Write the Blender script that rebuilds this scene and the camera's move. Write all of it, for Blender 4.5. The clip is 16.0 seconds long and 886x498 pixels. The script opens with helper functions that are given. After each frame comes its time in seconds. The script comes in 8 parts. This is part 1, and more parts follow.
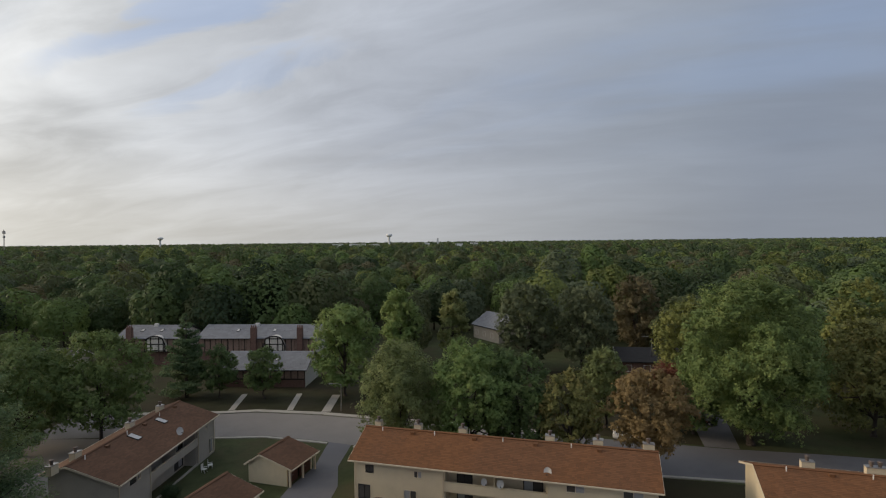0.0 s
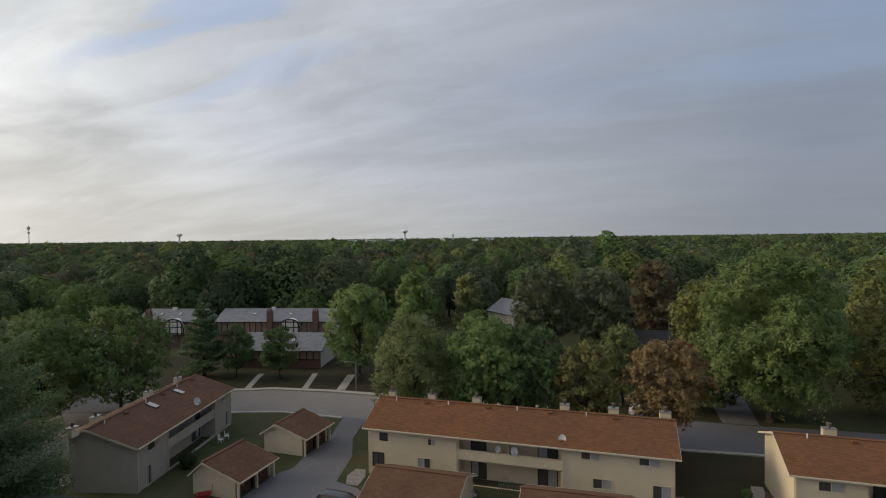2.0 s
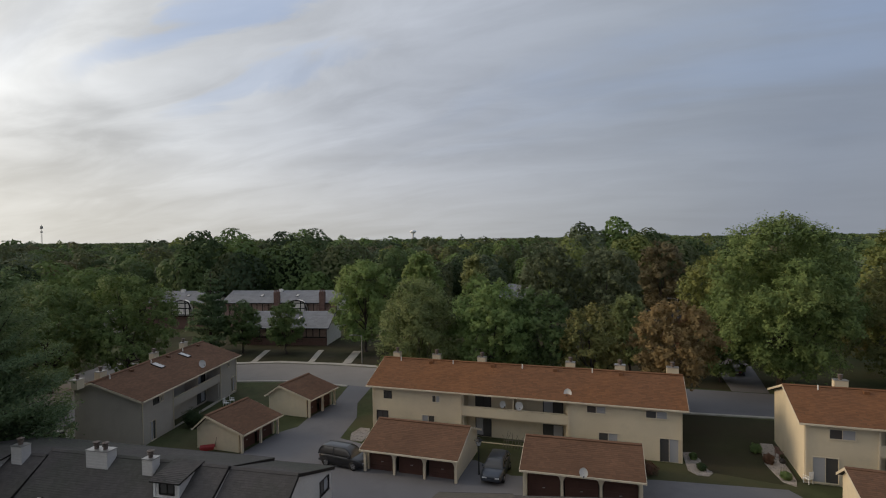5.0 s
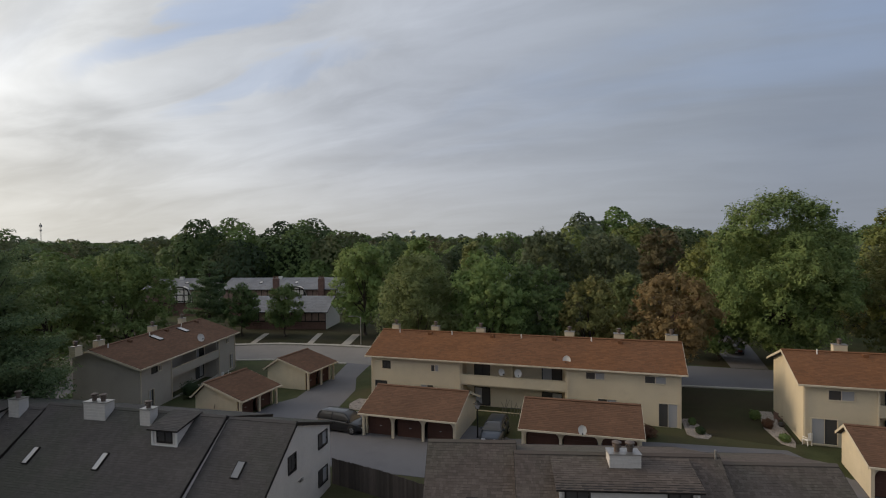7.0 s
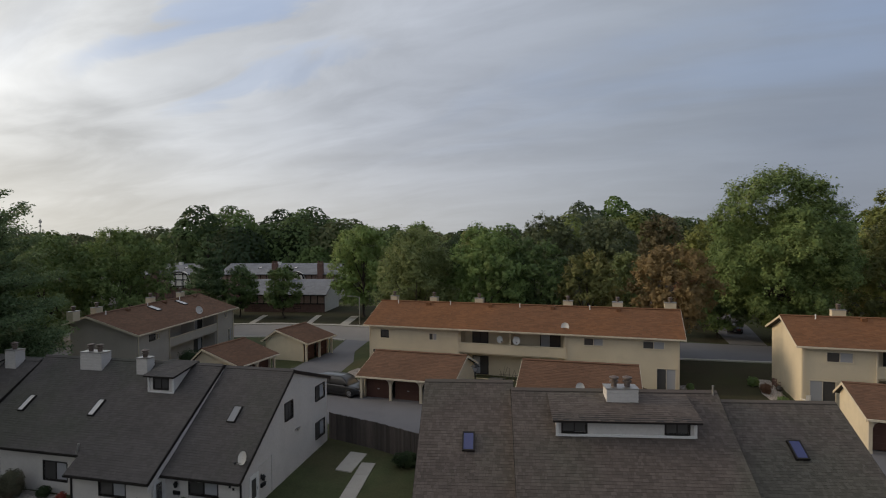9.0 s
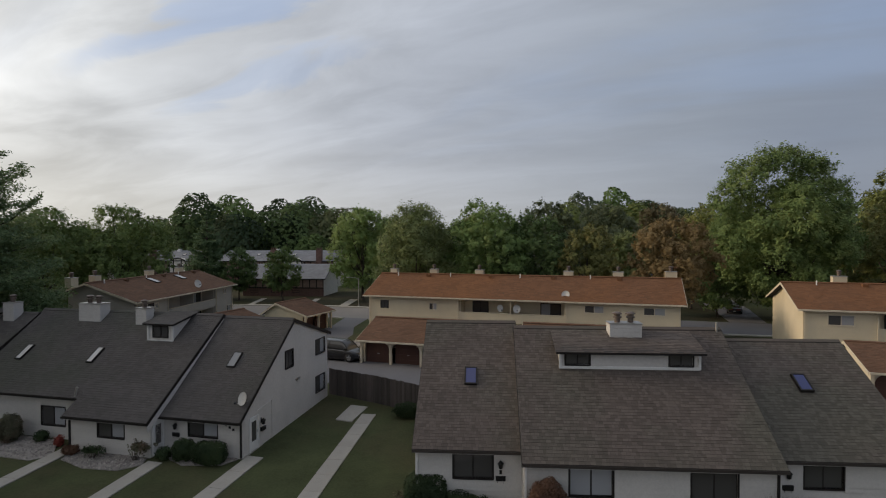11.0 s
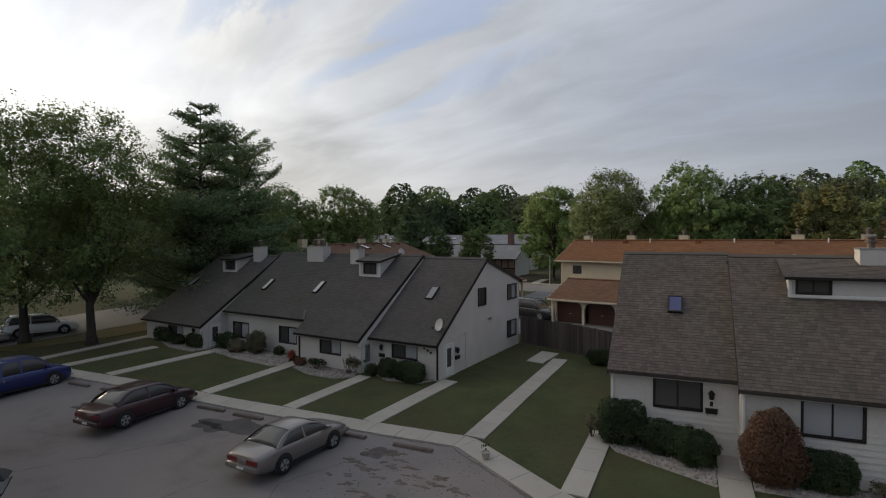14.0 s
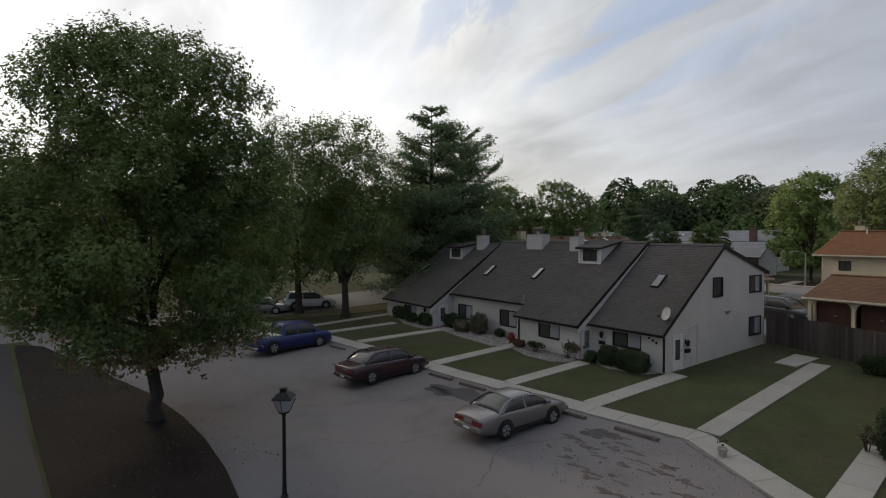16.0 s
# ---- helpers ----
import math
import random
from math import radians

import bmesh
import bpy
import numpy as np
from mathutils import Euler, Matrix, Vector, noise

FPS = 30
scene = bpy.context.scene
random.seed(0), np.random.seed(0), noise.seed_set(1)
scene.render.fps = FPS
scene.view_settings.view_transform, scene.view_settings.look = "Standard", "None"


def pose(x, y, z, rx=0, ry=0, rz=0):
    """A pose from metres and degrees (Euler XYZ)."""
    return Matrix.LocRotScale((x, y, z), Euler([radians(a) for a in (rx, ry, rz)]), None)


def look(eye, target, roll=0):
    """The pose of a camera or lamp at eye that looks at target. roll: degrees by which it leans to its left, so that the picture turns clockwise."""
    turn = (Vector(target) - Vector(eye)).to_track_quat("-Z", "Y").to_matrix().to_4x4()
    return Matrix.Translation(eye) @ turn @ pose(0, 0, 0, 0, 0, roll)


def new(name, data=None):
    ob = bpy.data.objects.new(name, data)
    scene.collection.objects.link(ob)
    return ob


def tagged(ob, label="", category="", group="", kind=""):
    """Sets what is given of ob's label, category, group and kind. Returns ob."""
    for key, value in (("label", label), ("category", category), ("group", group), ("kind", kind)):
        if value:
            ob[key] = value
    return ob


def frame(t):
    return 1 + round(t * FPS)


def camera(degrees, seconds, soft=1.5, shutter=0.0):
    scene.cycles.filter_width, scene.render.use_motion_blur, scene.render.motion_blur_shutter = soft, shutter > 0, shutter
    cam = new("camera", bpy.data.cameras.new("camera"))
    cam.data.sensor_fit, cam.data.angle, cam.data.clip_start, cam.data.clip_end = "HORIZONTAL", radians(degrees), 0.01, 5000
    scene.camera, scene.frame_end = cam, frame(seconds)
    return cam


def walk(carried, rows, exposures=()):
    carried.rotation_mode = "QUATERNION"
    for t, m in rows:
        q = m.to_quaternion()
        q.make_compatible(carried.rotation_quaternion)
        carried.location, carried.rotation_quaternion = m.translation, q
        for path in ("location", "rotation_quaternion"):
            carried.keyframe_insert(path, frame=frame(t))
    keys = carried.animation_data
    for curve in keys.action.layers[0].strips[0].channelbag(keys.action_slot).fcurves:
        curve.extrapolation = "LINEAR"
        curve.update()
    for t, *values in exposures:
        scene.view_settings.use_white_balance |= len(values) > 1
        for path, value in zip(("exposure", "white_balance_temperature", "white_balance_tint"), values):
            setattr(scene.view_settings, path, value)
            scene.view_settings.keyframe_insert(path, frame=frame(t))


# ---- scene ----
cam = camera(78.5, 16.0, soft=1.1)
PATH = [
    (0, (-0.22, 1.993, 28.202), (-0.221, 3.993, 28.166), -0.6),
    (0.5, (-0.26, 2.06, 27.575), (-0.262, 4.06, 27.531), -0.63),
    (1, (-0.2, 2.10, 26.863), (-0.221, 4.099, 26.813), -0.67),
    (1.5, (-0.11, 2.115, 26.113), (-0.155, 4.114, 26.064), -0.7),
    (2, (-0.07, 2.141, 25.361), (-0.128, 4.14, 25.313), -0.72),
    (2.5, (-0.03, 2.204, 24.565), (-0.096, 4.203, 24.518), -0.72),
    (3, (0.05, 2.275, 23.77), (-0.025, 4.273, 23.723), -0.72),
    (3.5, (0.15, 2.35, 23.04), (0.067, 4.348, 22.991), -0.74),
    (4, (0.24, 2.39, 22.42), (0.152, 4.387, 22.372), -0.76),
    (6.5, (0.26, 2.363, 18.459), (0.171, 4.361, 18.424), -0.7),
    (7, (0.26, 2.368, 17.828), (0.173, 4.366, 17.788), -0.65),
    (7.5, (0.3, 2.345, 17.2), (0.211, 4.343, 17.16), -0.6),
    (8, (0.322, 2.34, 16.477), (0.234, 4.338, 16.436), -0.5),
    (8.5, (0.345, 2.37, 15.671), (0.259, 4.368, 15.63), -0.5),
    (9, (0.335, 2.39, 14.845), (0.249, 4.387, 14.802), -0.4),
    (11.5, (0.045, 2.526, 11.04), (-0.033, 4.524, 11.0), -0.1),
    (12, (-0.014, 2.602, 10.221), (-0.09, 4.601, 10.179), -0.1),
    (12.5, (-0.06, 2.69, 9.571), (-0.22, 4.683, 9.527), -0.1),
    (13, (-0.06, 2.76, 9.145), (-0.383, 4.733, 9.104), -0.2),
    (13.5, (-0.03, 2.8, 8.797), (-0.556, 4.729, 8.756), -0.2),
    (14, (-0.01, 2.767, 8.444), (-0.768, 4.617, 8.402), -0.2),
    (14.5, (-0.035, 2.676, 8.1), (-0.945, 4.456, 8.057), -0.1),
    (15, (-0.04, 2.57, 7.834), (-1.043, 4.3, 7.792), 0.0),
    (15.5, (-0.06, 2.527, 7.641), (-1.185, 4.181, 7.6), 0.0),
    (16, (-0.069, 2.518, 7.569), (-1.479, 3.936, 7.53), -0.1),
]
walk(cam, [(t, look(eye, target, roll)) for t, eye, target, roll in PATH])

# ---- sky and sun: a thinly overcast evening, the sun low behind cloud in the west ----
SUN_DIR = Vector((-0.955, 0.14, 0.30)).normalized()
SUN_ELEV = math.asin(SUN_DIR.z)
SUN_ROT = math.atan2(SUN_DIR.x, SUN_DIR.y)


def make_sky():
    world = bpy.data.worlds.new("evening_sky")
    scene.world = world
    world.use_nodes = True
    nt = world.node_tree
    n, l = nt.nodes, nt.links
    n.clear()
    out = n.new("ShaderNodeOutputWorld")
    bg = n.new("ShaderNodeBackground")
    bg.inputs["Strength"].default_value = 1.0
    l.new(bg.outputs[0], out.inputs[0])
    sky = n.new("ShaderNodeTexSky")
    sky.sky_type, sky.sun_disc = "NISHITA", False
    sky.sun_elevation, sky.sun_rotation = SUN_ELEV, SUN_ROT
    tc = n.new("ShaderNodeTexCoord")
    nrm = n.new("ShaderNodeVectorMath"); nrm.operation = "NORMALIZE"
    l.new(tc.outputs["Generated"], nrm.inputs[0])
    sep = n.new("ShaderNodeSeparateXYZ")
    l.new(nrm.outputs[0], sep.inputs[0])

    def math_node(op, a, b=None, c=None, clamp=False):
        m = n.new("ShaderNodeMath"); m.operation = op; m.use_clamp = clamp
        for i, v in enumerate((a, b, c)):
            if v is None:
                continue
            if isinstance(v, (int, float)):
                m.inputs[i].default_value = v
            else:
                l.new(v, m.inputs[i])
        return m.outputs[0]

    def mixc(f, a, b, blend="MIX"):
        m = n.new("ShaderNodeMix"); m.data_type = "RGBA"; m.blend_type = blend
        for i, v in ((0, f), (6, a), (7, b)):
            if isinstance(v, (int, float)):
                m.inputs[i].default_value = v
            elif isinstance(v, tuple):
                m.inputs[i].default_value = (*v, 1)
            else:
                l.new(v, m.inputs[i])
        return m.outputs[2]

    def smooth(v, lo, hi):
        m = n.new("ShaderNodeMapRange"); m.interpolation_type = "SMOOTHSTEP"
        l.new(v, m.inputs[0])
        m.inputs[1].default_value, m.inputs[2].default_value = lo, hi
        return m.outputs[0]

    # a flat cloud deck seen from below
    zz = math_node("ADD", math_node("MAXIMUM", sep.outputs[2], 0.0), 0.20)
    px = math_node("DIVIDE", sep.outputs[0], zz)
    py = math_node("DIVIDE", sep.outputs[1], zz)
    deck = n.new("ShaderNodeCombineXYZ")
    l.new(px, deck.inputs[0]); l.new(py, deck.inputs[1])

    def streaks(scale, angle, stretch, detail, rough, seed, warp=0.0):
        mp = n.new("ShaderNodeMapping"); mp.vector_type = "TEXTURE"
        l.new(deck.outputs[0], mp.inputs[0])
        mp.inputs["Location"].default_value = (seed, seed * 0.7, 0)
        mp.inputs["Rotation"].default_value = (0, 0, radians(angle))
        mp.inputs["Scale"].default_value = (1.0, 1.0 / stretch, 1.0)
        t = n.new("ShaderNodeTexNoise")
        l.new(mp.outputs[0], t.inputs["Vector"])
        t.inputs["Scale"].default_value, t.inputs["Detail"].default_value, t.inputs["Roughness"].default_value = scale, detail, rough
        t.inputs["Distortion"].default_value = warp
        return t.outputs["Fac"]

    broad = streaks(0.55, -16, 1.7, 4, 0.5, 3.1, 0.5)
    fine = streaks(1.5, -20, 2.2, 6, 0.58, 7.7, 0.6)
    gaps = streaks(0.45, -27, 2.8, 5, 0.5, 12.4, 0.4)

    dot = n.new("ShaderNodeVectorMath"); dot.operation = "DOT_PRODUCT"
    l.new(nrm.outputs[0], dot.inputs[0])
    dot.inputs[1].default_value = SUN_DIR
    toward = math_node("DIVIDE", math_node("ADD", dot.outputs["Value"], 0.35), 1.35, clamp=True)
    low = math_node("SUBTRACT", 1.0, smooth(sep.outputs[2], 0.0, 0.30))

    ramp = n.new("ShaderNodeValToRGB")
    l.new(toward, ramp.inputs[0])
    ramp.color_ramp.interpolation = "B_SPLINE"
    e = ramp.color_ramp.elements
    e[0].position, e[0].color = 0.0, (0.235, 0.275, 0.350, 1)
    e[1].position, e[1].color = 1.0, (1.20, 1.16, 1.08, 1)
    for p, c in ((0.12, (0.285, 0.325, 0.390)), (0.30, (0.37, 0.41, 0.48)), (0.50, (0.455, 0.49, 0.56)), (0.70, (0.59, 0.615, 0.65)), (0.84, (0.75, 0.76, 0.76))):
        k = e.new(p)
        k.color = (*c, 1)
    cloud = ramp.outputs[0]
    # brighter and darker sheets
    lift = math_node("ADD", math_node("MULTIPLY", smooth(broad, 0.30, 0.70), 0.40), math_node("MULTIPLY", smooth(fine, 0.30, 0.72), 0.24))
    lift = math_node("MULTIPLY", math_node("SUBTRACT", lift, 0.32), math_node("ADD", 0.28, math_node("MULTIPLY", toward, 0.85)))
    gain = math_node("ADD", 1.03, lift)
    gcol = n.new("ShaderNodeCombineColor")
    for i in range(3):
        l.new(gain, gcol.inputs[i])
    cloud = mixc(1.0, cloud, gcol.outputs[0], "MULTIPLY")
    # thin places where the blue shows through
    blue_part = mixc(1.0, sky.outputs[0], (0.11, 0.11, 0.12), "MULTIPLY")
    blue_part = mixc(0.75, blue_part, (0.37, 0.51, 0.80))
    high = smooth(sep.outputs[2], 0.08, 0.34)
    hole = math_node("MULTIPLY", math_node("MULTIPLY", smooth(gaps, 0.50, 0.68), high), 0.35)

    def rift(x, y, long, wide):
        """A torn opening in the deck, drawn out along the streaks."""
        a = radians(-25)
        dx, dy = math_node("SUBTRACT", px, x), math_node("SUBTRACT", py, y)
        u = math_node("ADD", math_node("MULTIPLY", dx, math.cos(a)), math_node("MULTIPLY", dy, math.sin(a)))
        v = math_node("SUBTRACT", math_node("MULTIPLY", dy, math.cos(a)), math_node("MULTIPLY", dx, math.sin(a)))
        v = math_node("ADD", v, math_node("MULTIPLY", math_node("SUBTRACT", fine, 0.5), 0.5))
        q = math_node("ADD", math_node("POWER", math_node("ABSOLUTE", math_node("DIVIDE", u, long)), 2.0), math_node("POWER", math_node("ABSOLUTE", math_node("DIVIDE", v, wide)), 2.0))
        return math_node("SUBTRACT", 1.0, smooth(q, 0.0, 1.0))

    for x, y, long, wide, depth in ((-0.66, 1.50, 0.80, 0.11, 0.50), (-1.02, 1.12, 0.50, 0.09, 0.45), (-0.75, 1.95, 0.6, 0.10, 0.30)):
        hole = math_node("MAXIMUM", hole, math_node("MULTIPLY", rift(x, y, long, wide), depth))
    both = mixc(hole, cloud, blue_part)
    # warm haze low down
    haze = mixc(toward, (0.27, 0.285, 0.31), (0.80, 0.73, 0.58))
    both = mixc(math_node("MULTIPLY", math_node("POWER", low, 2.0), 0.55), both, haze)
    l.new(both, bg.inputs["Color"])


make_sky()
sun = new("sun", bpy.data.lights.new("sun", "SUN"))
sun.data.energy, sun.data.angle, sun.data.color = 1.9, radians(18), (1.0, 0.80, 0.56)
sun.matrix_world = look((0, 0, 200), Vector((0, 0, 200)) - SUN_DIR)
scene.view_settings.exposure = 0.0

# ---- materials ----
MATS = {}


def material(name, color, rough=0.8, metal=0.0, var=0.25, scale=1.5, fine=25.0, bump=0.15, second=None, stain=0.0, island=0.0, spec=0.3, trans=0.0, obj_random=0.0, stretch=(1, 1, 1)):
    """A surface with colour variation at two scales and a fine relief."""
    m = bpy.data.materials.new(name)
    m.use_nodes = True
    nt = m.node_tree
    n, l = nt.nodes, nt.links
    b = n["Principled BSDF"]
    b.inputs["Roughness"].default_value = rough
    b.inputs["Metallic"].default_value = metal
    b.inputs["Specular IOR Level"].default_value = spec
    tc = n.new("ShaderNodeTexCoord")
    mp = n.new("ShaderNodeMapping")
    mp.inputs["Scale"].default_value = stretch
    l.new(tc.outputs["Object"], mp.inputs[0])

    def tex(s, detail=4, r=0.55):
        t = n.new("ShaderNodeTexNoise")
        t.inputs["Scale"].default_value, t.inputs["Detail"].default_value, t.inputs["Roughness"].default_value = s, detail, r
        l.new(mp.outputs[0], t.inputs["Vector"])
        return t.outputs["Fac"]

    def mix(f, a, c, blend="MIX"):
        k = n.new("ShaderNodeMix"); k.data_type = "RGBA"; k.blend_type = blend
        for i, v in ((0, f), (6, a), (7, c)):
            if isinstance(v, (int, float)):
                k.inputs[i].default_value = v
            elif isinstance(v, tuple):
                k.inputs[i].default_value = (*v[:3], 1)
            else:
                l.new(v, k.inputs[i])
        return k.outputs[2]

    def rng(v, lo, hi, a=0.0, c=1.0):
        k = n.new("ShaderNodeMapRange")
        l.new(v, k.inputs[0])
        for i, x in enumerate((lo, hi, a, c)):
            k.inputs[i + 1].default_value = x
        return k.outputs[0]

    dark = tuple(c * (1 - var) for c in color)
    light = tuple(min(1, c * (1 + var)) for c in color)
    col = mix(rng(tex(scale), 0.3, 0.7), dark, light)
    if second:
        col = mix(rng(tex(scale * 0.37, 5), 0.45, 0.62), col, second)
    fv = tex(fine, 3)
    col = mix(0.55 * var + 0.1, col, mix(rng(fv, 0.3, 0.7), tuple(c * 0.6 for c in color), tuple(min(1, c * 1.4) for c in color)))
    if stain:
        col = mix(rng(tex(scale * 2.3, 6, 0.65), 0.52, 0.72, 0, stain), col, tuple(c * 0.35 for c in color))
    if island:
        g = n.new("ShaderNodeNewGeometry")
        v = rng(g.outputs["Random Per Island"], 0, 1, 1 - island, 1 + island)
        cc = n.new("ShaderNodeCombineColor")
        for i in range(3):
            l.new(v, cc.inputs[i])
        col = mix(1.0, col, cc.outputs[0], "MULTIPLY")
    if obj_random:
        o = n.new("ShaderNodeObjectInfo")
        v = rng(o.outputs["Random"], 0, 1, 1 - obj_random, 1 + obj_random)
        cc = n.new("ShaderNodeCombineColor")
        for i in range(3):
            l.new(v, cc.inputs[i])
        col = mix(1.0, col, cc.outputs[0], "MULTIPLY")
    l.new(col, b.inputs["Base Color"])
    if bump:
        bp = n.new("ShaderNodeBump")
        bp.inputs["Strength"].default_value = bump
        bp.inputs["Distance"].default_value = 0.02
        l.new(fv, bp.inputs["Height"])
        l.new(bp.outputs[0], b.inputs["Normal"])
    if trans:
        tr = n.new("ShaderNodeBsdfTranslucent")
        l.new(mix(1.0, col, (1.15, 1.2, 0.5), "MULTIPLY"), tr.inputs["Color"])
        ms = n.new("ShaderNodeMixShader")
        ms.inputs[0].default_value = trans
        l.new(b.outputs[0], ms.inputs[1]); l.new(tr.outputs[0], ms.inputs[2])
        l.new(ms.outputs[0], n["Material Output"].inputs[0])
    MATS[name] = m
    return m


def leaf_material(name, a, b, c, patch=0.16, vary=0.6, sprig=0.9, depth=1.1):
    """Leaves in three hues that drift over the crown, each leaf a little different."""
    def mute(q):
        y = 0.3 * q[0] + 0.6 * q[1] + 0.1 * q[2]
        return tuple((v + (y - v) * 0.13) * 1.12 for v in q)
    a, b, c = mute(a), mute(b), mute(c)
    m = bpy.data.materials.new(name)
    m.use_nodes = True
    nt = m.node_tree
    n, l = nt.nodes, nt.links
    p = n["Principled BSDF"]
    p.inputs["Roughness"].default_value = 0.6
    p.inputs["Specular IOR Level"].default_value = 0.12
    tc = n.new("ShaderNodeTexCoord")
    t = n.new("ShaderNodeTexNoise")
    t.inputs["Scale"].default_value, t.inputs["Detail"].default_value = patch, 4
    l.new(tc.outputs["Object"], t.inputs["Vector"])
    g = n.new("ShaderNodeNewGeometry")
    o = n.new("ShaderNodeObjectInfo")

    def mx(op, x, y):
        k = n.new("ShaderNodeMath"); k.operation = op
        for i, v in enumerate((x, y)):
            if isinstance(v, float):
                k.inputs[i].default_value = v
            else:
                l.new(v, k.inputs[i])
        return k.outputs[0]
    t2 = n.new("ShaderNodeTexNoise")
    t2.inputs["Scale"].default_value, t2.inputs["Detail"].default_value = sprig, 2
    l.new(tc.outputs["Object"], t2.inputs["Vector"])
    f = mx("ADD", mx("MULTIPLY", t.outputs["Fac"], 1.3), mx("MULTIPLY", g.outputs["Random Per Island"], vary * 0.5))
    f = mx("ADD", f, mx("MULTIPLY", mx("SUBTRACT", t2.outputs["Fac"], 0.5), depth))
    f = mx("ADD", f, 0.10 + vary * 0.25)
    f = mx("ADD", f, mx("MULTIPLY", o.outputs["Random"], 0.3))
    f = mx("SUBTRACT", f, 0.62 - (0.45 - vary) * 0.5)
    r = n.new("ShaderNodeValToRGB")
    l.new(f, r.inputs[0])
    e = r.color_ramp.elements
    e[0].position, e[0].color = 0.12, (*a, 1)
    e[1].position, e[1].color = 0.88, (*c, 1)
    k = e.new(0.5); k.color = (*b, 1)
    l.new(r.outputs[0], p.inputs["Base Color"])
    tr = n.new("ShaderNodeBsdfTranslucent")
    l.new(r.outputs[0], tr.inputs["Color"])
    ms = n.new("ShaderNodeMixShader")
    ms.inputs[0].default_value = 0.30
    l.new(p.outputs[0], ms.inputs[1]); l.new(tr.outputs[0], ms.inputs[2])
    l.new(ms.outputs[0], n["Material Output"].inputs[0])
    MATS[name] = m
    return m


def glass_material(name, tint=(0.060, 0.056, 0.054), rough=0.06):
    m = bpy.data.materials.new(name)
    m.use_nodes = True
    p = m.node_tree.nodes["Principled BSDF"]
    p.inputs["Base Color"].default_value = (*tint, 1)
    p.inputs["Roughness"].default_value = rough
    p.inputs["IOR"].default_value = 1.5
    p.inputs["Specular IOR Level"].default_value = 0.5
    MATS[name] = m
    return m


SIDING = material("white_vinyl_siding", (0.565, 0.53, 0.487), 0.55, var=0.06, scale=0.5, fine=14, bump=0.05, stain=0.12, obj_random=0.03)
GABLE = material("white_plywood_siding", (0.57, 0.535, 0.50), 0.65, var=0.06, scale=0.5, fine=9, bump=0.06, stain=0.12)
CREAM = material("cream_stucco", (0.62, 0.53, 0.38), 0.85, var=0.07, scale=0.35, fine=30, bump=0.2, stain=0.12)
CREAM_TRIM = material("cream_trim", (0.60, 0.52, 0.39), 0.6, var=0.06, scale=1.0, fine=20, bump=0.04)
TAUPE = material("grey_taupe_stucco", (0.42, 0.375, 0.318), 0.85, var=0.07, scale=0.35, fine=30, bump=0.2, stain=0.12)
TRIM_W = material("white_painted_trim", (0.70, 0.68, 0.65), 0.5, var=0.05, scale=2, fine=25, bump=0.04)
GUTTER = material("dark_taupe_gutter_paint", (0.060, 0.050, 0.044), 0.5, var=0.1, scale=2)
TRIM_D = material("dark_brown_trim", (0.022, 0.018, 0.016), 0.55, var=0.2, scale=2, fine=25, bump=0.05)
SHINGLE_D = material("charcoal_asphalt_shingle", (0.092, 0.082, 0.076), 0.92, var=0.14, scale=0.45, fine=40, bump=0.3, island=0.10, second=(0.075, 0.075, 0.06))
SHINGLE_B = material("weathered_brown_shingle", (0.112, 0.090, 0.077), 0.92, var=0.12, scale=0.5, fine=40, bump=0.3, island=0.20, second=(0.100, 0.092, 0.072))
SHINGLE_R = material("rust_red_shingle", (0.178, 0.080, 0.035), 0.92, var=0.12, scale=0.35, fine=35, bump=0.3, island=0.14, second=(0.155, 0.074, 0.037))
SHINGLE_R2 = material("faded_rust_shingle", (0.132, 0.070, 0.041), 0.92, var=0.14, scale=0.35, fine=35, bump=0.3, island=0.14)
SHINGLE_G = material("pale_grey_shingle", (0.20, 0.205, 0.22), 0.92, var=0.1, scale=0.5, fine=30, bump=0.2, island=0.1)
UNDER = material("roof_underlay", (0.05, 0.046, 0.044), 0.95, var=0.1)
ASPHALT = material("worn_pale_asphalt", (0.205, 0.180, 0.168), 0.93, var=0.18, scale=0.16, fine=22, bump=0.3, second=(0.165, 0.158, 0.16), stain=0.4)
ROAD = material("pale_street_asphalt", (0.222, 0.203, 0.186), 0.93, var=0.08, scale=0.12, fine=18, bump=0.2, stain=0.15)
# Darker copy of ROAD_D with the tree's shadow put into its colour.
DRIVE_D = material("shade_darkened_asphalt", (0.045, 0.042, 0.045), 0.93, var=0.1, scale=0.15, fine=18, bump=0.2, stain=0.2)
# Also laid on the east street, where its darker grey stands for tree shade.
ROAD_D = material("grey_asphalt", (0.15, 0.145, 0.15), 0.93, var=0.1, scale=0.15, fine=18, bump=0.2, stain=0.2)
GRAVEL_SOIL = material("crumbled_asphalt_and_soil", (0.128, 0.104, 0.088), 0.95, var=0.25, scale=1.2, fine=16, bump=0.6, stain=0.5)
OIL = material("oil_darkened_asphalt", (0.07, 0.062, 0.06), 0.7, var=0.3, scale=1.5, fine=18, bump=0.2)
CRACK = material("dark_crack_and_debris", (0.125, 0.110, 0.102), 0.95, var=0.3, scale=2, fine=18, bump=0.2)
CONCRETE = material("sunbleached_concrete", (0.375, 0.345, 0.30), 0.9, var=0.07, scale=0.6, fine=24, bump=0.15, stain=0.15, obj_random=0.05)
LAWN = material("mown_lawn", (0.063, 0.072, 0.033), 0.95, var=0.32, scale=0.45, fine=9, bump=0.8, second=(0.078, 0.068, 0.038), stain=0.25, spec=0.1)
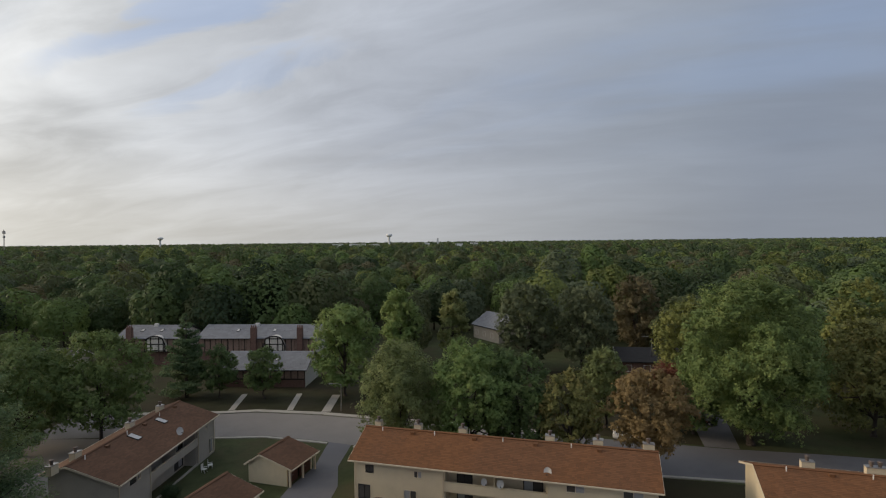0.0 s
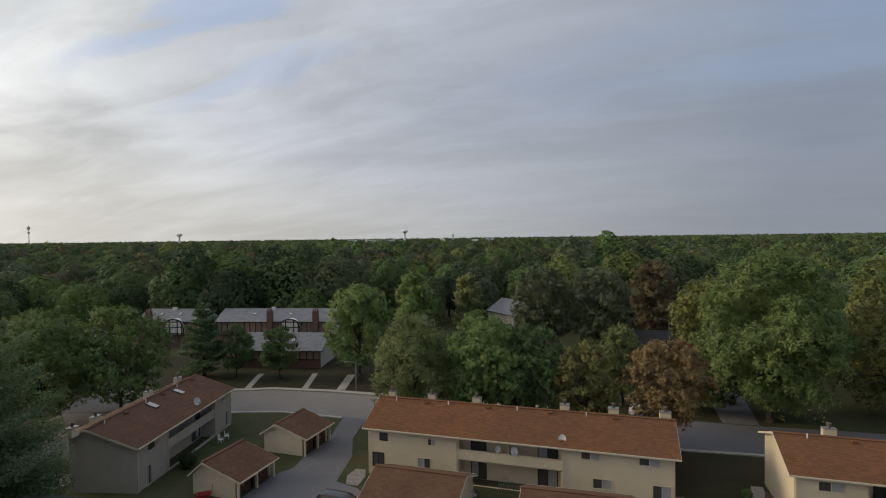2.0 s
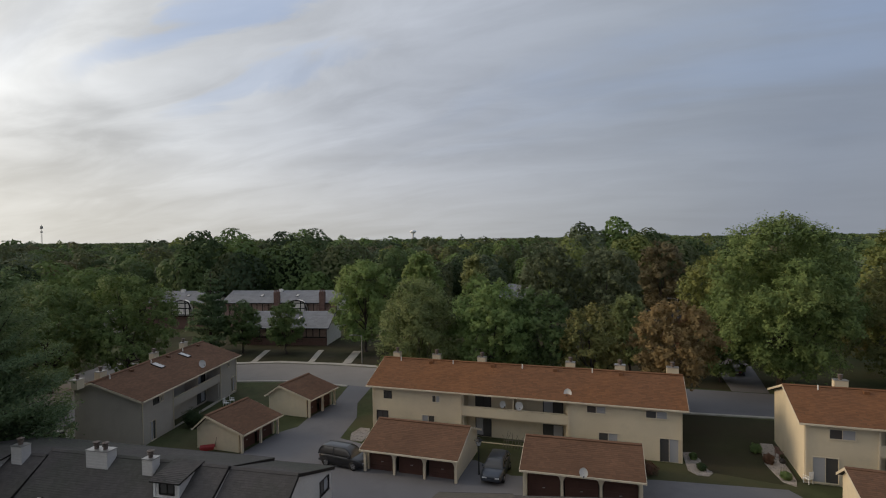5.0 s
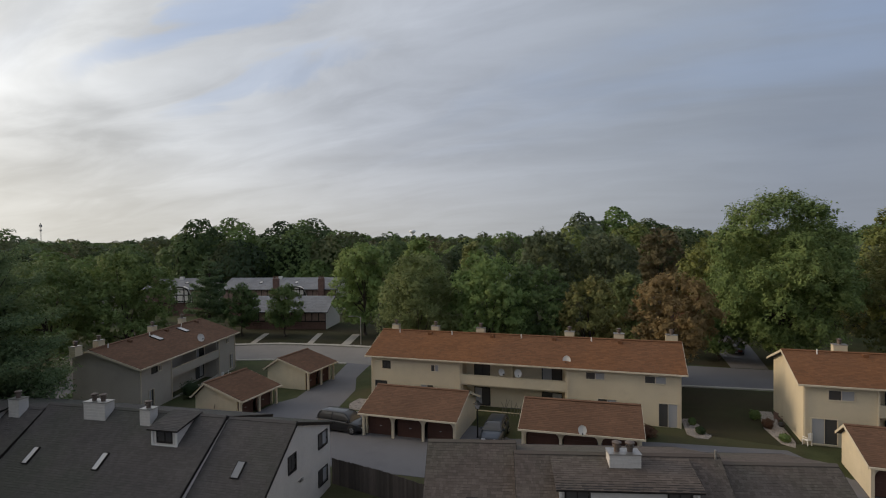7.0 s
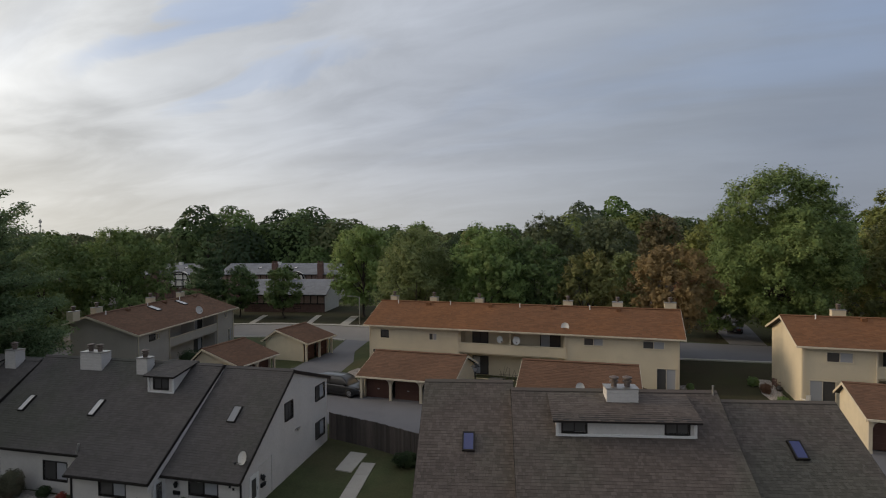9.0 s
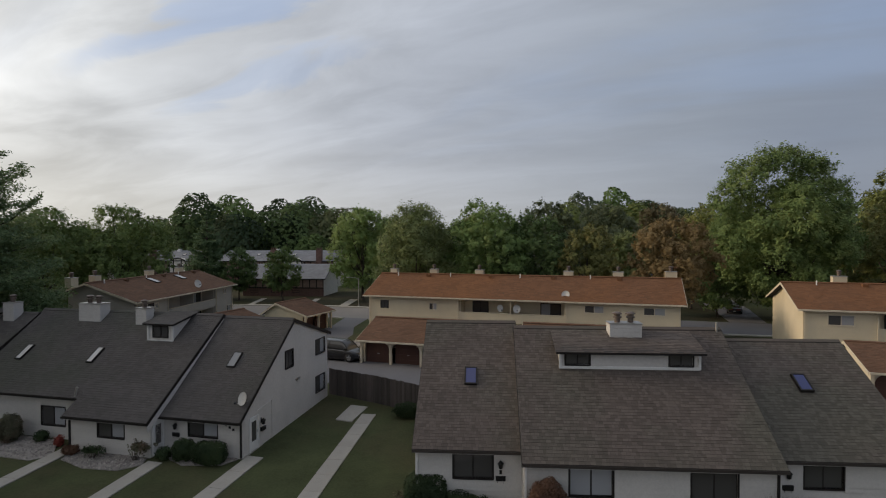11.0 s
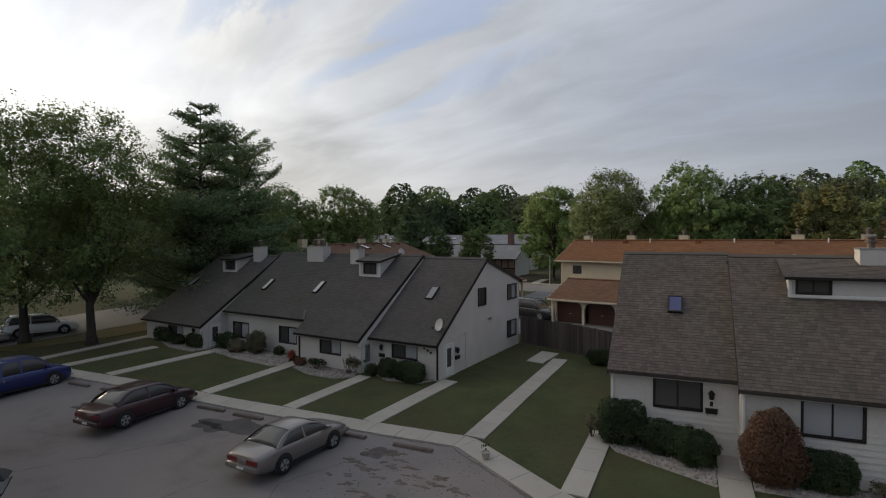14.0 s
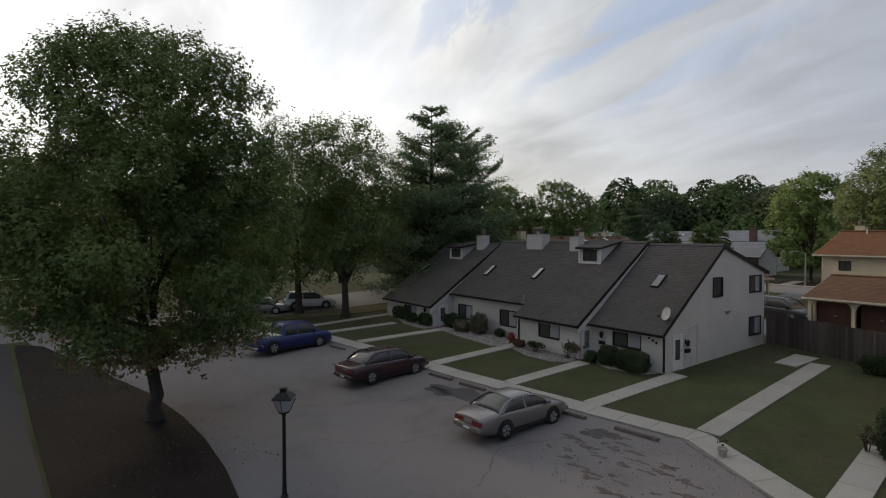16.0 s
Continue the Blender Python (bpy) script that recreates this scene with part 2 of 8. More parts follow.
# Dry brown lawn, its colour lowered further to carry the maple's shade.
DRY = material("dry_shade_toned_lawn", (0.028, 0.022, 0.018), 0.95, var=0.35, scale=0.4, fine=8, bump=0.8, second=(0.024, 0.021, 0.018), spec=0.1)
# Browner copy of the lawn; the trees' shade is part of its dark colour.
SHADE_GRASS = material("shade_toned_grass", (0.042, 0.042, 0.022), 0.95, var=0.3, scale=0.3, fine=9, bump=0.8, second=(0.050, 0.040, 0.026), spec=0.1)
GOLD_GRASS = material("dry_yellow_grass", (0.130, 0.108, 0.052), 0.95, var=0.25, scale=0.3, fine=9, bump=0.8, spec=0.1)
STONES = material("pale_river_stones", (0.27, 0.24, 0.215), 0.85, var=0.3, scale=2.5, fine=12, bump=0.4, island=0.35)
BARK = material("grey_brown_bark", (0.062, 0.05, 0.042), 0.95, var=0.35, scale=3, fine=14, bump=1.0, stretch=(1, 1, 0.25))
BARK_P = material("pale_bark", (0.16, 0.14, 0.12), 0.95, var=0.3, scale=3, fine=14, bump=0.8, stretch=(1, 1, 0.25))
FENCE = material("weathered_fence_wood", (0.085, 0.07, 0.062), 0.9, var=0.25, scale=1.2, fine=16, bump=0.4, stretch=(1, 1, 0.15), obj_random=0.25)
BROWN_DOOR = material("brown_garage_panel", (0.085, 0.042, 0.032), 0.7, var=0.15, scale=1.0, fine=20, bump=0.1, stretch=(1, 1, 0.3))
BRICK = material("red_brick", (0.165, 0.098, 0.080), 0.9, var=0.25, scale=2.5, fine=15, bump=0.4)
ROSE_BRICK = material("rose_brown_brick", (0.27, 0.185, 0.15), 0.9, var=0.2, scale=2.5, fine=15, bump=0.4)
TIMBER = material("black_timber", (0.025, 0.02, 0.018), 0.7, var=0.2)
PLASTER = material("white_plaster", (0.68, 0.64, 0.58), 0.85, var=0.06)
METAL = material("galvanised_metal", (0.42, 0.40, 0.38), 0.42, metal=0.8, var=0.15, scale=4, bump=0.03)
BLACK_M = material("black_metal", (0.02, 0.019, 0.018), 0.45, metal=0.3, var=0.15, scale=4, bump=0.03)
RUBBER = material("tyre_rubber", (0.02, 0.02, 0.02), 0.85, var=0.1)
ALLOY = material("alloy_rim", (0.55, 0.55, 0.56), 0.3, metal=0.9, var=0.08)
CHROME = material("chrome", (0.75, 0.75, 0.76), 0.12, metal=1.0, var=0.03, bump=0)
PLASTIC_D = material("dark_plastic", (0.025, 0.025, 0.027), 0.5, var=0.1, bump=0)
DISH = material("dish_grey_paint", (0.55, 0.53, 0.50), 0.5, var=0.08)
CURTAIN = material("pale_curtain", (0.42, 0.41, 0.40), 0.9, var=0.12, scale=4, fine=20, bump=0.1, stretch=(8, 8, 0.2))
CHALK = material("chalk_white_paint", (0.88, 0.87, 0.85), 0.6, var=0.03, scale=0.1, bump=0)
DRY_LEAF = material("dry_fallen_leaf", (0.10, 0.062, 0.038), 0.9, var=0.3, scale=3, island=0.3)
FLUE = material("rusty_flue_metal", (0.16, 0.125, 0.105), 0.5, metal=0.4, var=0.3, scale=6, bump=0.05)
SKY_GREY = glass_material("grey_skylight_dome", (0.22, 0.22, 0.225), 0.2)
GLASS = glass_material("window_glass", (0.075, 0.071, 0.068))
GLASS_PALE = glass_material("window_glass_with_pale_blind", (0.36, 0.36, 0.37), 0.12)
GLASS_BLUE = glass_material("skylight_glass", (0.06, 0.065, 0.16), 0.12)
SKY_PALE = glass_material("white_skylight_dome", (0.52, 0.50, 0.48), 0.35)
CLEAR = glass_material("lantern_glass", (0.35, 0.35, 0.36), 0.1)
RED_LAMP = glass_material("red_tail_lamp", (0.16, 0.012, 0.014), 0.35)
CLEAR_LAMP = glass_material("clear_lamp", (0.6, 0.6, 0.62), 0.1)


def paint(name, color, flake=0.35):
    m = bpy.data.materials.new(name)
    m.use_nodes = True
    nt = m.node_tree
    p = nt.nodes["Principled BSDF"]
    t = nt.nodes.new("ShaderNodeTexNoise")
    t.inputs["Scale"].default_value = 2.0
    r = nt.nodes.new("ShaderNodeValToRGB")
    r.color_ramp.elements[0].color = (*[c * 0.9 for c in color], 1)
    r.color_ramp.elements[1].color = (*[c * 1.1 for c in color], 1)
    nt.links.new(t.outputs["Fac"], r.inputs[0])
    nt.links.new(r.outputs[0], p.inputs["Base Color"])
    p.inputs["Metallic"].default_value = flake
    p.inputs["Roughness"].default_value = 0.38
    p.inputs["Coat Weight"].default_value = 0.7
    p.inputs["Coat Roughness"].default_value = 0.08
    MATS[name] = m
    return m


LEAF_G = leaf_material("maple_leaves_green", (0.094, 0.138, 0.040), (0.146, 0.210, 0.054), (0.226, 0.270, 0.074))
LEAF_B = leaf_material("bright_maple_leaves", (0.118, 0.184, 0.050), (0.182, 0.272, 0.068), (0.272, 0.330, 0.092))
LEAF_OL = leaf_material("olive_leaves", (0.130, 0.164, 0.055), (0.192, 0.230, 0.074), (0.284, 0.288, 0.094))
LEAF_YG = leaf_material("turning_leaves", (0.127, 0.141, 0.042), (0.198, 0.200, 0.055), (0.341, 0.248, 0.068))
LEAF_O = leaf_material("rust_orange_leaves", (0.160, 0.116, 0.046), (0.228, 0.156, 0.060), (0.282, 0.196, 0.074))
LEAF_R = leaf_material("red_leaves", (0.274, 0.051, 0.034), (0.376, 0.077, 0.051), (0.479, 0.137, 0.068))
LEAF_RD = leaf_material("dull_red_leaves", (0.150, 0.055, 0.034), (0.220, 0.080, 0.046), (0.270, 0.110, 0.060))
LEAF_D = leaf_material("dark_broad_leaves", (0.070, 0.112, 0.038), (0.112, 0.172, 0.048), (0.177, 0.225, 0.064))
LEAF_M = leaf_material("deep_green_maple_leaves", (0.080, 0.122, 0.034), (0.122, 0.178, 0.046), (0.176, 0.220, 0.060))
LEAF_P = leaf_material("pine_needles", (0.088, 0.142, 0.062), (0.132, 0.196, 0.080), (0.200, 0.262, 0.104))
WOOD_HUES = (("deep_green", (0.066, 0.104, 0.036), 0.20), ("dark_olive", (0.084, 0.100, 0.040), 0.16), ("mid_green", (0.092, 0.138, 0.042), 0.18), ("yellow_green", (0.150, 0.182, 0.042), 0.10), ("grey_green", (0.096, 0.122, 0.066), 0.12), ("bright_green", (0.120, 0.184, 0.046), 0.11), ("brown_olive", (0.118, 0.106, 0.050), 0.04), ("black_green", (0.050, 0.078, 0.034), 0.07))
WOOD_KINDS = [leaf_material("woodland_" + k, tuple(q * 0.72 for q in c), c, tuple(q * 1.35 for q in c), patch=0.09, vary=0.15, sprig=0.35, depth=0.5) for k, c, _ in WOOD_HUES]
LEAF_GG = leaf_material("grey_green_leaves", (0.082, 0.104, 0.052), (0.122, 0.146, 0.072), (0.176, 0.196, 0.092))
LEAF_BR = leaf_material("dull_brown_leaves", (0.110, 0.094, 0.048), (0.156, 0.126, 0.062), (0.190, 0.158, 0.074))
LEAF_Y = leaf_material("yellow_green_leaves", (0.116, 0.138, 0.034), (0.176, 0.196, 0.044), (0.262, 0.262, 0.058))
LEAF_H = leaf_material("hedge_leaves", (0.030, 0.050, 0.022), (0.045, 0.070, 0.027), (0.062, 0.092, 0.034), patch=1.2)
LEAF_RB = leaf_material("russet_shrub_leaves", (0.105, 0.055, 0.034), (0.150, 0.078, 0.046), (0.165, 0.092, 0.055), patch=1.5, vary=0.2)
LEAF_T = leaf_material("tawny_grass_blades", (0.120, 0.100, 0.050), (0.190, 0.128, 0.084), (0.120, 0.135, 0.056), patch=1.0)
LEAF_S = leaf_material("grey_green_shrub_leaves", (0.103, 0.103, 0.060), (0.155, 0.145, 0.085), (0.205, 0.120, 0.085), patch=1.2)

# ---- mesh helpers ----
class Geo:
    """Collects vertices and faces for one mesh."""

    def __init__(self):
        self.v, self.f = [], []

    def add(self, verts, faces):
        k = len(self.v)
        self.v += [tuple(p) for p in verts]
        self.f += [tuple(i + k for i in f) for f in faces]
        return self

    def box(self, x0, x1, y0, y1, z0, z1):
        return self.add([(x0, y0, z0), (x1, y0, z0), (x1, y1, z0), (x0, y1, z0), (x0, y0, z1), (x1, y0, z1), (x1, y1, z1), (x0, y1, z1)],
                        [(3, 2, 1, 0), (4, 5, 6, 7), (0, 1, 5, 4), (1, 2, 6, 5), (2, 3, 7, 6), (3, 0, 4, 7)])

    def prism(self, outline, x0, x1):
        """A (y, z) outline drawn out along x."""
        n = len(outline)
        a = [(x0, y, z) for y, z in outline] + [(x1, y, z) for y, z in outline]
        area = sum(outline[i][0] * outline[(i + 1) % n][1] - outline[(i + 1) % n][0] * outline[i][1] for i in range(n))
        fs = [tuple(range(n))[::-1], tuple(range(n, 2 * n))] + [(i, (i + 1) % n, n + (i + 1) % n, n + i) for i in range(n)]
        if area < 0:
            fs = [f[::-1] for f in fs]
        return self.add(a, fs)

    def prism_z(self, outline, z0, z1):
        n = len(outline)
        a = [(x, y, z0) for x, y in outline] + [(x, y, z1) for x, y in outline]
        fs = [tuple(range(n))[::-1], tuple(range(n, 2 * n))] + [(i, (i + 1) % n, n + (i + 1) % n, n + i) for i in range(n)]
        return self.add(a, fs)

    def prism_y(self, outline, y0, y1):
        """An (x, z) outline, counter-clockwise seen from the front (-y), drawn out along y."""
        n = len(outline)
        a = [(x, y0, z) for x, z in outline] + [(x, y1, z) for x, z in outline]
        fs = [tuple(range(n)), tuple(range(n, 2 * n))[::-1]] + [((i + 1) % n, i, n + i, n + (i + 1) % n) for i in range(n)]
        return self.add(a, fs)

    def tube(self, points, radii, sides=8, cap=True):
        pts = [Vector(p) for p in points]
        if isinstance(radii, (int, float)):
            radii = [radii] * len(pts)
        k = len(self.v)
        for i, p in enumerate(pts):
            d = (pts[min(i + 1, len(pts) - 1)] - pts[max(i - 1, 0)]).normalized()
            a = d.cross(Vector((0, 0, 1)) if abs(d.z) < 0.9 else Vector((1, 0, 0))).normalized()
            b = d.cross(a)
            for s in range(sides):
                t = 2 * math.pi * s / sides
                self.v.append(tuple(p + (a * math.cos(t) + b * math.sin(t)) * radii[i]))
        for i in range(len(pts) - 1):
            for s in range(sides):
                q = (s + 1) % sides
                self.f.append((k + i * sides + s, k + i * sides + q, k + (i + 1) * sides + q, k + (i + 1) * sides + s))
        if cap:
            self.f.append(tuple(k + s for s in range(sides))[::-1])
            self.f.append(tuple(k + (len(pts) - 1) * sides + s for s in range(sides)))
        return self

    def lathe(self, profile, sides=16, centre=(0, 0, 0)):
        """A (radius, z) profile turned about z."""
        k, cx, cy, cz = len(self.v), *centre
        for r, z in profile:
            for s in range(sides):
                t = 2 * math.pi * s / sides
                self.v.append((cx + r * math.cos(t), cy + r * math.sin(t), cz + z))
        for i in range(len(profile) - 1):
            for s in range(sides):
                q = (s + 1) % sides
                self.f.append((k + i * sides + s, k + i * sides + q, k + (i + 1) * sides + q, k + (i + 1) * sides + s))
        self.f.append(tuple(k + s for s in range(sides))[::-1])
        self.f.append(tuple(k + (len(profile) - 1) * sides + s for s in range(sides)))
        return self

    def weld(self):
        """Joins vertices that lie in one place."""
        place, spot = {}, []
        for p in self.v:
            spot.append(place.setdefault(tuple(round(q, 4) for q in p), len(place)))
        self.v = [list(k) for k in place]
        self.f = [tuple(spot[i] for i in f) for f in self.f]
        return self

    def mesh(self, name, mat, smooth=False, bevel=0.0):
        me = bpy.data.meshes.new(name)
        me.from_pydata(self.v, [], self.f)
        if bevel:
            bm = bmesh.new()
            bm.from_mesh(me)
            bmesh.ops.remove_doubles(bm, verts=bm.verts, dist=1e-5)
            sharp = [e for e in bm.edges if len(e.link_faces) == 2 and e.calc_face_angle(0) > 0.6]
            bmesh.ops.bevel(bm, geom=sharp, offset=bevel, segments=2, profile=0.6, affect="EDGES")
            bm.to_mesh(me)
            bm.free()
        me.materials.append(mat)
        if smooth:
            for p in me.polygons:
                p.use_smooth = True
        return me


def part(name, geo, mat, parent=None, label="", smooth=False, bevel=0.0, kind=""):
    me = geo if isinstance(geo, bpy.types.Mesh) else geo.mesh(name, mat, smooth, bevel)
    ob = new(name, me)
    if parent:
        ob.parent = parent
    return tagged(ob, label=label, kind=kind)


def root(name, m, label, category, group="", kind=""):
    ob = new(name)
    ob.empty_display_size = 0.3
    ob.matrix_world = m
    return tagged(ob, label, category, group, kind)


# ---- ground ----
KNOTS = ((-5000, 0.4), (16, 0.42), (20, 0.6), (28.5, 1.05), (38, 1.48), (46, 1.58), (54, 1.52), (62, 1.36), (75, 1.25), (100, 1.1), (150, 0.8), (6000, 0.8))
KY = np.array([k[0] for k in KNOTS], float)
KZ = np.array([k[1] for k in KNOTS], float)


def g(y):
    """Height of the land, which rises gently from the car park to the garages and falls again to the street."""
    return float(sum(np.interp(y + d, KY, KZ) for d in (-2, -1, 0, 1, 2)) / 5)


def spaced(near, step, far):
    out = list(np.arange(-near, near + 0.1, step))
    a = near
    while a < far:
        a *= 1.35
        out += [a, -a]
    return sorted(out)


def ground_sheet():
    xs = spaced(80, 4.0, 4600)
    ys = [y + 40 for y in spaced(80, 2.0, 4600)]
    geo = Geo()
    geo.v = [(x, y, g(y)) for y in ys for x in xs]
    n = len(xs)
    geo.f = [(j * n + i, j * n + i + 1, (j + 1) * n + i + 1, (j + 1) * n + i) for j in range(len(ys) - 1) for i in range(n - 1)]
    ob = part("ground", geo, LAWN, None, "mown green lawn on gently rising land", kind="structure")
    ob["category"] = "lawn"
    return ob


def sheet(name, outline, off, mat, label, category, depth=0.12, kind="structure", parent=None, step=2.0):
    """A thin slab over the land, its top off above it."""
    bm = bmesh.new()
    f = bm.faces.new([bm.verts.new((x, y, 0)) for x, y in outline])
    if f.normal.z < 0:
        f.normal_flip()
    ys = [p[1] for p in outline]
    y = math.floor(min(ys) / step) * step
    while y < max(ys):
        bmesh.ops.bisect_plane(bm, geom=bm.verts[:] + bm.edges[:] + bm.faces[:], plane_co=(0, y, 0), plane_no=(0, 1, 0))
        y += step
    bmesh.ops.triangulate(bm, faces=bm.faces[:])
    for v in bm.verts:
        v.co.z = g(v.co.y) + off
    bm.normal_update()
    if sum(q.normal.z for q in bm.faces) < 0:
        bmesh.ops.reverse_faces(bm, faces=bm.faces[:])
    r = bmesh.ops.extrude_face_region(bm, geom=bm.faces[:])
    low = [v for v in bm.verts if v not in set(e for e in r["geom"] if isinstance(e, bmesh.types.BMVert))]
    for v in low:
        v.co.z -= depth
    bmesh.ops.recalc_face_normals(bm, faces=bm.faces[:])
    me = bpy.data.meshes.new(name)
    bm.to_mesh(me)
    bm.free()
    me.materials.append(mat)
    ob = new(name, me)
    if parent:
        ob.parent = parent
    if label:
        tagged(ob, label, category, kind=kind)
    return ob


def ribbon(points, width):
    """The outline of a band along a line of points."""
    pts = [Vector((*p, 0)) for p in points]
    left, right = [], []
    for i, p in enumerate(pts):
        d = (pts[min(i + 1, len(pts) - 1)] - pts[max(i - 1, 0)]).normalized()
        s = Vector((-d.y, d.x, 0)) * width / 2
        left.append((p + s).to_2d())
        right.append((p - s).to_2d())
    return [tuple(p) for p in left + right[::-1]]


def walkway(name, points, width, label, slab=1.5, off=0.05):
    """A concrete walk poured in slabs with open joints; each slab is a piece of its own."""
    r = root(name, Matrix(), label, "walkway", kind="structure")
    pts = [Vector(p) for p in points]
    ways = [(pts[i + 1] - pts[i]).normalized() for i in range(len(pts) - 1)]
    sides = []
    for i in range(len(pts)):
        a, b = ways[max(i - 1, 0)], ways[min(i, len(ways) - 1)]
        m = (a + b).normalized()
        k = 1 / max(0.6, m.dot(a))
        sides.append(Vector((-m.y, m.x)) * width / 2 * k)
    for i in range(len(pts) - 1):
        a, b = pts[i], pts[i + 1]
        n = max(1, round((b - a).length / slab))
        gap = ways[i] * 0.010
        for k in range(n):
            p, q = a.lerp(b, k / n) + gap, a.lerp(b, (k + 1) / n) - gap
            s, e = sides[i].lerp(sides[i + 1], k / n) if k else sides[i], sides[i + 1] if k == n - 1 else sides[i].lerp(sides[i + 1], (k + 1) / n)
            cs = [p - s, q - e, q + e, p + s]
            geo = Geo()
            top = [(c.x, c.y, g(c.y) + off) for c in cs]
            geo.add(top + [(x, y, z - 0.15) for x, y, z in top], [(0, 1, 2, 3), (7, 6, 5, 4), (0, 4, 5, 1), (1, 5, 6, 2), (2, 6, 7, 3), (3, 7, 4, 0)])
            part("paving_slab", geo, CONCRETE, r)
    return r


ground_sheet()

# car park, its drives and the streets
sheet("car_park", [(-48, 8.6), (-27, 10.2), (-21, 10.0), (-17, 9.3), (-13, 8.4), (-8, 6.0), (-4, 3.5), (4, 0), (30, -2), (30, 10.0), (14, 12.6), (3.0, 15.3), (-1.8, 17.5), (-3.5, 18.6), (-6.9, 21.25), (-7.3, 21.35), (-11, 21.47), (-19, 21.85), (-25, 22.4), (-31, 22.7), (-38, 23.2), (-44.6, 19.5), (-50, 14)],
      0.02, ASPHALT, "worn pale asphalt car park with stains and cracks", "car park")
sheet("access_drive", [(-80, -1), (-46, 7.6), (-34, 6.5), (-18, 5.3), (-8, 2.5), (-2, -3), (12, -14), (-10, -22), (-80, -22)], 0.015, DRIVE_D, "smooth asphalt drive beside the tree lawn, colour darkened for tree shade", "drive")
sheet("tree_lawn", [(-46, 7.9), (-34, 6.8), (-24, 5.9), (-18, 5.4), (-8, 2.7), (-5.2, 3.0), (-8.2, 6.4), (-11.5, 8.2), (-14.4, 9.0), (-16.5, 9.55), (-19.5, 10.1), (-22.5, 10.45), (-27, 10.6), (-44, 9.2)], 0.06, DRY, "bare brown tree lawn with leaf litter, colour darkened for the maple's shade", "lawn")
sheet("side_street", [(-60, -20), (-50, -20), (-47.0, 10), (-44.9, 19), (-43.5, 24.2), (-42.3, 27.7), (-40.8, 35.1), (-41.0, 50), (-46, 76), (-56, 76), (-51, 50), (-50.5, 36), (-52, 28), (-54.5, 19), (-57.5, 10)], 0.025, ROAD, "pale asphalt side street with parked cars", "road")
sheet("street", [(-58, 76), (-46, 76.4), (-31, 76.4), (-25, 76.6), (-17, 74.4), (-12, 72.6), (0, 68.6), (8, 66.0), (8, 77.6), (0, 80), (-12, 83.2), (-20, 85.4), (-30, 87), (-36, 86.2), (-58, 85.5)],
      0.02, ROAD, "pale asphalt street curving past the townhouses", "road")
# The same street farther east, its asphalt coloured darker for the maples' shade.
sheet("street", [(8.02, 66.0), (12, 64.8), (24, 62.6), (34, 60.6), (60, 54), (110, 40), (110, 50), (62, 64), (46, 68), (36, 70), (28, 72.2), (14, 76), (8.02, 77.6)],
      0.02, ROAD_D, "asphalt street under the maples, their shade put into its darker grey", "road")
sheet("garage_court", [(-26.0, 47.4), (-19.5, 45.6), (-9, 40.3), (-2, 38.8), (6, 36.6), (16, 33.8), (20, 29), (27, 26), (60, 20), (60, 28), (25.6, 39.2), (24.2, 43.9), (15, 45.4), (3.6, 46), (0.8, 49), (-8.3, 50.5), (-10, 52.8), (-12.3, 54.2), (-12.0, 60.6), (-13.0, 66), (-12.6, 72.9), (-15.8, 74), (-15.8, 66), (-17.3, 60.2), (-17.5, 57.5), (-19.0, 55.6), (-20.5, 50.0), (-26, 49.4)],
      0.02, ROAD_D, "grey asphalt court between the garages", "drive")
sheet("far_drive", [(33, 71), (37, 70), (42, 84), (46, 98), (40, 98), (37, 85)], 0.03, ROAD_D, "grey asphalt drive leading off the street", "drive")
sheet("far_kerb", ribbon([(-58, 86.4), (-36, 87.0), (-30, 87.8), (-20, 86.2), (-12, 84.0), (0, 80.8), (14, 76.8)], 1.1), 0.12, CONCRETE, "pale concrete pavement along the far side of the street", "pavement")
sheet("near_kerb", ribbon([(-46, 75.8), (-31, 75.8), (-25, 76.0), (-17, 73.8), (-15.9, 73.4)], 0.5), 0.12, CONCRETE, "pale concrete kerb along the street", "kerb")
sheet("near_kerb", ribbon([(-12.2, 72.2), (0, 68.2), (12, 64.4), (24, 62.2), (34, 60.2)], 0.5), 0.12, CONCRETE, "pale concrete kerb along the street", "kerb")

# Darker grass sheets that stand for the shade under and beside the trees.
sheet("thin_grass", [(-62, 88.2), (-36, 88.2), (-30, 88.6), (-20, 87.0), (-12, 84.8), (0, 81.6), (14, 77.6), (28, 73), (33, 71.4), (37, 85), (40, 98), (40, 112), (-62, 112)], 0.012, SHADE_GRASS, "brownish grass across the street, tree shade put into its dark colour", "grass")
sheet("thin_grass", [(18.6, 48.6), (20, 46.8), (24.2, 44.8), (25.9, 45.3), (28.6, 54), (33, 59.6), (24, 61.8), (16, 63.2), (14, 61), (20.4, 57)], 0.012, SHADE_GRASS, "brownish grass between two condominiums, tree shade put into its dark colour", "grass")

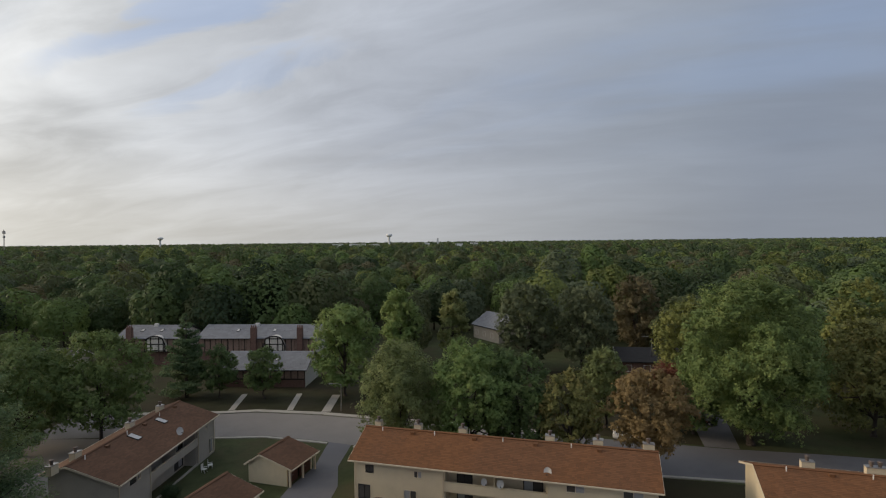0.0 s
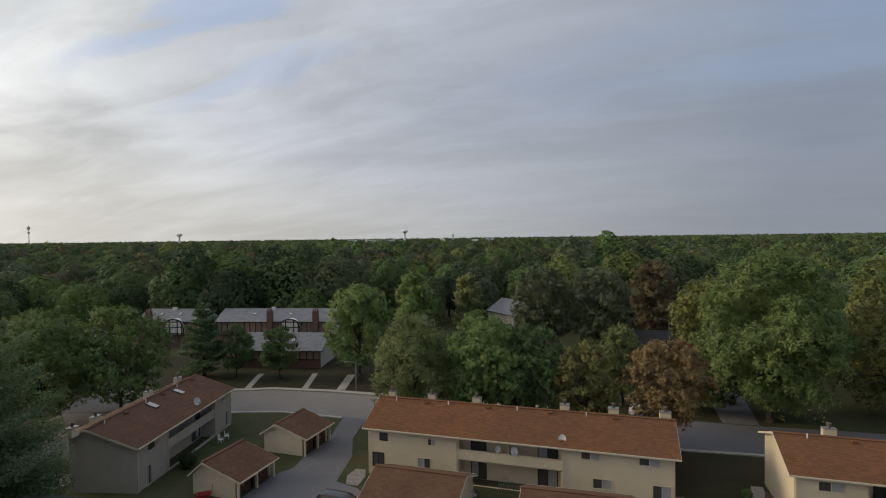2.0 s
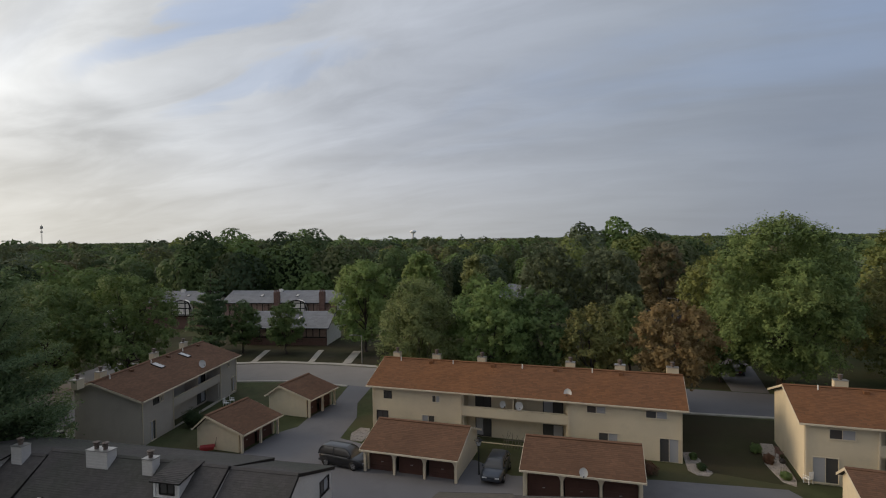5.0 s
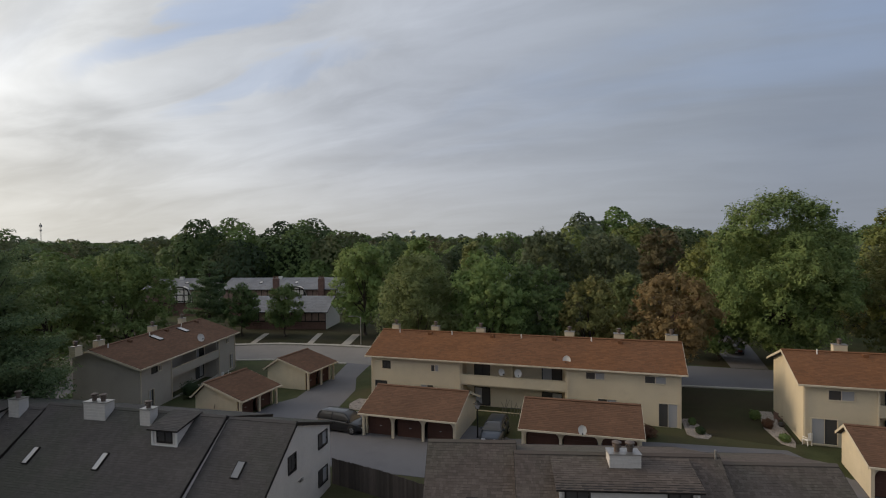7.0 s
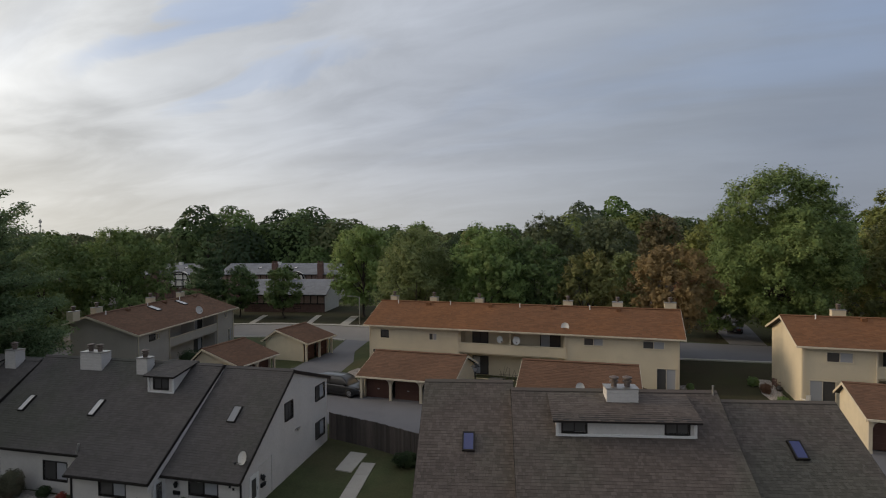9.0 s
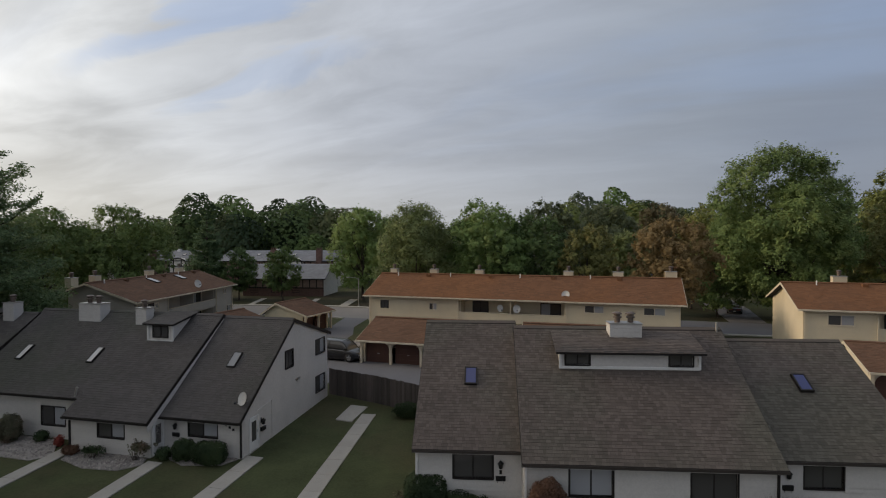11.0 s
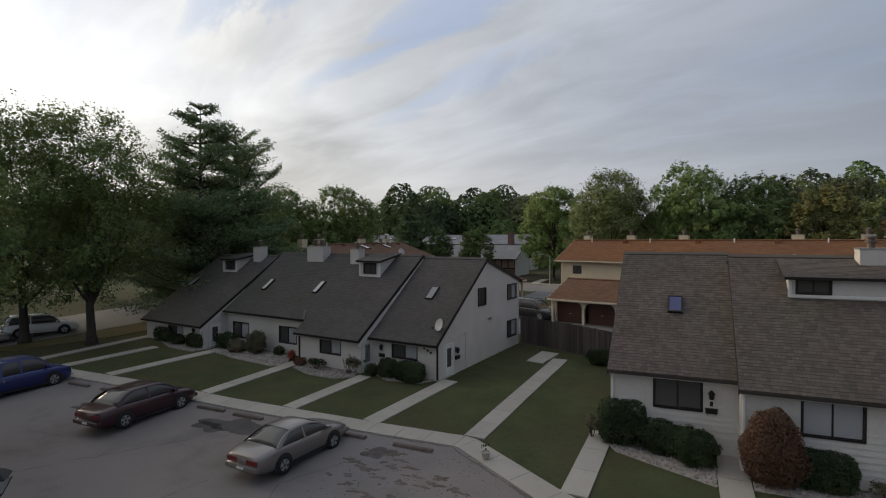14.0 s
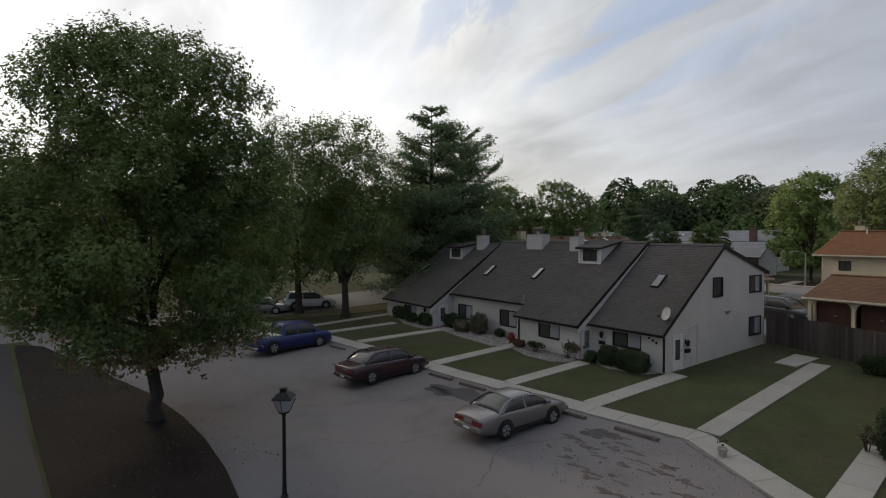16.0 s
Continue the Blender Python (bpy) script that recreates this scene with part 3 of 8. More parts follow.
# ---- building parts ----
def shingle_field(u0, u1, v0, z0, v1, z1, rise=0.0, tab=0.24, course=0.145, seed=1, lift=0.012):
    """Rows of single shingle tabs from the eave (v0, z0) up to the ridge (v1, z1)."""
    rnd = random.Random(seed)
    geo = Geo()
    dv, dz = v1 - v0, z1 - z0
    length = math.hypot(dv, dz)
    sv, sz = dv / length, dz / length
    nv, nz = (-sz, sv) if sv > 0 else (sz, -sv)
    rows = max(1, int(length / course))
    step = length / rows
    for r in range(rows):
        a, b = r * step, (r + 1) * step + (0.02 if r < rows - 1 else 0)
        x = u0 - rnd.random() * tab
        while x < u1 - 0.01:
            w = tab * rnd.uniform(0.55, 1.45)
            x0, x1 = max(x, u0), min(x + w, u1)
            x += w
            if x1 - x0 < 0.02:
                continue
            h = lift + rnd.uniform(0.0, 0.008)
            l0 = a - rnd.uniform(0, 0.012)
            p = [(x0, v0 + sv * l0 + nv * h, z0 + sz * l0 + nz * h), (x1 - 0.006, v0 + sv * l0 + nv * h, z0 + sz * l0 + nz * h),
                 (x1 - 0.006, v0 + sv * b + nv * 0.006, z0 + sz * b + nz * 0.006), (x0, v0 + sv * b + nv * 0.006, z0 + sz * b + nz * 0.006),
                 (x0, v0 + sv * l0, z0 + sz * l0), (x1 - 0.006, v0 + sv * l0, z0 + sz * l0)]
            geo.add(p, [(0, 1, 2, 3), (4, 5, 1, 0)] if sv > 0 else [(3, 2, 1, 0), (0, 1, 5, 4)])
    return geo


def siding(parent, u0, u1, z0, z1, v, holes, mat, pitch=0.2, axis="u"):
    """Lapped boards on a wall that looks towards -v (axis u) or +u (axis v), cut round the openings; each run is a board."""
    z = z0
    while z < z1 - 0.03:
        top = min(z + pitch, z1)
        cuts = sorted((h[0], h[1]) for h in holes if h[2] < top - 0.02 and h[3] > z + 0.02)
        runs, a = [], u0
        for c0, c1 in cuts:
            if c0 - a > 0.03:
                runs.append((a, c0))
            a = max(a, c1)
        if u1 - a > 0.03:
            runs.append((a, u1))
        for r0, r1 in runs:
            if axis == "u":
                geo = Geo().prism([(v - 0.05, z), (v - 0.002, z), (v - 0.002, top + 0.012), (v - 0.014, top + 0.012)], r0, r1)
            else:
                geo = Geo()
                o = [(v + 0.032, z), (v + 0.002, z), (v + 0.002, top + 0.015), (v + 0.012, top + 0.015)]
                geo.add([(x, r0, q) for x, q in o] + [(x, r1, q) for x, q in o], [(0, 1, 2, 3), (7, 6, 5, 4), (0, 4, 5, 1), (1, 5, 6, 2), (2, 6, 7, 3), (3, 7, 4, 0)])
            part("siding_board", geo, mat, parent)
        z += pitch


def window(parent, face, a0, a1, z0, z1, depth, frame_mat, lights=2, pale=(False, True), proud=0.05, name="window"):
    """A sliding window. face: 'front' (looks to -v, at v=depth), 'right' (looks to +u, at u=depth)."""
    def put(geo, x0, x1, q0, q1, n0, n1):
        if face == "front":
            geo.box(x0, x1, depth - n1, depth - n0, q0, q1)
        else:
            geo.box(depth + n0, depth + n1, x0, x1, q0, q1)
        return geo
    t = 0.055
    fr = Geo()
    put(fr, a0 - t, a0, z0 - t, z1 + t, -0.09, proud)
    put(fr, a1, a1 + t, z0 - t, z1 + t, -0.09, proud)
    put(fr, a0, a1, z1, z1 + t, -0.09, proud)
    put(fr, a0, a1, z0 - t, z0, -0.09, proud + 0.02)
    w = part(name, fr, frame_mat, parent)
    step = (a1 - a0) / lights
    for i in range(lights):
        s = Geo()
        x0, x1, n = a0 + i * step, a0 + (i + 1) * step, -0.03 if i % 2 else -0.005
        e = 0.03
        put(s, x0, x0 + e, z0, z1, n - 0.03, n)
        put(s, x1 - e, x1, z0, z1, n - 0.03, n)
        put(s, x0 + e, x1 - e, z0, z0 + e, n - 0.03, n)
        put(s, x0 + e, x1 - e, z1 - e, z1, n - 0.03, n)
        part("sash", s, frame_mat, w)
        part("pane", put(Geo(), x0 + e, x1 - e, z0 + e, z1 - e, n - 0.02, n - 0.012), GLASS_PALE if pale[i % len(pale)] else GLASS, w)
    return w


def wall_with_holes(a0, a1, z0, z1, holes, v0, v1):
    """A wall slab between v0 and v1, along u, with rectangular holes through it."""
    geo = Geo()
    xs = sorted({a0, a1, *[h[0] for h in holes], *[h[1] for h in holes]})
    zs = sorted({z0, z1, *[h[2] for h in holes], *[h[3] for h in holes]})
    for i in range(len(xs) - 1):
        z_start = None
        for j in range(len(zs) - 1):
            cx, cz = (xs[i] + xs[i + 1]) / 2, (zs[j] + zs[j + 1]) / 2
            solid = a0 < cx < a1 and z0 < cz < z1 and not any(h[0] < cx < h[1] and h[2] < cz < h[3] for h in holes)
            if solid and z_start is None:
                z_start = zs[j]
            if z_start is not None and (not solid or j == len(zs) - 2):
                geo.box(xs[i], xs[i + 1], v0, v1, z_start, zs[j + 1] if solid else zs[j])
                z_start = None
    return geo


def gutter_pipe(parent, u, v, z0, z1, mat):
    geo = Geo().box(u - 0.04, u + 0.04, v - 0.11, v - 0.04, z0, z1 - 0.12)
    geo.box(u - 0.04, u + 0.04, v - 0.28, v - 0.05, z1 - 0.15, z1 - 0.07)
    return part("downspout", geo, mat, parent)


def chimney(parent, u, v, z0, z1, w, d, caps, boxed):
    """A boxed chimney clad in boards, with metal flue caps."""
    c = part("chimney", Geo().box(u - w / 2 + 0.02, u + w / 2 - 0.02, v - d / 2 + 0.02, v + d / 2 - 0.02, z0, z1 - 0.03), boxed, parent)
    z = z1 - 0.2
    boards = Geo()
    while z > z0 - 0.1:
        boards.box(u - w / 2, u + w / 2, v - d / 2, v + d / 2, max(z + 0.012, z0), z + 0.17)
        z -= 0.18
    part("cladding", boards, boxed, c)
    part("chimney_cap", Geo().box(u - w / 2 - 0.03, u + w / 2 + 0.03, v - d / 2 - 0.03, v + d / 2 + 0.03, z1 - 0.03, z1 + 0.02), METAL, c)
    for i in range(caps):
        cx = u + (i - (caps - 1) / 2) * w * 0.42
        f = part("flue_cap", Geo().lathe([(0.13, 0), (0.13, 0.2), (0.20, 0.2), (0.20, 0.26), (0.14, 0.28), (0.14, 0.36), (0.22, 0.37), (0.22, 0.42), (0.05, 0.48)], 14, (cx, v, z1 + 0.02)), FLUE, c, smooth=False)
    return c


def skylight(parent, u, v, v0, z0, slope, w, length, mat):
    """A raised skylight on a roof whose plane passes (v0, z0) with that slope."""
    a = math.atan(slope)
    c, s = math.cos(a), math.sin(a)

    def p(x, along, up):
        return (x, v + c * along - s * up, z0 + (v - v0) * slope + s * along + c * up)
    def slab(x0, x1, a0, a1, u0, u1):
        return [p(x0, a0, u0), p(x1, a0, u0), p(x1, a1, u0), p(x0, a1, u0), p(x0, a0, u1), p(x1, a0, u1), p(x1, a1, u1), p(x0, a1, u1)]
    F = [(3, 2, 1, 0), (4, 5, 6, 7), (0, 1, 5, 4), (1, 2, 6, 5), (2, 3, 7, 6), (3, 0, 4, 7)]
    fr = Geo()
    t = 0.06 if mat is GLASS_BLUE else 0.035
    for r in ((u - w / 2, u - w / 2 + t, 0, length), (u + w / 2 - t, u + w / 2, 0, length), (u - w / 2 + t, u + w / 2 - t, 0, t), (u - w / 2 + t, u + w / 2 - t, length - t, length)):
        fr.add(slab(*r, -0.05, 0.12), F)
    k = part("skylight", fr, TRIM_D, parent)
    part("skylight_pane", Geo().add(slab(u - w / 2 + t, u + w / 2 - t, t, length - t, 0.06, 0.105), F), mat, k)
    return k


def satellite_dish(name, m, r=0.38, turn=0, wall=False):
    """An offset dish on a bent arm."""
    d = root(name, m, "pale grey satellite dish on a bent mast", "satellite dish")
    geo = Geo()
    rings, sides = 5, 18
    for i in range(rings + 1):
        q = r * i / rings
        for s in range(sides):
            t = 2 * math.pi * s / sides
            geo.v.append((q * math.cos(t), -0.16 - 0.22 * q * q / r + q * math.sin(t) * 0.35, 0.55 + q * math.sin(t) * 1.05))
    for i in range(rings):
        for s in range(sides):
            k = (s + 1) % sides
            geo.f.append((i * sides + s, i * sides + k, (i + 1) * sides + k, (i + 1) * sides + s))
    back = len(geo.v)
    geo.v += [(x, y + 0.02, z) for x, y, z in geo.v]
    geo.f += [tuple(i + back for i in f[::-1]) for f in geo.f]
    part("reflector", geo, DISH, d, smooth=True)
    part("mast", Geo().tube([(0, 0.05, 0), (0, 0.05, 0.35), (0, -0.18, 0.52)], 0.025, 8), METAL, d)
    part("feed_arm", Geo().tube([(0, -0.2, 0.28), (0, -0.62, 0.42)], 0.014, 6), METAL, d)
    part("feed_horn", Geo().box(-0.04, 0.04, -0.68, -0.58, 0.39, 0.49), PLASTIC_D, d)
    return d


# ---- the white townhouses ----
def town_unit(house, u0, u1, v_front, z_eave, v_ridge, z_ridge, v_back, z_back, base, holes, shingle, seed, gable_right=True, gable_left=True, right_holes=(), over=0.35, rake=0.06, rake_mat=None, boards_right=True, tab=0.24, gutter_mat=None):
    """One unit: walls, windows left to the caller, roof with shingles, gutters."""
    unit = new("unit")
    unit.parent = house
    slope = (z_ridge - z_eave) / (v_ridge - (v_front - over))
    slope_b = (z_ridge - z_back) / (v_back + over - v_ridge)
    z_wall = z_eave + over * slope - 0.10
    front = wall_with_holes(u0 + 0.01, u1 - 0.01, base - 0.6, z_wall, holes, v_front, v_front + 0.14)
    part("front_wall", front, GABLE, unit)
    part("back_wall", Geo().box(u0 + 0.01, u1 - 0.01, v_back - 0.14, v_back, base - 0.6, z_back + over * slope_b - 0.1), GABLE, unit)
    # gable walls: a slab cut under the roof
    def gable(u_a, u_b, hs):
        geo = Geo()
        vs = sorted({v_front + 0.14, v_ridge, v_back - 0.14, *[h[0] for h in hs], *[h[1] for h in hs]})
        for a, b in zip(vs, vs[1:]):
            def top(v):
                return (z_eave + (v - v_front + over) * slope if v <= v_ridge else z_ridge - (v - v_ridge) * slope_b) - 0.10
            here = sorted([(h[2], h[3]) for h in hs if h[0] < (a + b) / 2 < h[1]])
            z = base - 0.6
            for h0, h1 in here:
                geo.box(u_a, u_b, a, b, z, h0)
                z = h1
            geo.prism([(a, z), (b, z), (b, top(b)), (a, top(a))], u_a, u_b)
        return geo
    if gable_left:
        part("gable_wall", gable(u0, u0 + 0.14, ()), GABLE, unit)
    if gable_right:
        part("gable_wall", gable(u1 - 0.14, u1, right_holes), GABLE, unit)
    # roof slab
    th = 0.16
    ve, vb = v_front - over, v_back + over
    roof = part("roof", Geo().prism([(ve, z_eave - th), (v_ridge, z_ridge - th), (vb, z_back - th), (vb, z_back), (v_ridge, z_ridge), (ve, z_eave)], u0 - rake, u1 + rake), UNDER, house)
    part("shingles", shingle_field(u0 - rake - 0.02, u1 + rake + 0.02, ve - 0.03, z_eave - 0.02, v_ridge, z_ridge, tab=tab, seed=seed), shingle, roof, kind="stuff")
    part("shingles", shingle_field(u0 - rake - 0.02, u1 + rake + 0.02, vb + 0.03, z_back - 0.02, v_ridge, z_ridge, seed=seed + 50), shingle, roof, kind="stuff")
    part("ridge_cap", Geo().prism([(v_ridge - 0.14, z_ridge - 0.14 * slope + 0.035), (v_ridge, z_ridge + 0.035), (v_ridge + 0.14, z_ridge - 0.14 * slope_b + 0.035), (v_ridge + 0.14, z_ridge - 0.14 * slope_b + 0.06), (v_ridge, z_ridge + 0.065), (v_ridge - 0.14, z_ridge - 0.14 * slope + 0.06)], u0 - rake, u1 + rake), shingle, roof)
    gut = Geo().prism([(ve - 0.13, z_eave - 0.02), (ve - 0.11, z_eave - 0.13), (ve - 0.01, z_eave - 0.13), (ve - 0.01, z_eave - 0.02), (ve - 0.025, z_eave - 0.02), (ve - 0.025, z_eave - 0.11), (ve - 0.10, z_eave - 0.11), (ve - 0.115, z_eave - 0.02)], u0 - rake, u1 + rake)
    part("gutter", gut, gutter_mat or TRIM_D, roof)
    part("gutter", Geo().box(u0 - rake, u1 + rake, vb + 0.01, vb + 0.12, z_back - 0.13, z_back - 0.02), TRIM_D, roof)
    part("soffit", Geo().box(u0, u1, ve, v_front - 0.002, z_eave - th - 0.03, z_eave - th - 0.005), GABLE, roof)
    for side, ua, ub in (("l", u0 - rake - 0.035, u0 - rake - 0.004), ("r", u1 + rake + 0.004, u1 + rake + 0.035)):
        part("rake_board", Geo().prism([(ve, z_eave - th - 0.04), (v_ridge, z_ridge - th - 0.04), (vb, z_back - th - 0.04), (vb, z_back - 0.005), (v_ridge, z_ridge - 0.005), (ve, z_eave - 0.005)], ua, ub), rake_mat or TRIM_D, roof)
    return unit, slope


def wall_lantern(house, u, v, z, side=False):
    geo = Geo().lathe([(0.03, 0), (0.075, 0.03), (0.095, 0.20), (0.13, 0.21), (0.05, 0.30), (0.02, 0.34)], 8, (u + (0.14 if side else 0), v - (0 if side else 0.14), z))
    if side:
        geo.box(u, u + 0.14, v - 0.02, v + 0.02, z + 0.25, z + 0.29).box(u, u + 0.02, v - 0.05, v + 0.05, z + 0.08, z + 0.34)
    else:
        geo.box(u - 0.02, u + 0.02, v - 0.14, v, z + 0.25, z + 0.29).box(u - 0.05, u + 0.05, v - 0.02, v, z + 0.08, z + 0.34)
    return part("wall_lantern", geo, BLACK_M, house)


def letter_box(house, u, v, z, side=False):
    if side:
        geo = Geo().box(u, u + 0.11, v - 0.19, v + 0.19, z, z + 0.17).box(u, u + 0.13, v - 0.2, v + 0.2, z + 0.17, z + 0.19)
    else:
        geo = Geo().box(u - 0.19, u + 0.19, v - 0.11, v, z, z + 0.17).box(u - 0.2, u + 0.2, v - 0.13, v, z + 0.17, z + 0.19)
        geo.tube([(u - 0.12, v - 0.05, z), (u - 0.12, v - 0.08, z - 0.09)], 0.008, 6).tube([(u + 0.12, v - 0.05, z), (u + 0.12, v - 0.08, z - 0.09)], 0.008, 6)
    return part("letter_box", geo, BLACK_M, house)


def side_door(house, u, v0, v1, z0, z1):
    """A white storm door with a tall dark pane on a wall that looks to +u."""
    fr = Geo().box(u - 0.05, u + 0.05, v0 - 0.08, v0, z0, z1 + 0.08).box(u - 0.05, u + 0.05, v1, v1 + 0.08, z0, z1 + 0.08).box(u - 0.05, u + 0.05, v0, v1, z1, z1 + 0.08)
    d = part("door", fr, TRIM_W, house, "white storm door with a tall dark pane")
    w = v1 - v0
    leaf = Geo().box(u - 0.03, u + 0.02, v0, v0 + 0.17 * w, z0 + 0.02, z1).box(u - 0.03, u + 0.02, v1 - 0.17 * w, v1, z0 + 0.02, z1)
    leaf.box(u - 0.03, u + 0.02, v0 + 0.17 * w, v1 - 0.17 * w, z0 + 0.02, z0 + 0.48).box(u - 0.03, u + 0.02, v0 + 0.17 * w, v1 - 0.17 * w, z1 - 0.16, z1)
    part("door_leaf", leaf, TRIM_W, d)
    part("pane", Geo().box(u - 0.015, u + 0.0, v0 + 0.17 * w, v1 - 0.17 * w, z0 + 0.48, z1 - 0.16), GLASS, d)
    part("door_handle", Geo().tube([(u + 0.06, v1 - 0.1, z0 + 0.85), (u + 0.06, v1 - 0.1, z0 + 1.0)], 0.012, 6), METAL, d)
    return d


def shed_dormer(house, u0, u1, v, z_low, z_top, v0, z0, slope, win, shingle, seed, over=0.22, roof_slope=0.42):
    """A boxed dormer: a low wall with windows, cheeks that die into the roof, a flatter roof of its own."""
    d = part("dormer", wall_with_holes(u0, u1, z_low - 0.25, z_top, [(w[0], w[1], w[2], w[3]) for w in win], v, v + 0.12).weld(), GABLE, house)
    vr = v + (z_top - z_low) / (slope - roof_slope)
    for a, b in ((u0, u0 + 0.1), (u1 - 0.1, u1)):
        part("dormer_cheek", Geo().prism([(v + 0.12, z_low - 0.2), (v + 0.12, z_top), (vr, z_top + (vr - v) * roof_slope - 0.05), (vr, z_top + (vr - v) * roof_slope - 0.3)], a, b), SIDING, d)
    for w in win:
        window(house, "front", *w, v, TRIM_D, 2, (False, False), 0.035)
    part("dormer_trim", Geo().box(u0 - 0.05, u1 + 0.05, v - 0.06, v - 0.003, z_low - 0.05, z_low + 0.05).box(u0 - 0.05, u0 + 0.06, v - 0.06, v - 0.003, z_low + 0.05, z_top - 0.06).box(u1 - 0.06, u1 + 0.05, v - 0.06, v - 0.003, z_low + 0.05, z_top - 0.06), TRIM_W, d)
    za, zb = z_top - over * roof_slope, z_top + (vr + 0.25 - v) * roof_slope
    part("dormer_roof", Geo().prism([(v - over, za), (vr + 0.25, zb), (vr + 0.25, zb + 0.1), (v - over, za + 0.12)], u0 - 0.2, u1 + 0.2), TRIM_D, d)
    part("shingles", shingle_field(u0 - 0.22, u1 + 0.22, v - over - 0.03, za + 0.10, vr + 0.25, zb + 0.1, seed=seed), shingle, d, kind="stuff")
    return d


def white_row_west():
    """The dark-roofed row: units stepping forward one after another."""
    h = root("townhouse_row", pose(-10.75, 28.4, 1.1, 0, 0, -11), "white two-storey townhouse row under charcoal shingle roofs with chimneys and skylights", "house")
    # end unit
    za, zr, zb = 1.86, 6.1, 4.55
    hole = (-3.03, -1.40, 0.88, 1.78)
    rh = [(0.62, 1.28, 0.0, 1.66), (4.10, 4.93, 3.42, 4.36), (7.83, 9.03, 3.44, 4.32), (7.80, 9.0, 1.04, 2.0)]
    unit, sl = town_unit(h, -4.5, 0, 0, za, 5.05, zr, 9.5, zb, 0, [hole], SHINGLE_D, 11, gable_left=False, right_holes=rh)
    siding(unit, -4.5, 0.0, -0.1, za + 0.12, 0, [(hole[0] - 0.05, hole[1] + 0.05, hole[2] - 0.05, hole[3] + 0.05)], SIDING)
    part("plinth", Geo().box(-0.2, 0.05, -0.03, 9.5, -0.5, 0.02), CONCRETE, unit)
    window(h, "front", *hole, 0.0, TRIM_D, 2, (False, True))
    for k, r in enumerate(rh[1:]):
        window(h, "right", *r, 0.0, TRIM_D, 2, (False, True) if k else (False, False))
    side_door(h, 0.0, 0.62, 1.28, 0.02, 1.66)
    wall_lantern(h, 0.0, 1.62, 1.12, True)
    letter_box(h, 0.0, 1.72, 0.78, True)
    part("conduit", Geo().tube([(0.03, 2.6, 0.05), (0.03, 2.6, 2.1), (0.03, 1.2, 1.95)], 0.02, 6), GABLE, h)
    part("vent_hood", Geo().box(0, 0.12, 5.35, 5.6, 2.45, 2.58).box(0, 0.06, 5.2, 5.75, 2.52, 2.56), METAL, h)
    wall_lantern(h, -3.75, 0, 1.15)
    letter_box(h, -3.75, 0, 0.78)
    for i in range(3):
        part("number_plaque", Geo().box(-0.95 + i * 0.2, -0.83 + i * 0.2, -0.05, -0.034, 1.5 - i * 0.1, 1.62 - i * 0.1), BLACK_M, h, "dark unreadable house-number plaque")
    gutter_pipe(h, -0.06, 0.0, 0, za + 0.05, TRIM_D)
    skylight(h, -2.12, 2.15, -0.35, za, sl, 0.5, 1.0, SKY_GREY)
    # middle pair: one roof, the left half cut back at the eave
    z2, r2 = 1.80, 6.22
    sl2 = (r2 - z2) / (4.85 + 1.25)
    hb = (-7.62, -6.05, 0.78, 1.74)
    unit, _ = town_unit(h, -9.4, -4.5, -0.9, z2, 4.85, r2, 9.5, zb + 0.2, 0, [hb], SHINGLE_D, 21, gable_left=False, rake_mat=TRIM_D)
    siding(unit, -9.4, -4.5, -0.1, z2 + 0.14, -0.9, [(hb[0] - 0.05, hb[1] + 0.05, hb[2] - 0.05, hb[3] + 0.05)], SIDING)
    part("rake_fascia", Geo().prism([(-1.24, z2 - 0.52), (4.85, r2 - 0.52), (4.85, r2 - 0.12), (-1.24, z2 - 0.12)], -4.45, -4.41), GABLE, unit)
    window(h, "front", *hb, -0.9, TRIM_D, 2, (False, True))
    side_door(h, -4.5, -0.72, -0.1, 0.0, 1.62)
    gutter_pipe(h, -9.33, -0.9, 0, z2 + 0.05, TRIM_D)
    zc = z2 + 0.9 * sl2
    hc, hc2 = (-12.2, -10.65, 0.75, 1.72), (-16.9, -15.3, 0.66, 1.62)
    unit, _ = town_unit(h, -17.6, -9.4, 0.0, zc - 0.02, 4.85, r2, 9.5, zb + 0.2, 0, [hc, hc2], SHINGLE_D, 31, gable_left=False, rake=0.0)
    siding(unit, -17.6, -9.4, -0.1, zc + 0.12, 0, [(x[0] - 0.05, x[1] + 0.05, x[2] - 0.05, x[3] + 0.05) for x in (hc, hc2)], SIDING)
    window(h, "front", *hc, 0.0, TRIM_D, 2, (False, True))
    window(h, "front", *hc2, 0.0, TRIM_D, 2, (False, True))
    side_door(h, -17.6, -1.3, -0.65, -0.1, 1.52)
    wall_lantern(h, -18.6, -1.8, 1.0)
    letter_box(h, -18.6, -1.8, 0.62)
    zl = z2 + (3.05 + 1.25) * sl2
    shed_dormer(h, -8.1, -6.45, 3.05, zl, zl + 0.92, -1.25, z2, sl2, [(-7.75, -6.8, zl + 0.2, zl + 0.78)], SHINGLE_D, 41, roof_slope=0.2)
    chimney(h, -9.44, 4.28, 4.6, 6.58, 0.75, 0.62, 1, GABLE)
    chimney(h, -13.25, 4.42, 4.6, 6.75, 1.6, 0.75, 2, GABLE)
    skylight(h, -10.65, 1.5, -1.25, z2, sl2, 0.40, 1.1, SKY_PALE)
    skylight(h, -15.6, 1.45, -1.25, z2, sl2, 0.40, 1.1, SKY_PALE)
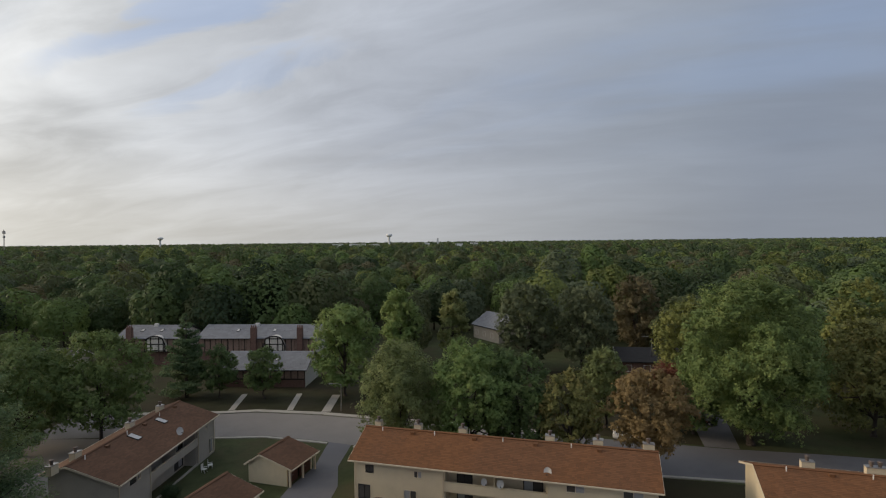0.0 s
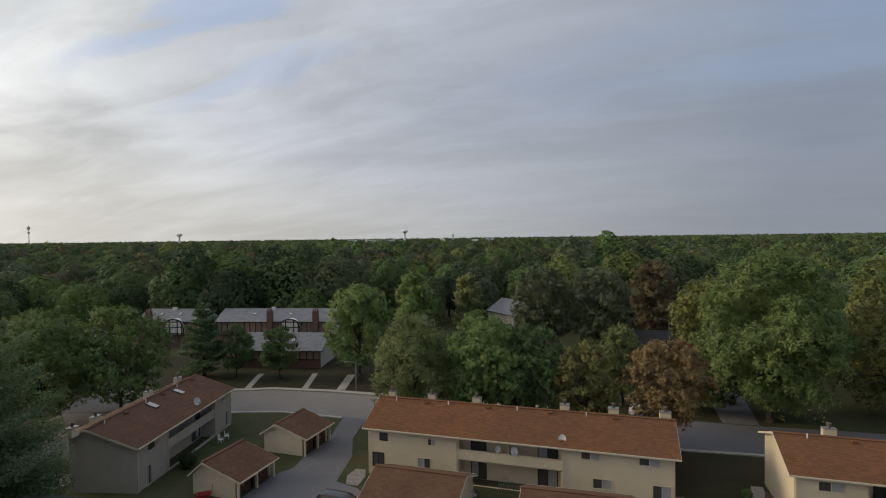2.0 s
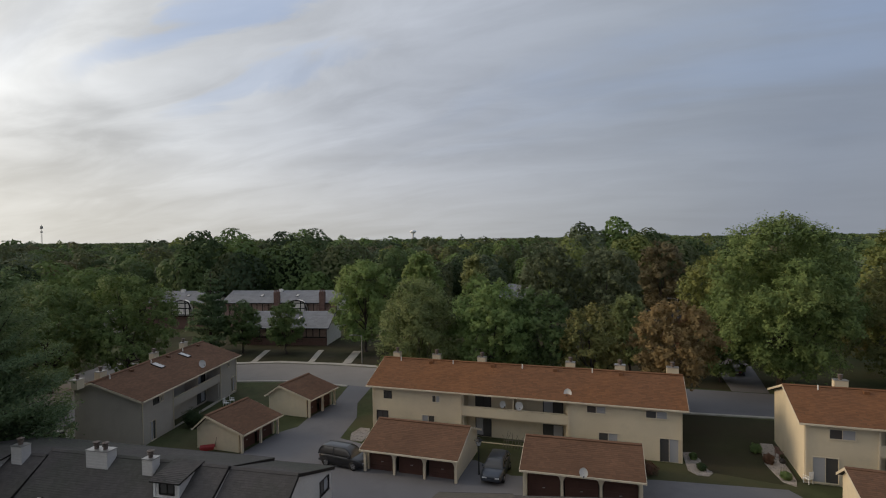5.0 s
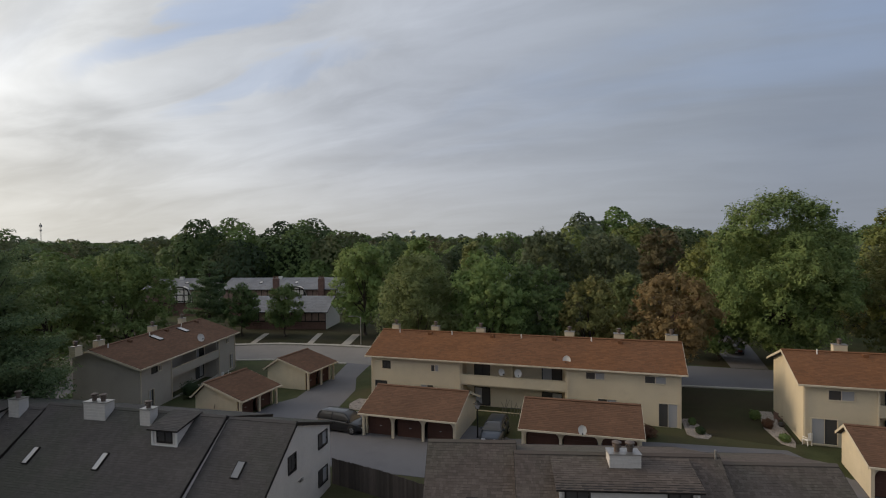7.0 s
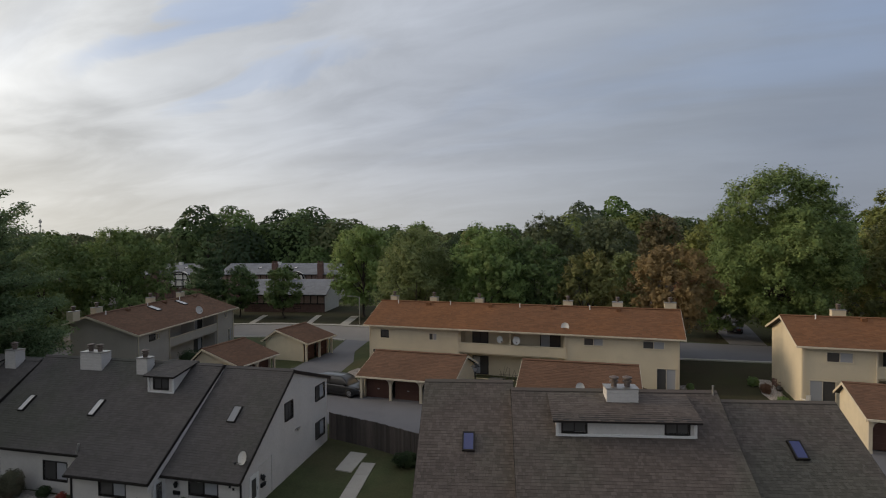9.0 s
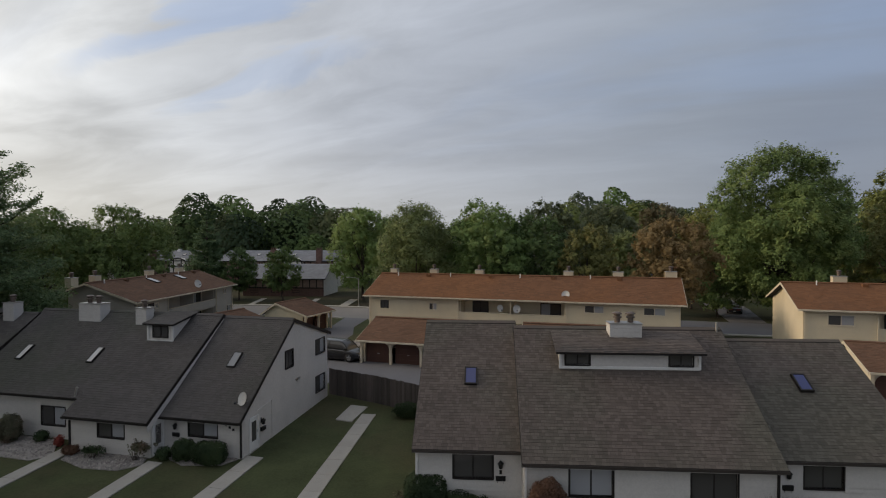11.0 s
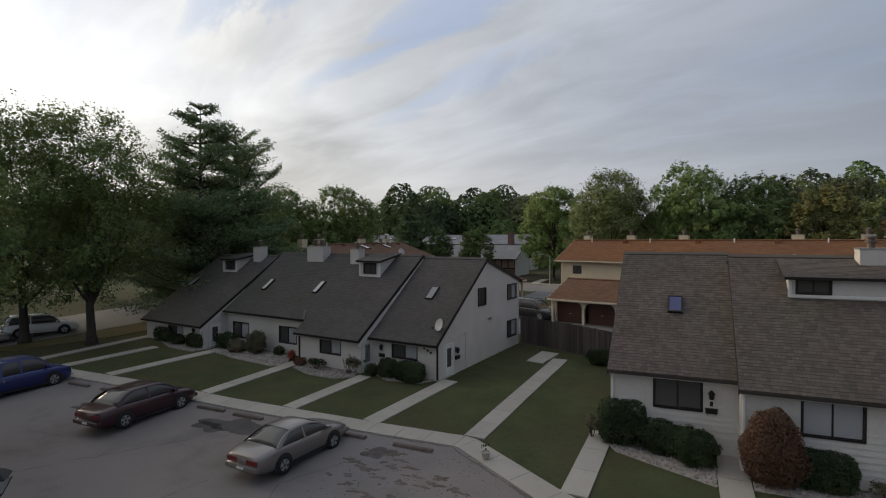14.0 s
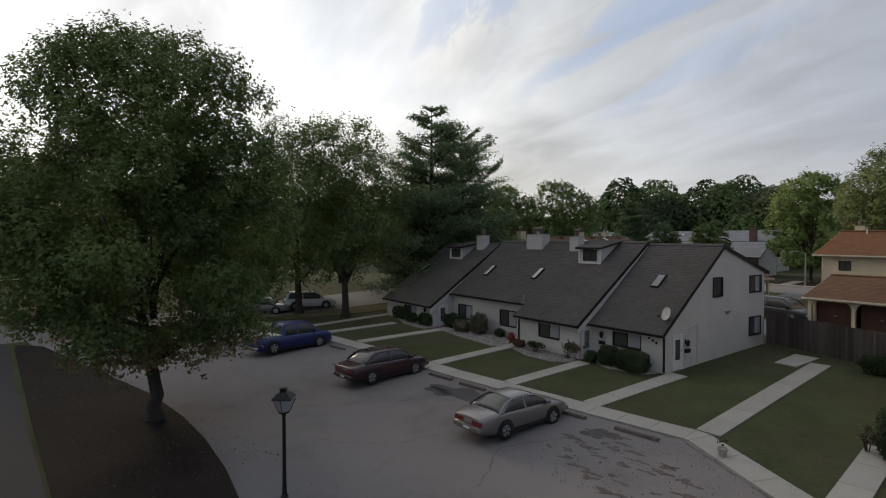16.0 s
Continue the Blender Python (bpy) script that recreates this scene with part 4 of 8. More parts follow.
    part("vent_pipe", Geo().tube([(-9.72, -0.27, z2 + 0.9 * sl2), (-9.65, -0.2, z2 + 1.0 * sl2 + 0.42)], 0.06, 8), METAL, h)
    # far unit
    z3, r3 = 1.55, 6.0
    hd = (-21.7, -20.0, 0.55, 1.42)
    unit, sl3 = town_unit(h, -24.6, -17.6, -1.8, z3, 4.43, r3, 9.5, zb + 0.2, -0.2, [hd], SHINGLE_D, 51)
    siding(unit, -24.6, -17.6, -0.3, z3 + 0.14, -1.8, [(hd[0] - 0.05, hd[1] + 0.05, hd[2] - 0.05, hd[3] + 0.05)], SIDING)
    part("rake_fascia", Geo().prism([(-2.14, z3 - 0.52), (4.43, r3 - 0.52), (4.43, r3 - 0.12), (-2.14, z3 - 0.12)], -17.55, -17.51), GABLE, unit)
    window(h, "front", *hd, -1.8, TRIM_D, 2, (False, True))
    zl = z3 + 4.82 * sl3
    shed_dormer(h, -21.8, -20.2, 2.67, zl, zl + 0.9, -2.15, z3, sl3, [(-21.5, -20.5, zl + 0.2, zl + 0.76)], SHINGLE_D, 61, roof_slope=0.18)
    chimney(h, -19.2, 4.05, 4.5, 6.7, 0.85, 0.65, 1, GABLE)
    skylight(h, -23.7, 1.0, -2.15, z3, sl3, 0.5, 1.0, GLASS_PALE)
    return h


def white_row_east():
    """The brown-roofed row nearest the camera."""
    h = root("townhouse_row", pose(2.3, 22.7, 0.97, 0, 0, -2), "white two-storey townhouse row with weathered brown shingle roof and wide dormer", "house")
    ze, zr = 2.60, 6.74
    # left unit, set back
    hl = (-2.68, -1.14, 1.34, 2.34)
    unit, sl = town_unit(h, -4.22, 0.0, 1.1, ze, 6.5, zr, 10.6, 5.0, 0, [hl], SHINGLE_B, 111, tab=0.17, gutter_mat=GUTTER)
    siding(unit, -4.22, 0.0, -0.15, ze + 0.12, 1.1, [(hl[0] - 0.05, hl[1] + 0.05, hl[2] - 0.05, hl[3] + 0.05)], SIDING)
    window(h, "front", *hl, 1.1, TRIM_D, 2, (False, False))
    wall_lantern(h, -0.82, 1.1, 1.78)
    letter_box(h, -0.82, 1.1, 1.28)
    part("number_plaque", Geo().box(-0.87, -0.77, 1.05, 1.066, 1.53, 1.7), BLACK_M, h, "dark unreadable house-number plaque")
    gutter_pipe(h, -4.15, 1.1, 0, ze + 0.05, TRIM_W)
    skylight(h, -2.05, 3.3, 0.75, ze, sl, 0.55, 0.95, GLASS_BLUE)
    # main unit
    hm = [(1.70, 3.27, 1.28, 2.34), (6.10, 7.72, 1.29, 2.33)]
    unit, sl = town_unit(h, 0.0, 9.25, 0.0, ze, 5.35, zr - 0.05, 10.6, 4.9, 0, hm, SHINGLE_B, 121, tab=0.17, gutter_mat=GUTTER)
    siding(unit, 0.0, 9.25, -0.15, ze + 0.12, 0, [(x[0] - 0.05, x[1] + 0.05, x[2] - 0.05, x[3] + 0.05) for x in hm], SIDING)
    window(h, "front", *hm[0], 0.0, TRIM_D, 2, (True, True))
    window(h, "front", *hm[1], 0.0, TRIM_D, 2, (False, False))
    gutter_pipe(h, 0.08, 0.0, 0, ze + 0.05, TRIM_W)
    gutter_pipe(h, 9.12, 0.0, 0, ze + 0.05, TRIM_D)
    zd = ze + (3.28 + 0.35) * sl + 0.10
    shed_dormer(h, 1.80, 7.62, 3.28, zd, zd + 0.68, -0.35, ze, sl, [(2.04, 3.04, zd + 0.12, zd + 0.58), (6.39, 7.34, zd + 0.12, zd + 0.58)], SHINGLE_B, 131, over=0.28, roof_slope=0.28)
    chimney(h, 4.85, 4.75, 5.6, 7.02, 1.4, 0.75, 2, GABLE)
    part("vent_pipe", Geo().tube([(9.1, 5.2, 6.3), (9.1, 5.2, 7.0)], 0.05, 8), METAL, h)
    # right unit, set back and lower
    hr = (10.60, 12.0, 1.38, 2.30)
    unit, sl = town_unit(h, 9.25, 14.9, 1.0, ze - 0.04, 6.1, 6.05, 10.4, 4.7, 0, [hr], SHINGLE_B, 141, tab=0.17, gutter_mat=GUTTER)
    siding(unit, 9.25, 14.9, -0.15, ze + 0.1, 1.0, [(hr[0] - 0.05, hr[1] + 0.05, hr[2] - 0.05, hr[3] + 0.05)], SIDING)
    window(h, "front", *hr, 1.0, TRIM_D, 2, (False, False))
    wall_lantern(h, 9.98, 1.0, 1.75)
    letter_box(h, 9.98, 1.0, 1.3)
    skylight(h, 12.05, 3.4, 0.65, ze, sl, 0.55, 0.95, GLASS_BLUE)
    return h


white_row_west()
white_row_east()
satellite_dish("satellite_dish", pose(-10.8, 28.95, 3.35, 0, 0, -30), 0.30)


# ---- the rust-roofed condominiums ----
def condo_window(h, u0, u1, z0, z1, v=0.0, pale=(False, True), face="front"):
    return window(h, face, u0, u1, z0, z1, v, TRIM_D if pale[0] == pale[1] else CREAM_TRIM, 2, pale, 0.04)


def rust_roof(h, length, depth, z_eave, z_ridge, seed, shingle, over=0.45, tab=0.4, course=0.2, v=None, z_back=None):
    """A gabled roof whose ridge stands at v; the rear eave may sit at a height of its own."""
    v = v or depth / 2
    z_back = z_eave if z_back is None else z_back
    ve, vb = -over, depth + over
    u0, u1 = -over, length + over
    r = part("roof", Geo().prism([(ve, z_eave - 0.16), (v, z_ridge - 0.16), (vb, z_back - 0.16), (vb, z_back), (v, z_ridge), (ve, z_eave)], u0, u1), UNDER, h)
    part("shingles", shingle_field(u0, u1, ve - 0.02, z_eave - 0.01, v, z_ridge, tab=tab, course=course, seed=seed), shingle, r, kind="stuff")
    part("shingles", shingle_field(u0, u1, vb + 0.02, z_back - 0.01, v, z_ridge, tab=tab * 2, course=course * 2, seed=seed + 1), shingle, r, kind="stuff")
    part("gutter", Geo().box(u0, u1, ve - 0.12, ve - 0.01, z_eave - 0.14, z_eave - 0.02), CREAM_TRIM, r)
    part("gutter", Geo().box(u0, u1, vb + 0.01, vb + 0.12, z_back - 0.14, z_back - 0.02), CREAM_TRIM, r)
    for a, b in ((u0 - 0.035, u0 - 0.003), (u1 + 0.003, u1 + 0.035)):
        part("rake_board", Geo().prism([(ve, z_eave - 0.2), (v, z_ridge - 0.2), (vb, z_back - 0.2), (vb, z_back - 0.01), (v, z_ridge - 0.01), (ve, z_eave - 0.01)], a, b), CREAM_TRIM, r)
    part("ridge_cap", Geo().prism([(v - 0.2, z_ridge - 0.02), (v, z_ridge + 0.03), (v + 0.2, z_ridge - 0.02), (v + 0.2, z_ridge + 0.02), (v, z_ridge + 0.075), (v - 0.2, z_ridge + 0.02)], u0, u1), shingle, r)
    return r


def condo(name, m, length, depth, z_eave, z_ridge, wall, shingle, seed, bays, windows, chimneys, label, group="", gable_mat=None, lights=(), v_ridge=None, z_back=None):
    """A long two-storey block with recessed balcony bays. bays: (u0, u1); windows: (u0, u1, z0, z1, pale)."""
    h = root(name, m, label, "house", group)
    zf, zp = z_eave - 2.28, z_eave - 1.42
    v_ridge = v_ridge or depth / 2
    z_back = z_eave if z_back is None else z_back
    holes = [(w[0], w[1], w[2], w[3]) for w in windows]
    for b in bays:
        holes += [(b[0], b[1], zp, z_eave - 0.12), (b[0], b[1], 0.06, zf)]
    part("front_wall", wall_with_holes(0.16, length - 0.16, -0.8, z_eave + 0.06, holes, 0, 0.16), wall, h)
    part("back_wall", Geo().box(0.16, length - 0.16, depth - 0.16, depth, -0.8, z_back + 0.06), wall, h)
    s = (z_ridge - z_eave) / (v_ridge + 0.45)
    zt = z_eave + 0.45 * s - 0.12
    zk = z_back + 0.45 * (z_ridge - z_back) / (depth - v_ridge + 0.45) - 0.12
    for a in (0, length - 0.16):
        part("gable_wall", Geo().prism([(0, -0.8), (depth, -0.8), (depth, zk), (v_ridge, z_ridge - 0.14), (0, zt)], a, a + 0.16), gable_mat or wall, h)
    for w in windows:
        condo_window(h, *w[:4], 0.0, w[4])
    rust_roof(h, length, depth, z_eave, z_ridge, seed, shingle, v=v_ridge, z_back=z_back)
    for b in bays:
        k = part("balcony", Geo().box(b[0], b[1], 0.17, 1.6, zf - 0.15, zf), wall, h)
        doors = [(c0, c1, z0, z0 + 1.78) for z0 in (0.06, zf + 0.02) for c0, c1 in ((b[0] + 0.9, b[0] + 2.5), (b[1] - 2.4, b[1] - 0.5))]
        part("balcony_wall", wall_with_holes(b[0], b[1], -0.4, z_eave, doors, 1.6, 1.7), wall, k)
        part("balcony_ceiling", Geo().box(b[0], b[1], 0.17, 1.6, z_eave - 0.12, z_eave - 0.04), wall, k)
        for e in (b[0] + 0.01, b[1] - 0.13):
            part("bay_cheek", Geo().box(e, e + 0.12, 0.165, 1.6, -0.4, zf - 0.16).box(e, e + 0.12, 0.165, 1.6, zf, z_eave - 0.13), wall, k)
        mid = (b[0] + b[1]) / 2
        part("divider", Geo().box(mid - 0.06, mid + 0.06, 0.02, 1.6, zp + 0.003, z_eave - 0.125).box(mid - 0.06, mid + 0.06, 0.17, 1.6, zf + 0.002, zp), wall, k)
        part("rail_cap", Geo().box(b[0] + 0.01, mid - 0.07, -0.03, 0.19, zp + 0.003, zp + 0.06).box(mid + 0.07, b[1] - 0.01, -0.03, 0.19, zp + 0.003, zp + 0.06), CREAM_TRIM, k)
        for i, (c0, c1, z0, z1) in enumerate(doors):
            window(h, "front", c0 + 0.06, c1 - 0.06, z0 + 0.06, z1 - 0.06, 1.6, TRIM_D, 2, ((True, False), (False, True), (False, False))[i % 3], 0.03, "sliding_door")
        gutter_pipe(h, b[0] - 0.1, 0.0, 0, z_eave + 0.03, CREAM_TRIM)
        gutter_pipe(h, b[1] + 0.1, 0.0, 0, z_eave + 0.03, CREAM_TRIM)
    gutter_pipe(h, length - 0.1, 0.0, 0, z_eave + 0.03, CREAM_TRIM)
    gutter_pipe(h, 0.1, 0.0, 0, z_eave + 0.03, CREAM_TRIM)
    for u, dv, w, caps in chimneys:
        zr = z_ridge - abs(dv) * s
        chimney(h, u, v_ridge + dv, zr - 0.15, zr + 0.72, w, 0.6, caps, CREAM)
    for u, v in lights:
        skylight(h, u, v, -0.45, z_eave, s, 0.8, 1.3, SKY_PALE)
    rnd = random.Random(seed)
    for i in range(int(length / 3.2)):
        u = 1.6 + i * 3.2 + rnd.uniform(-0.6, 0.6)
        if i % 2:
            part("roof_vent", Geo().box(u - 0.2, u + 0.2, v_ridge - 0.75, v_ridge - 0.4, z_ridge - 0.75 * s, z_ridge - 0.4 * s + 0.14), shingle, h)
        else:
            part("vent_pipe", Geo().tube([(u, v_ridge - 0.5, z_ridge - 0.5 * s - 0.05), (u, v_ridge - 0.5, z_ridge - 0.5 * s + 0.4)], 0.055, 8), TRIM_W, h)
    return h


condo("condominium", pose(-9.44, 56.28, 1.5, 0, 0, -15.6), 28.7, 8.2, 4.72, 6.62, CREAM, SHINGLE_R, 211,
      [(9.36, 19.2)],
      [(1.3, 2.06, 3.5, 4.16, (False, False)), (6.36, 7.12, 3.44, 4.07, (False, True)), (0.5, 1.66, 0.8, 2.15, (False, False)), (5.3, 6.56, 1.1, 2.1, (True, False)),
       (20.9, 22.5, 3.72, 4.34, (False, True)), (25.8, 27.5, 3.70, 4.32, (False, True)), (21.9, 23.5, 1.2, 2.05, (False, True)), (26.9, 28.4, 0.05, 2.05, (False, True))],
      [(0.8, 0.6, 0.75, 1), (5.3, 0.6, 0.8, 1), (10.2, 0.6, 0.85, 1), (19.1, 0.6, 0.9, 1), (23.7, 0.6, 0.95, 1), (28.3, 0.3, 1.0, 1)],
      "long cream two-storey condominium with a rust-red shingle roof and recessed balconies")
condo("condominium", pose(26.15, 45.2, 1.6, 0, 0, -16.2), 28.0, 9.0, 4.76, 6.43, CREAM, SHINGLE_R, 231,
      [(4.9, 14.2)],
      [(1.65, 3.35, 3.55, 4.3, (False, True)), (0.55, 2.25, 0.1, 2.05, (True, False)), (15.9, 17.4, 3.55, 4.2, (False, True)), (22, 23.6, 3.6, 4.3, (False, True)), (22, 23.6, 0.1, 2.05, (False, True))],
      [(3.9, 0.5, 1.0, 1), (9.0, 0.6, 1.5, 2), (16, 0.6, 1.0, 1)],
      "long cream two-storey condominium with a rust-red shingle roof beside a lawn")
# the block that stands end on
condo("condominium", pose(-30.49, 51.62, 1.5, 0, 0, 88.1), 19.4, 6.6, 4.47, 6.24, TAUPE, SHINGLE_R2, 251,
      [(5.25, 15.1)],
      [(1.9, 2.75, 3.48, 4.0, (False, False)), (3.05, 3.5, 3.46, 3.98, (False, True)), (1.4, 2.2, 0.1, 1.95, (True, False)), (17.1, 17.75, 3.5, 4.05, (False, True)), (18.0, 18.9, 0.1, 1.9, (False, True))],
      [(10.0, 0.4, 0.9, 1), (1.5, 0.4, 0.9, 1), (-1.5, 0.4, 0.9, 1), (16.0, 0.4, 0.9, 1)],
      "taupe two-storey condominium under a rust shingle roof with skylights", lights=((8.1, 2.75), (13.3, 2.75)), v_ridge=4.64, z_back=5.45)


def garage(name, m, doors, bay, depth, z_eave, z_ridge, shingle, seed, label, v_ridge):
    """A low garage block: open arched bays in front of brown doors, gabled roof."""
    length = doors * bay
    h = root(name, m, label, "garage", "garages in the court")
    part("end_wall", Geo().prism([(0.5, -0.5), (depth, -0.5), (depth, z_eave), (v_ridge, z_ridge - 0.14), (0.5, z_eave + 0.12)], 0, 0.15), CREAM, h)
    part("end_wall", Geo().prism([(0.5, -0.5), (depth, -0.5), (depth, z_eave), (v_ridge, z_ridge - 0.14), (0.5, z_eave + 0.12)], length - 0.15, length), CREAM, h)
    part("back_wall", Geo().box(0.15, length - 0.15, depth - 0.15, depth, -0.5, z_eave + 0.05), CREAM, h)
    part("front_wall", Geo().box(0.15, length - 0.15, 0.62, 0.72, z_eave - 0.32, z_eave + 0.12), CREAM, h)
    for i in range(doors):
        a, b = i * bay + 0.17, (i + 1) * bay - 0.17
        d = part("garage_door", Geo().box(a, b, 0.68, 0.74, 0.0, z_eave - 0.3), BROWN_DOOR, h)
        for k in range(4):
            q = (z_eave - 0.34) / 4
            part("door_panel", Geo().box(a + 0.02, b - 0.02, 0.655, 0.682, k * q + 0.015, (k + 1) * q - 0.015), BROWN_DOOR, d)
        part("door_handle", Geo().box((a + b) / 2 - 0.1, (a + b) / 2 + 0.1, 0.62, 0.66, 0.75, 0.79), METAL, d)
    for i in range(doors + 1):
        u = i * bay
        c = part("post", Geo().box(u - 0.1, u + 0.1, 0.02, 0.22, -0.2, z_eave - 0.15), CREAM_TRIM, h)
        br = Geo()
        for s in (-1, 1):
            if 0 <= i + (s - 1) // 2 < doors or (s == 1 and i < doors) or (s == -1 and i > 0):
                br.prism_y([(u + s * 0.1, z_eave - 0.7), (u + s * 0.22, z_eave - 0.42), (u + s * 0.5, z_eave - 0.2), (u + s * 0.1, z_eave - 0.2)][::s], 0.06, 0.18)
        part("bracket", br, CREAM_TRIM, c)
    part("beam", Geo().box(-0.1, length + 0.1, 0.01, 0.23, z_eave - 0.19, z_eave - 0.02), CREAM_TRIM, h)
    rust_roof(h, length, depth, z_eave, z_ridge, seed, shingle, over=0.3, tab=0.4, course=0.2, v=v_ridge)
    return h


garage("garage", pose(-8.44, 46.6, 1.55, 0, 0, -15.6), 3, 2.62, 6.85, 1.99, 3.35, SHINGLE_R2, 311, "cream three-bay garage with brown doors and a rust shingle roof", 3.63)
garage("garage", pose(4.24, 42.07, 1.55, 0, 0, -13.4), 3, 2.71, 6.3, 2.34, 3.6, SHINGLE_R2, 321, "cream three-bay garage with brown doors behind the white townhouses", 3.4)
garage("garage", pose(-17.03, 60.44, 1.38, 0, 0, 72.2), 2, 2.53, 5.47, 2.09, 3.35, SHINGLE_R2, 331, "cream two-bay garage with dark open bays near the street", 3.83)
garage("garage", pose(-20.23, 50.28, 1.52, 0, 0, 74.1), 2, 2.65, 5.18, 1.86, 3.23, SHINGLE_R2, 341, "cream two-bay garage with dark open bays beside the end-on condominium", 3.88)
garage("garage", pose(24.93, 36.32, 1.5, 0, 0, -18.4), 3, 2.75, 5.8, 2.18, 3.25, SHINGLE_R2, 351, "cream garage with brown doors and a rust shingle roof", 4.3)
# ---- trees ----
def leaf_arrays(points, normals, size, rng, aspect=0.62, corners=4):
    """Bent leaves of three or four corners at the points, as vertex and face arrays."""
    n = len(points)
    a = rng.normal(size=(n, 3))
    nn = normals / np.maximum(np.linalg.norm(normals, axis=1, keepdims=True), 1e-6)
    t = np.cross(nn, a)
    t /= np.maximum(np.linalg.norm(t, axis=1, keepdims=True), 1e-6)
    b = np.cross(nn, t)
    s = (size * rng.uniform(0.6, 1.35, n))[:, None]
    bend = nn * s * rng.uniform(0.05, 0.3, (n, 1))
    if corners == 3:
        v = np.stack([points - t * s * 0.45 - b * s * 0.4, points - t * s * 0.3 + b * s * 0.5, points + t * s * 0.6 - bend], axis=1).reshape(-1, 3)
        return v, np.arange(n * 3).reshape(-1, 3)
    v = np.stack([points - t * s * 0.5, points + b * s * 0.5 * aspect - bend, points + t * s * 0.5, points - b * s * 0.5 * aspect - bend], axis=1).reshape(-1, 3)
    k = np.arange(n)[:, None] * 4
    f = np.concatenate([k + np.array([[0, 1, 2]]), k + np.array([[0, 2, 3]])], axis=1).reshape(-1, 3)
    return v, f


def array_mesh(name, v, f, mat, smooth=False):
    me = bpy.data.meshes.new(name)
    nv, nf, k = len(v), len(f), f.shape[1]
    me.vertices.add(nv)
    me.vertices.foreach_set("co", np.asarray(v, np.float32).ravel())
    me.loops.add(nf * k)
    me.loops.foreach_set("vertex_index", np.asarray(f, np.int32).ravel())
    me.polygons.add(nf)
    me.polygons.foreach_set("loop_start", np.arange(0, nf * k, k, dtype=np.int32))
    me.polygons.foreach_set("loop_total", np.full(nf, k, np.int32))
    me.update(calc_edges=True)
    me.materials.append(mat)
    return me


def crown_points(blobs, n, rng, shell=0.55, sprig=0.0, per=10, rise=0.6, lean=0.0, skin=False):
    """Leaf places in the outer part of many clumps, gathered on sprigs that reach out and up."""
    c = np.array([b[0] for b in blobs], float)
    r = np.array([b[1] for b in blobs], float)
    w = (r ** 2).sum(1)
    k = max(1, n // per)
    i = rng.choice(len(blobs), k, p=w / w.sum())
    d = rng.normal(size=(k, 3))
    d[:, 2] = np.where(d[:, 2] < -0.4, -d[:, 2] * 0.7, d[:, 2])
    d /= np.linalg.norm(d, axis=1, keepdims=True)
    ph = rng.uniform(0, 6.28, (len(blobs), 3))[i]
    bump = 1 + 0.16 * np.sin(d[:, 0] * 5.1 + ph[:, 0]) * np.sin(d[:, 1] * 4.7 + ph[:, 1]) + 0.10 * np.sin(d[:, 2] * 6.3 + ph[:, 2])
    q = rng.uniform(shell, 1.0, (k, 1)) ** 0.6 * bump[:, None]
    base = c[i] + d * r[i] * q
    if skin:
        seen = bare_part(base, i, c, r, 0.9) | (rng.uniform(size=k) < 0.22)
        base, d, i = base[seen], d[seen], i[seen]
        k = len(base)
    way = d + np.array([0, 0, rise]) + rng.normal(size=d.shape) * 0.3
    way /= np.linalg.norm(way, axis=1, keepdims=True)
    long = sprig * rng.uniform(0.5, 1.5, (k, 1))
    u = rng.uniform(0, 1, (k, per, 1))
    pts = base[:, None] + way[:, None] * long[:, None] * (u - 0.35) + rng.normal(size=(k, per, 3)) * long[:, None] * 0.22 * (1.1 - 0.6 * u)
    return pts.reshape(-1, 3), np.repeat(d + rng.normal(size=d.shape) * lean, per, axis=0)


def bare_part(p, i, c, r, skin):
    """Which of the points p, on clumps i, lie outside every other clump."""
    out = np.ones(len(p), bool)
    for k in range(len(c)):
        q = (((p - c[k]) / (r[k] * skin)) ** 2).sum(1) < 1.0
        out &= ~(q & (i != k))
    return out


def dome_points(n, rng, count, bump):
    """Leaf places on the outer skin of a domed crown one unit high, made of overlapping clumps, and the way each looks."""
    a = np.arange(count) * 2.39996 + rng.uniform(-0.5, 0.5, count)
    z = 1 - 1.55 * (np.arange(count) + 0.5) / count
    rr = np.sqrt(1 - z * z)
    reach = rng.uniform(0.78, 1.0, count)
    c = np.stack([np.cos(a) * rr * 0.27 * reach, np.sin(a) * rr * 0.27 * reach, 0.52 + 0.33 * z * reach], 1)
    r = rng.uniform(0.8, 1.25, (count, 1)) * bump * np.array([[1.0, 1.0, 0.95]])
    c, r = np.concatenate([c, [[0, 0, 0.5]]]), np.concatenate([r, [[0.27, 0.27, 0.33]]])
    m = n * 5
    w = (r ** 2).sum(1)
    i = rng.choice(len(c), m, p=w / w.sum())
    d = rng.normal(size=(m, 3))
    d /= np.linalg.norm(d, axis=1, keepdims=True)
    p = c[i] + d * r[i] * rng.uniform(0.93, 1.05, (m, 1))
    keep = np.nonzero(bare_part(p, i, c, r, 0.96) & (p[:, 2] > 0.16))[0][:n]
    return p[keep], d[keep]


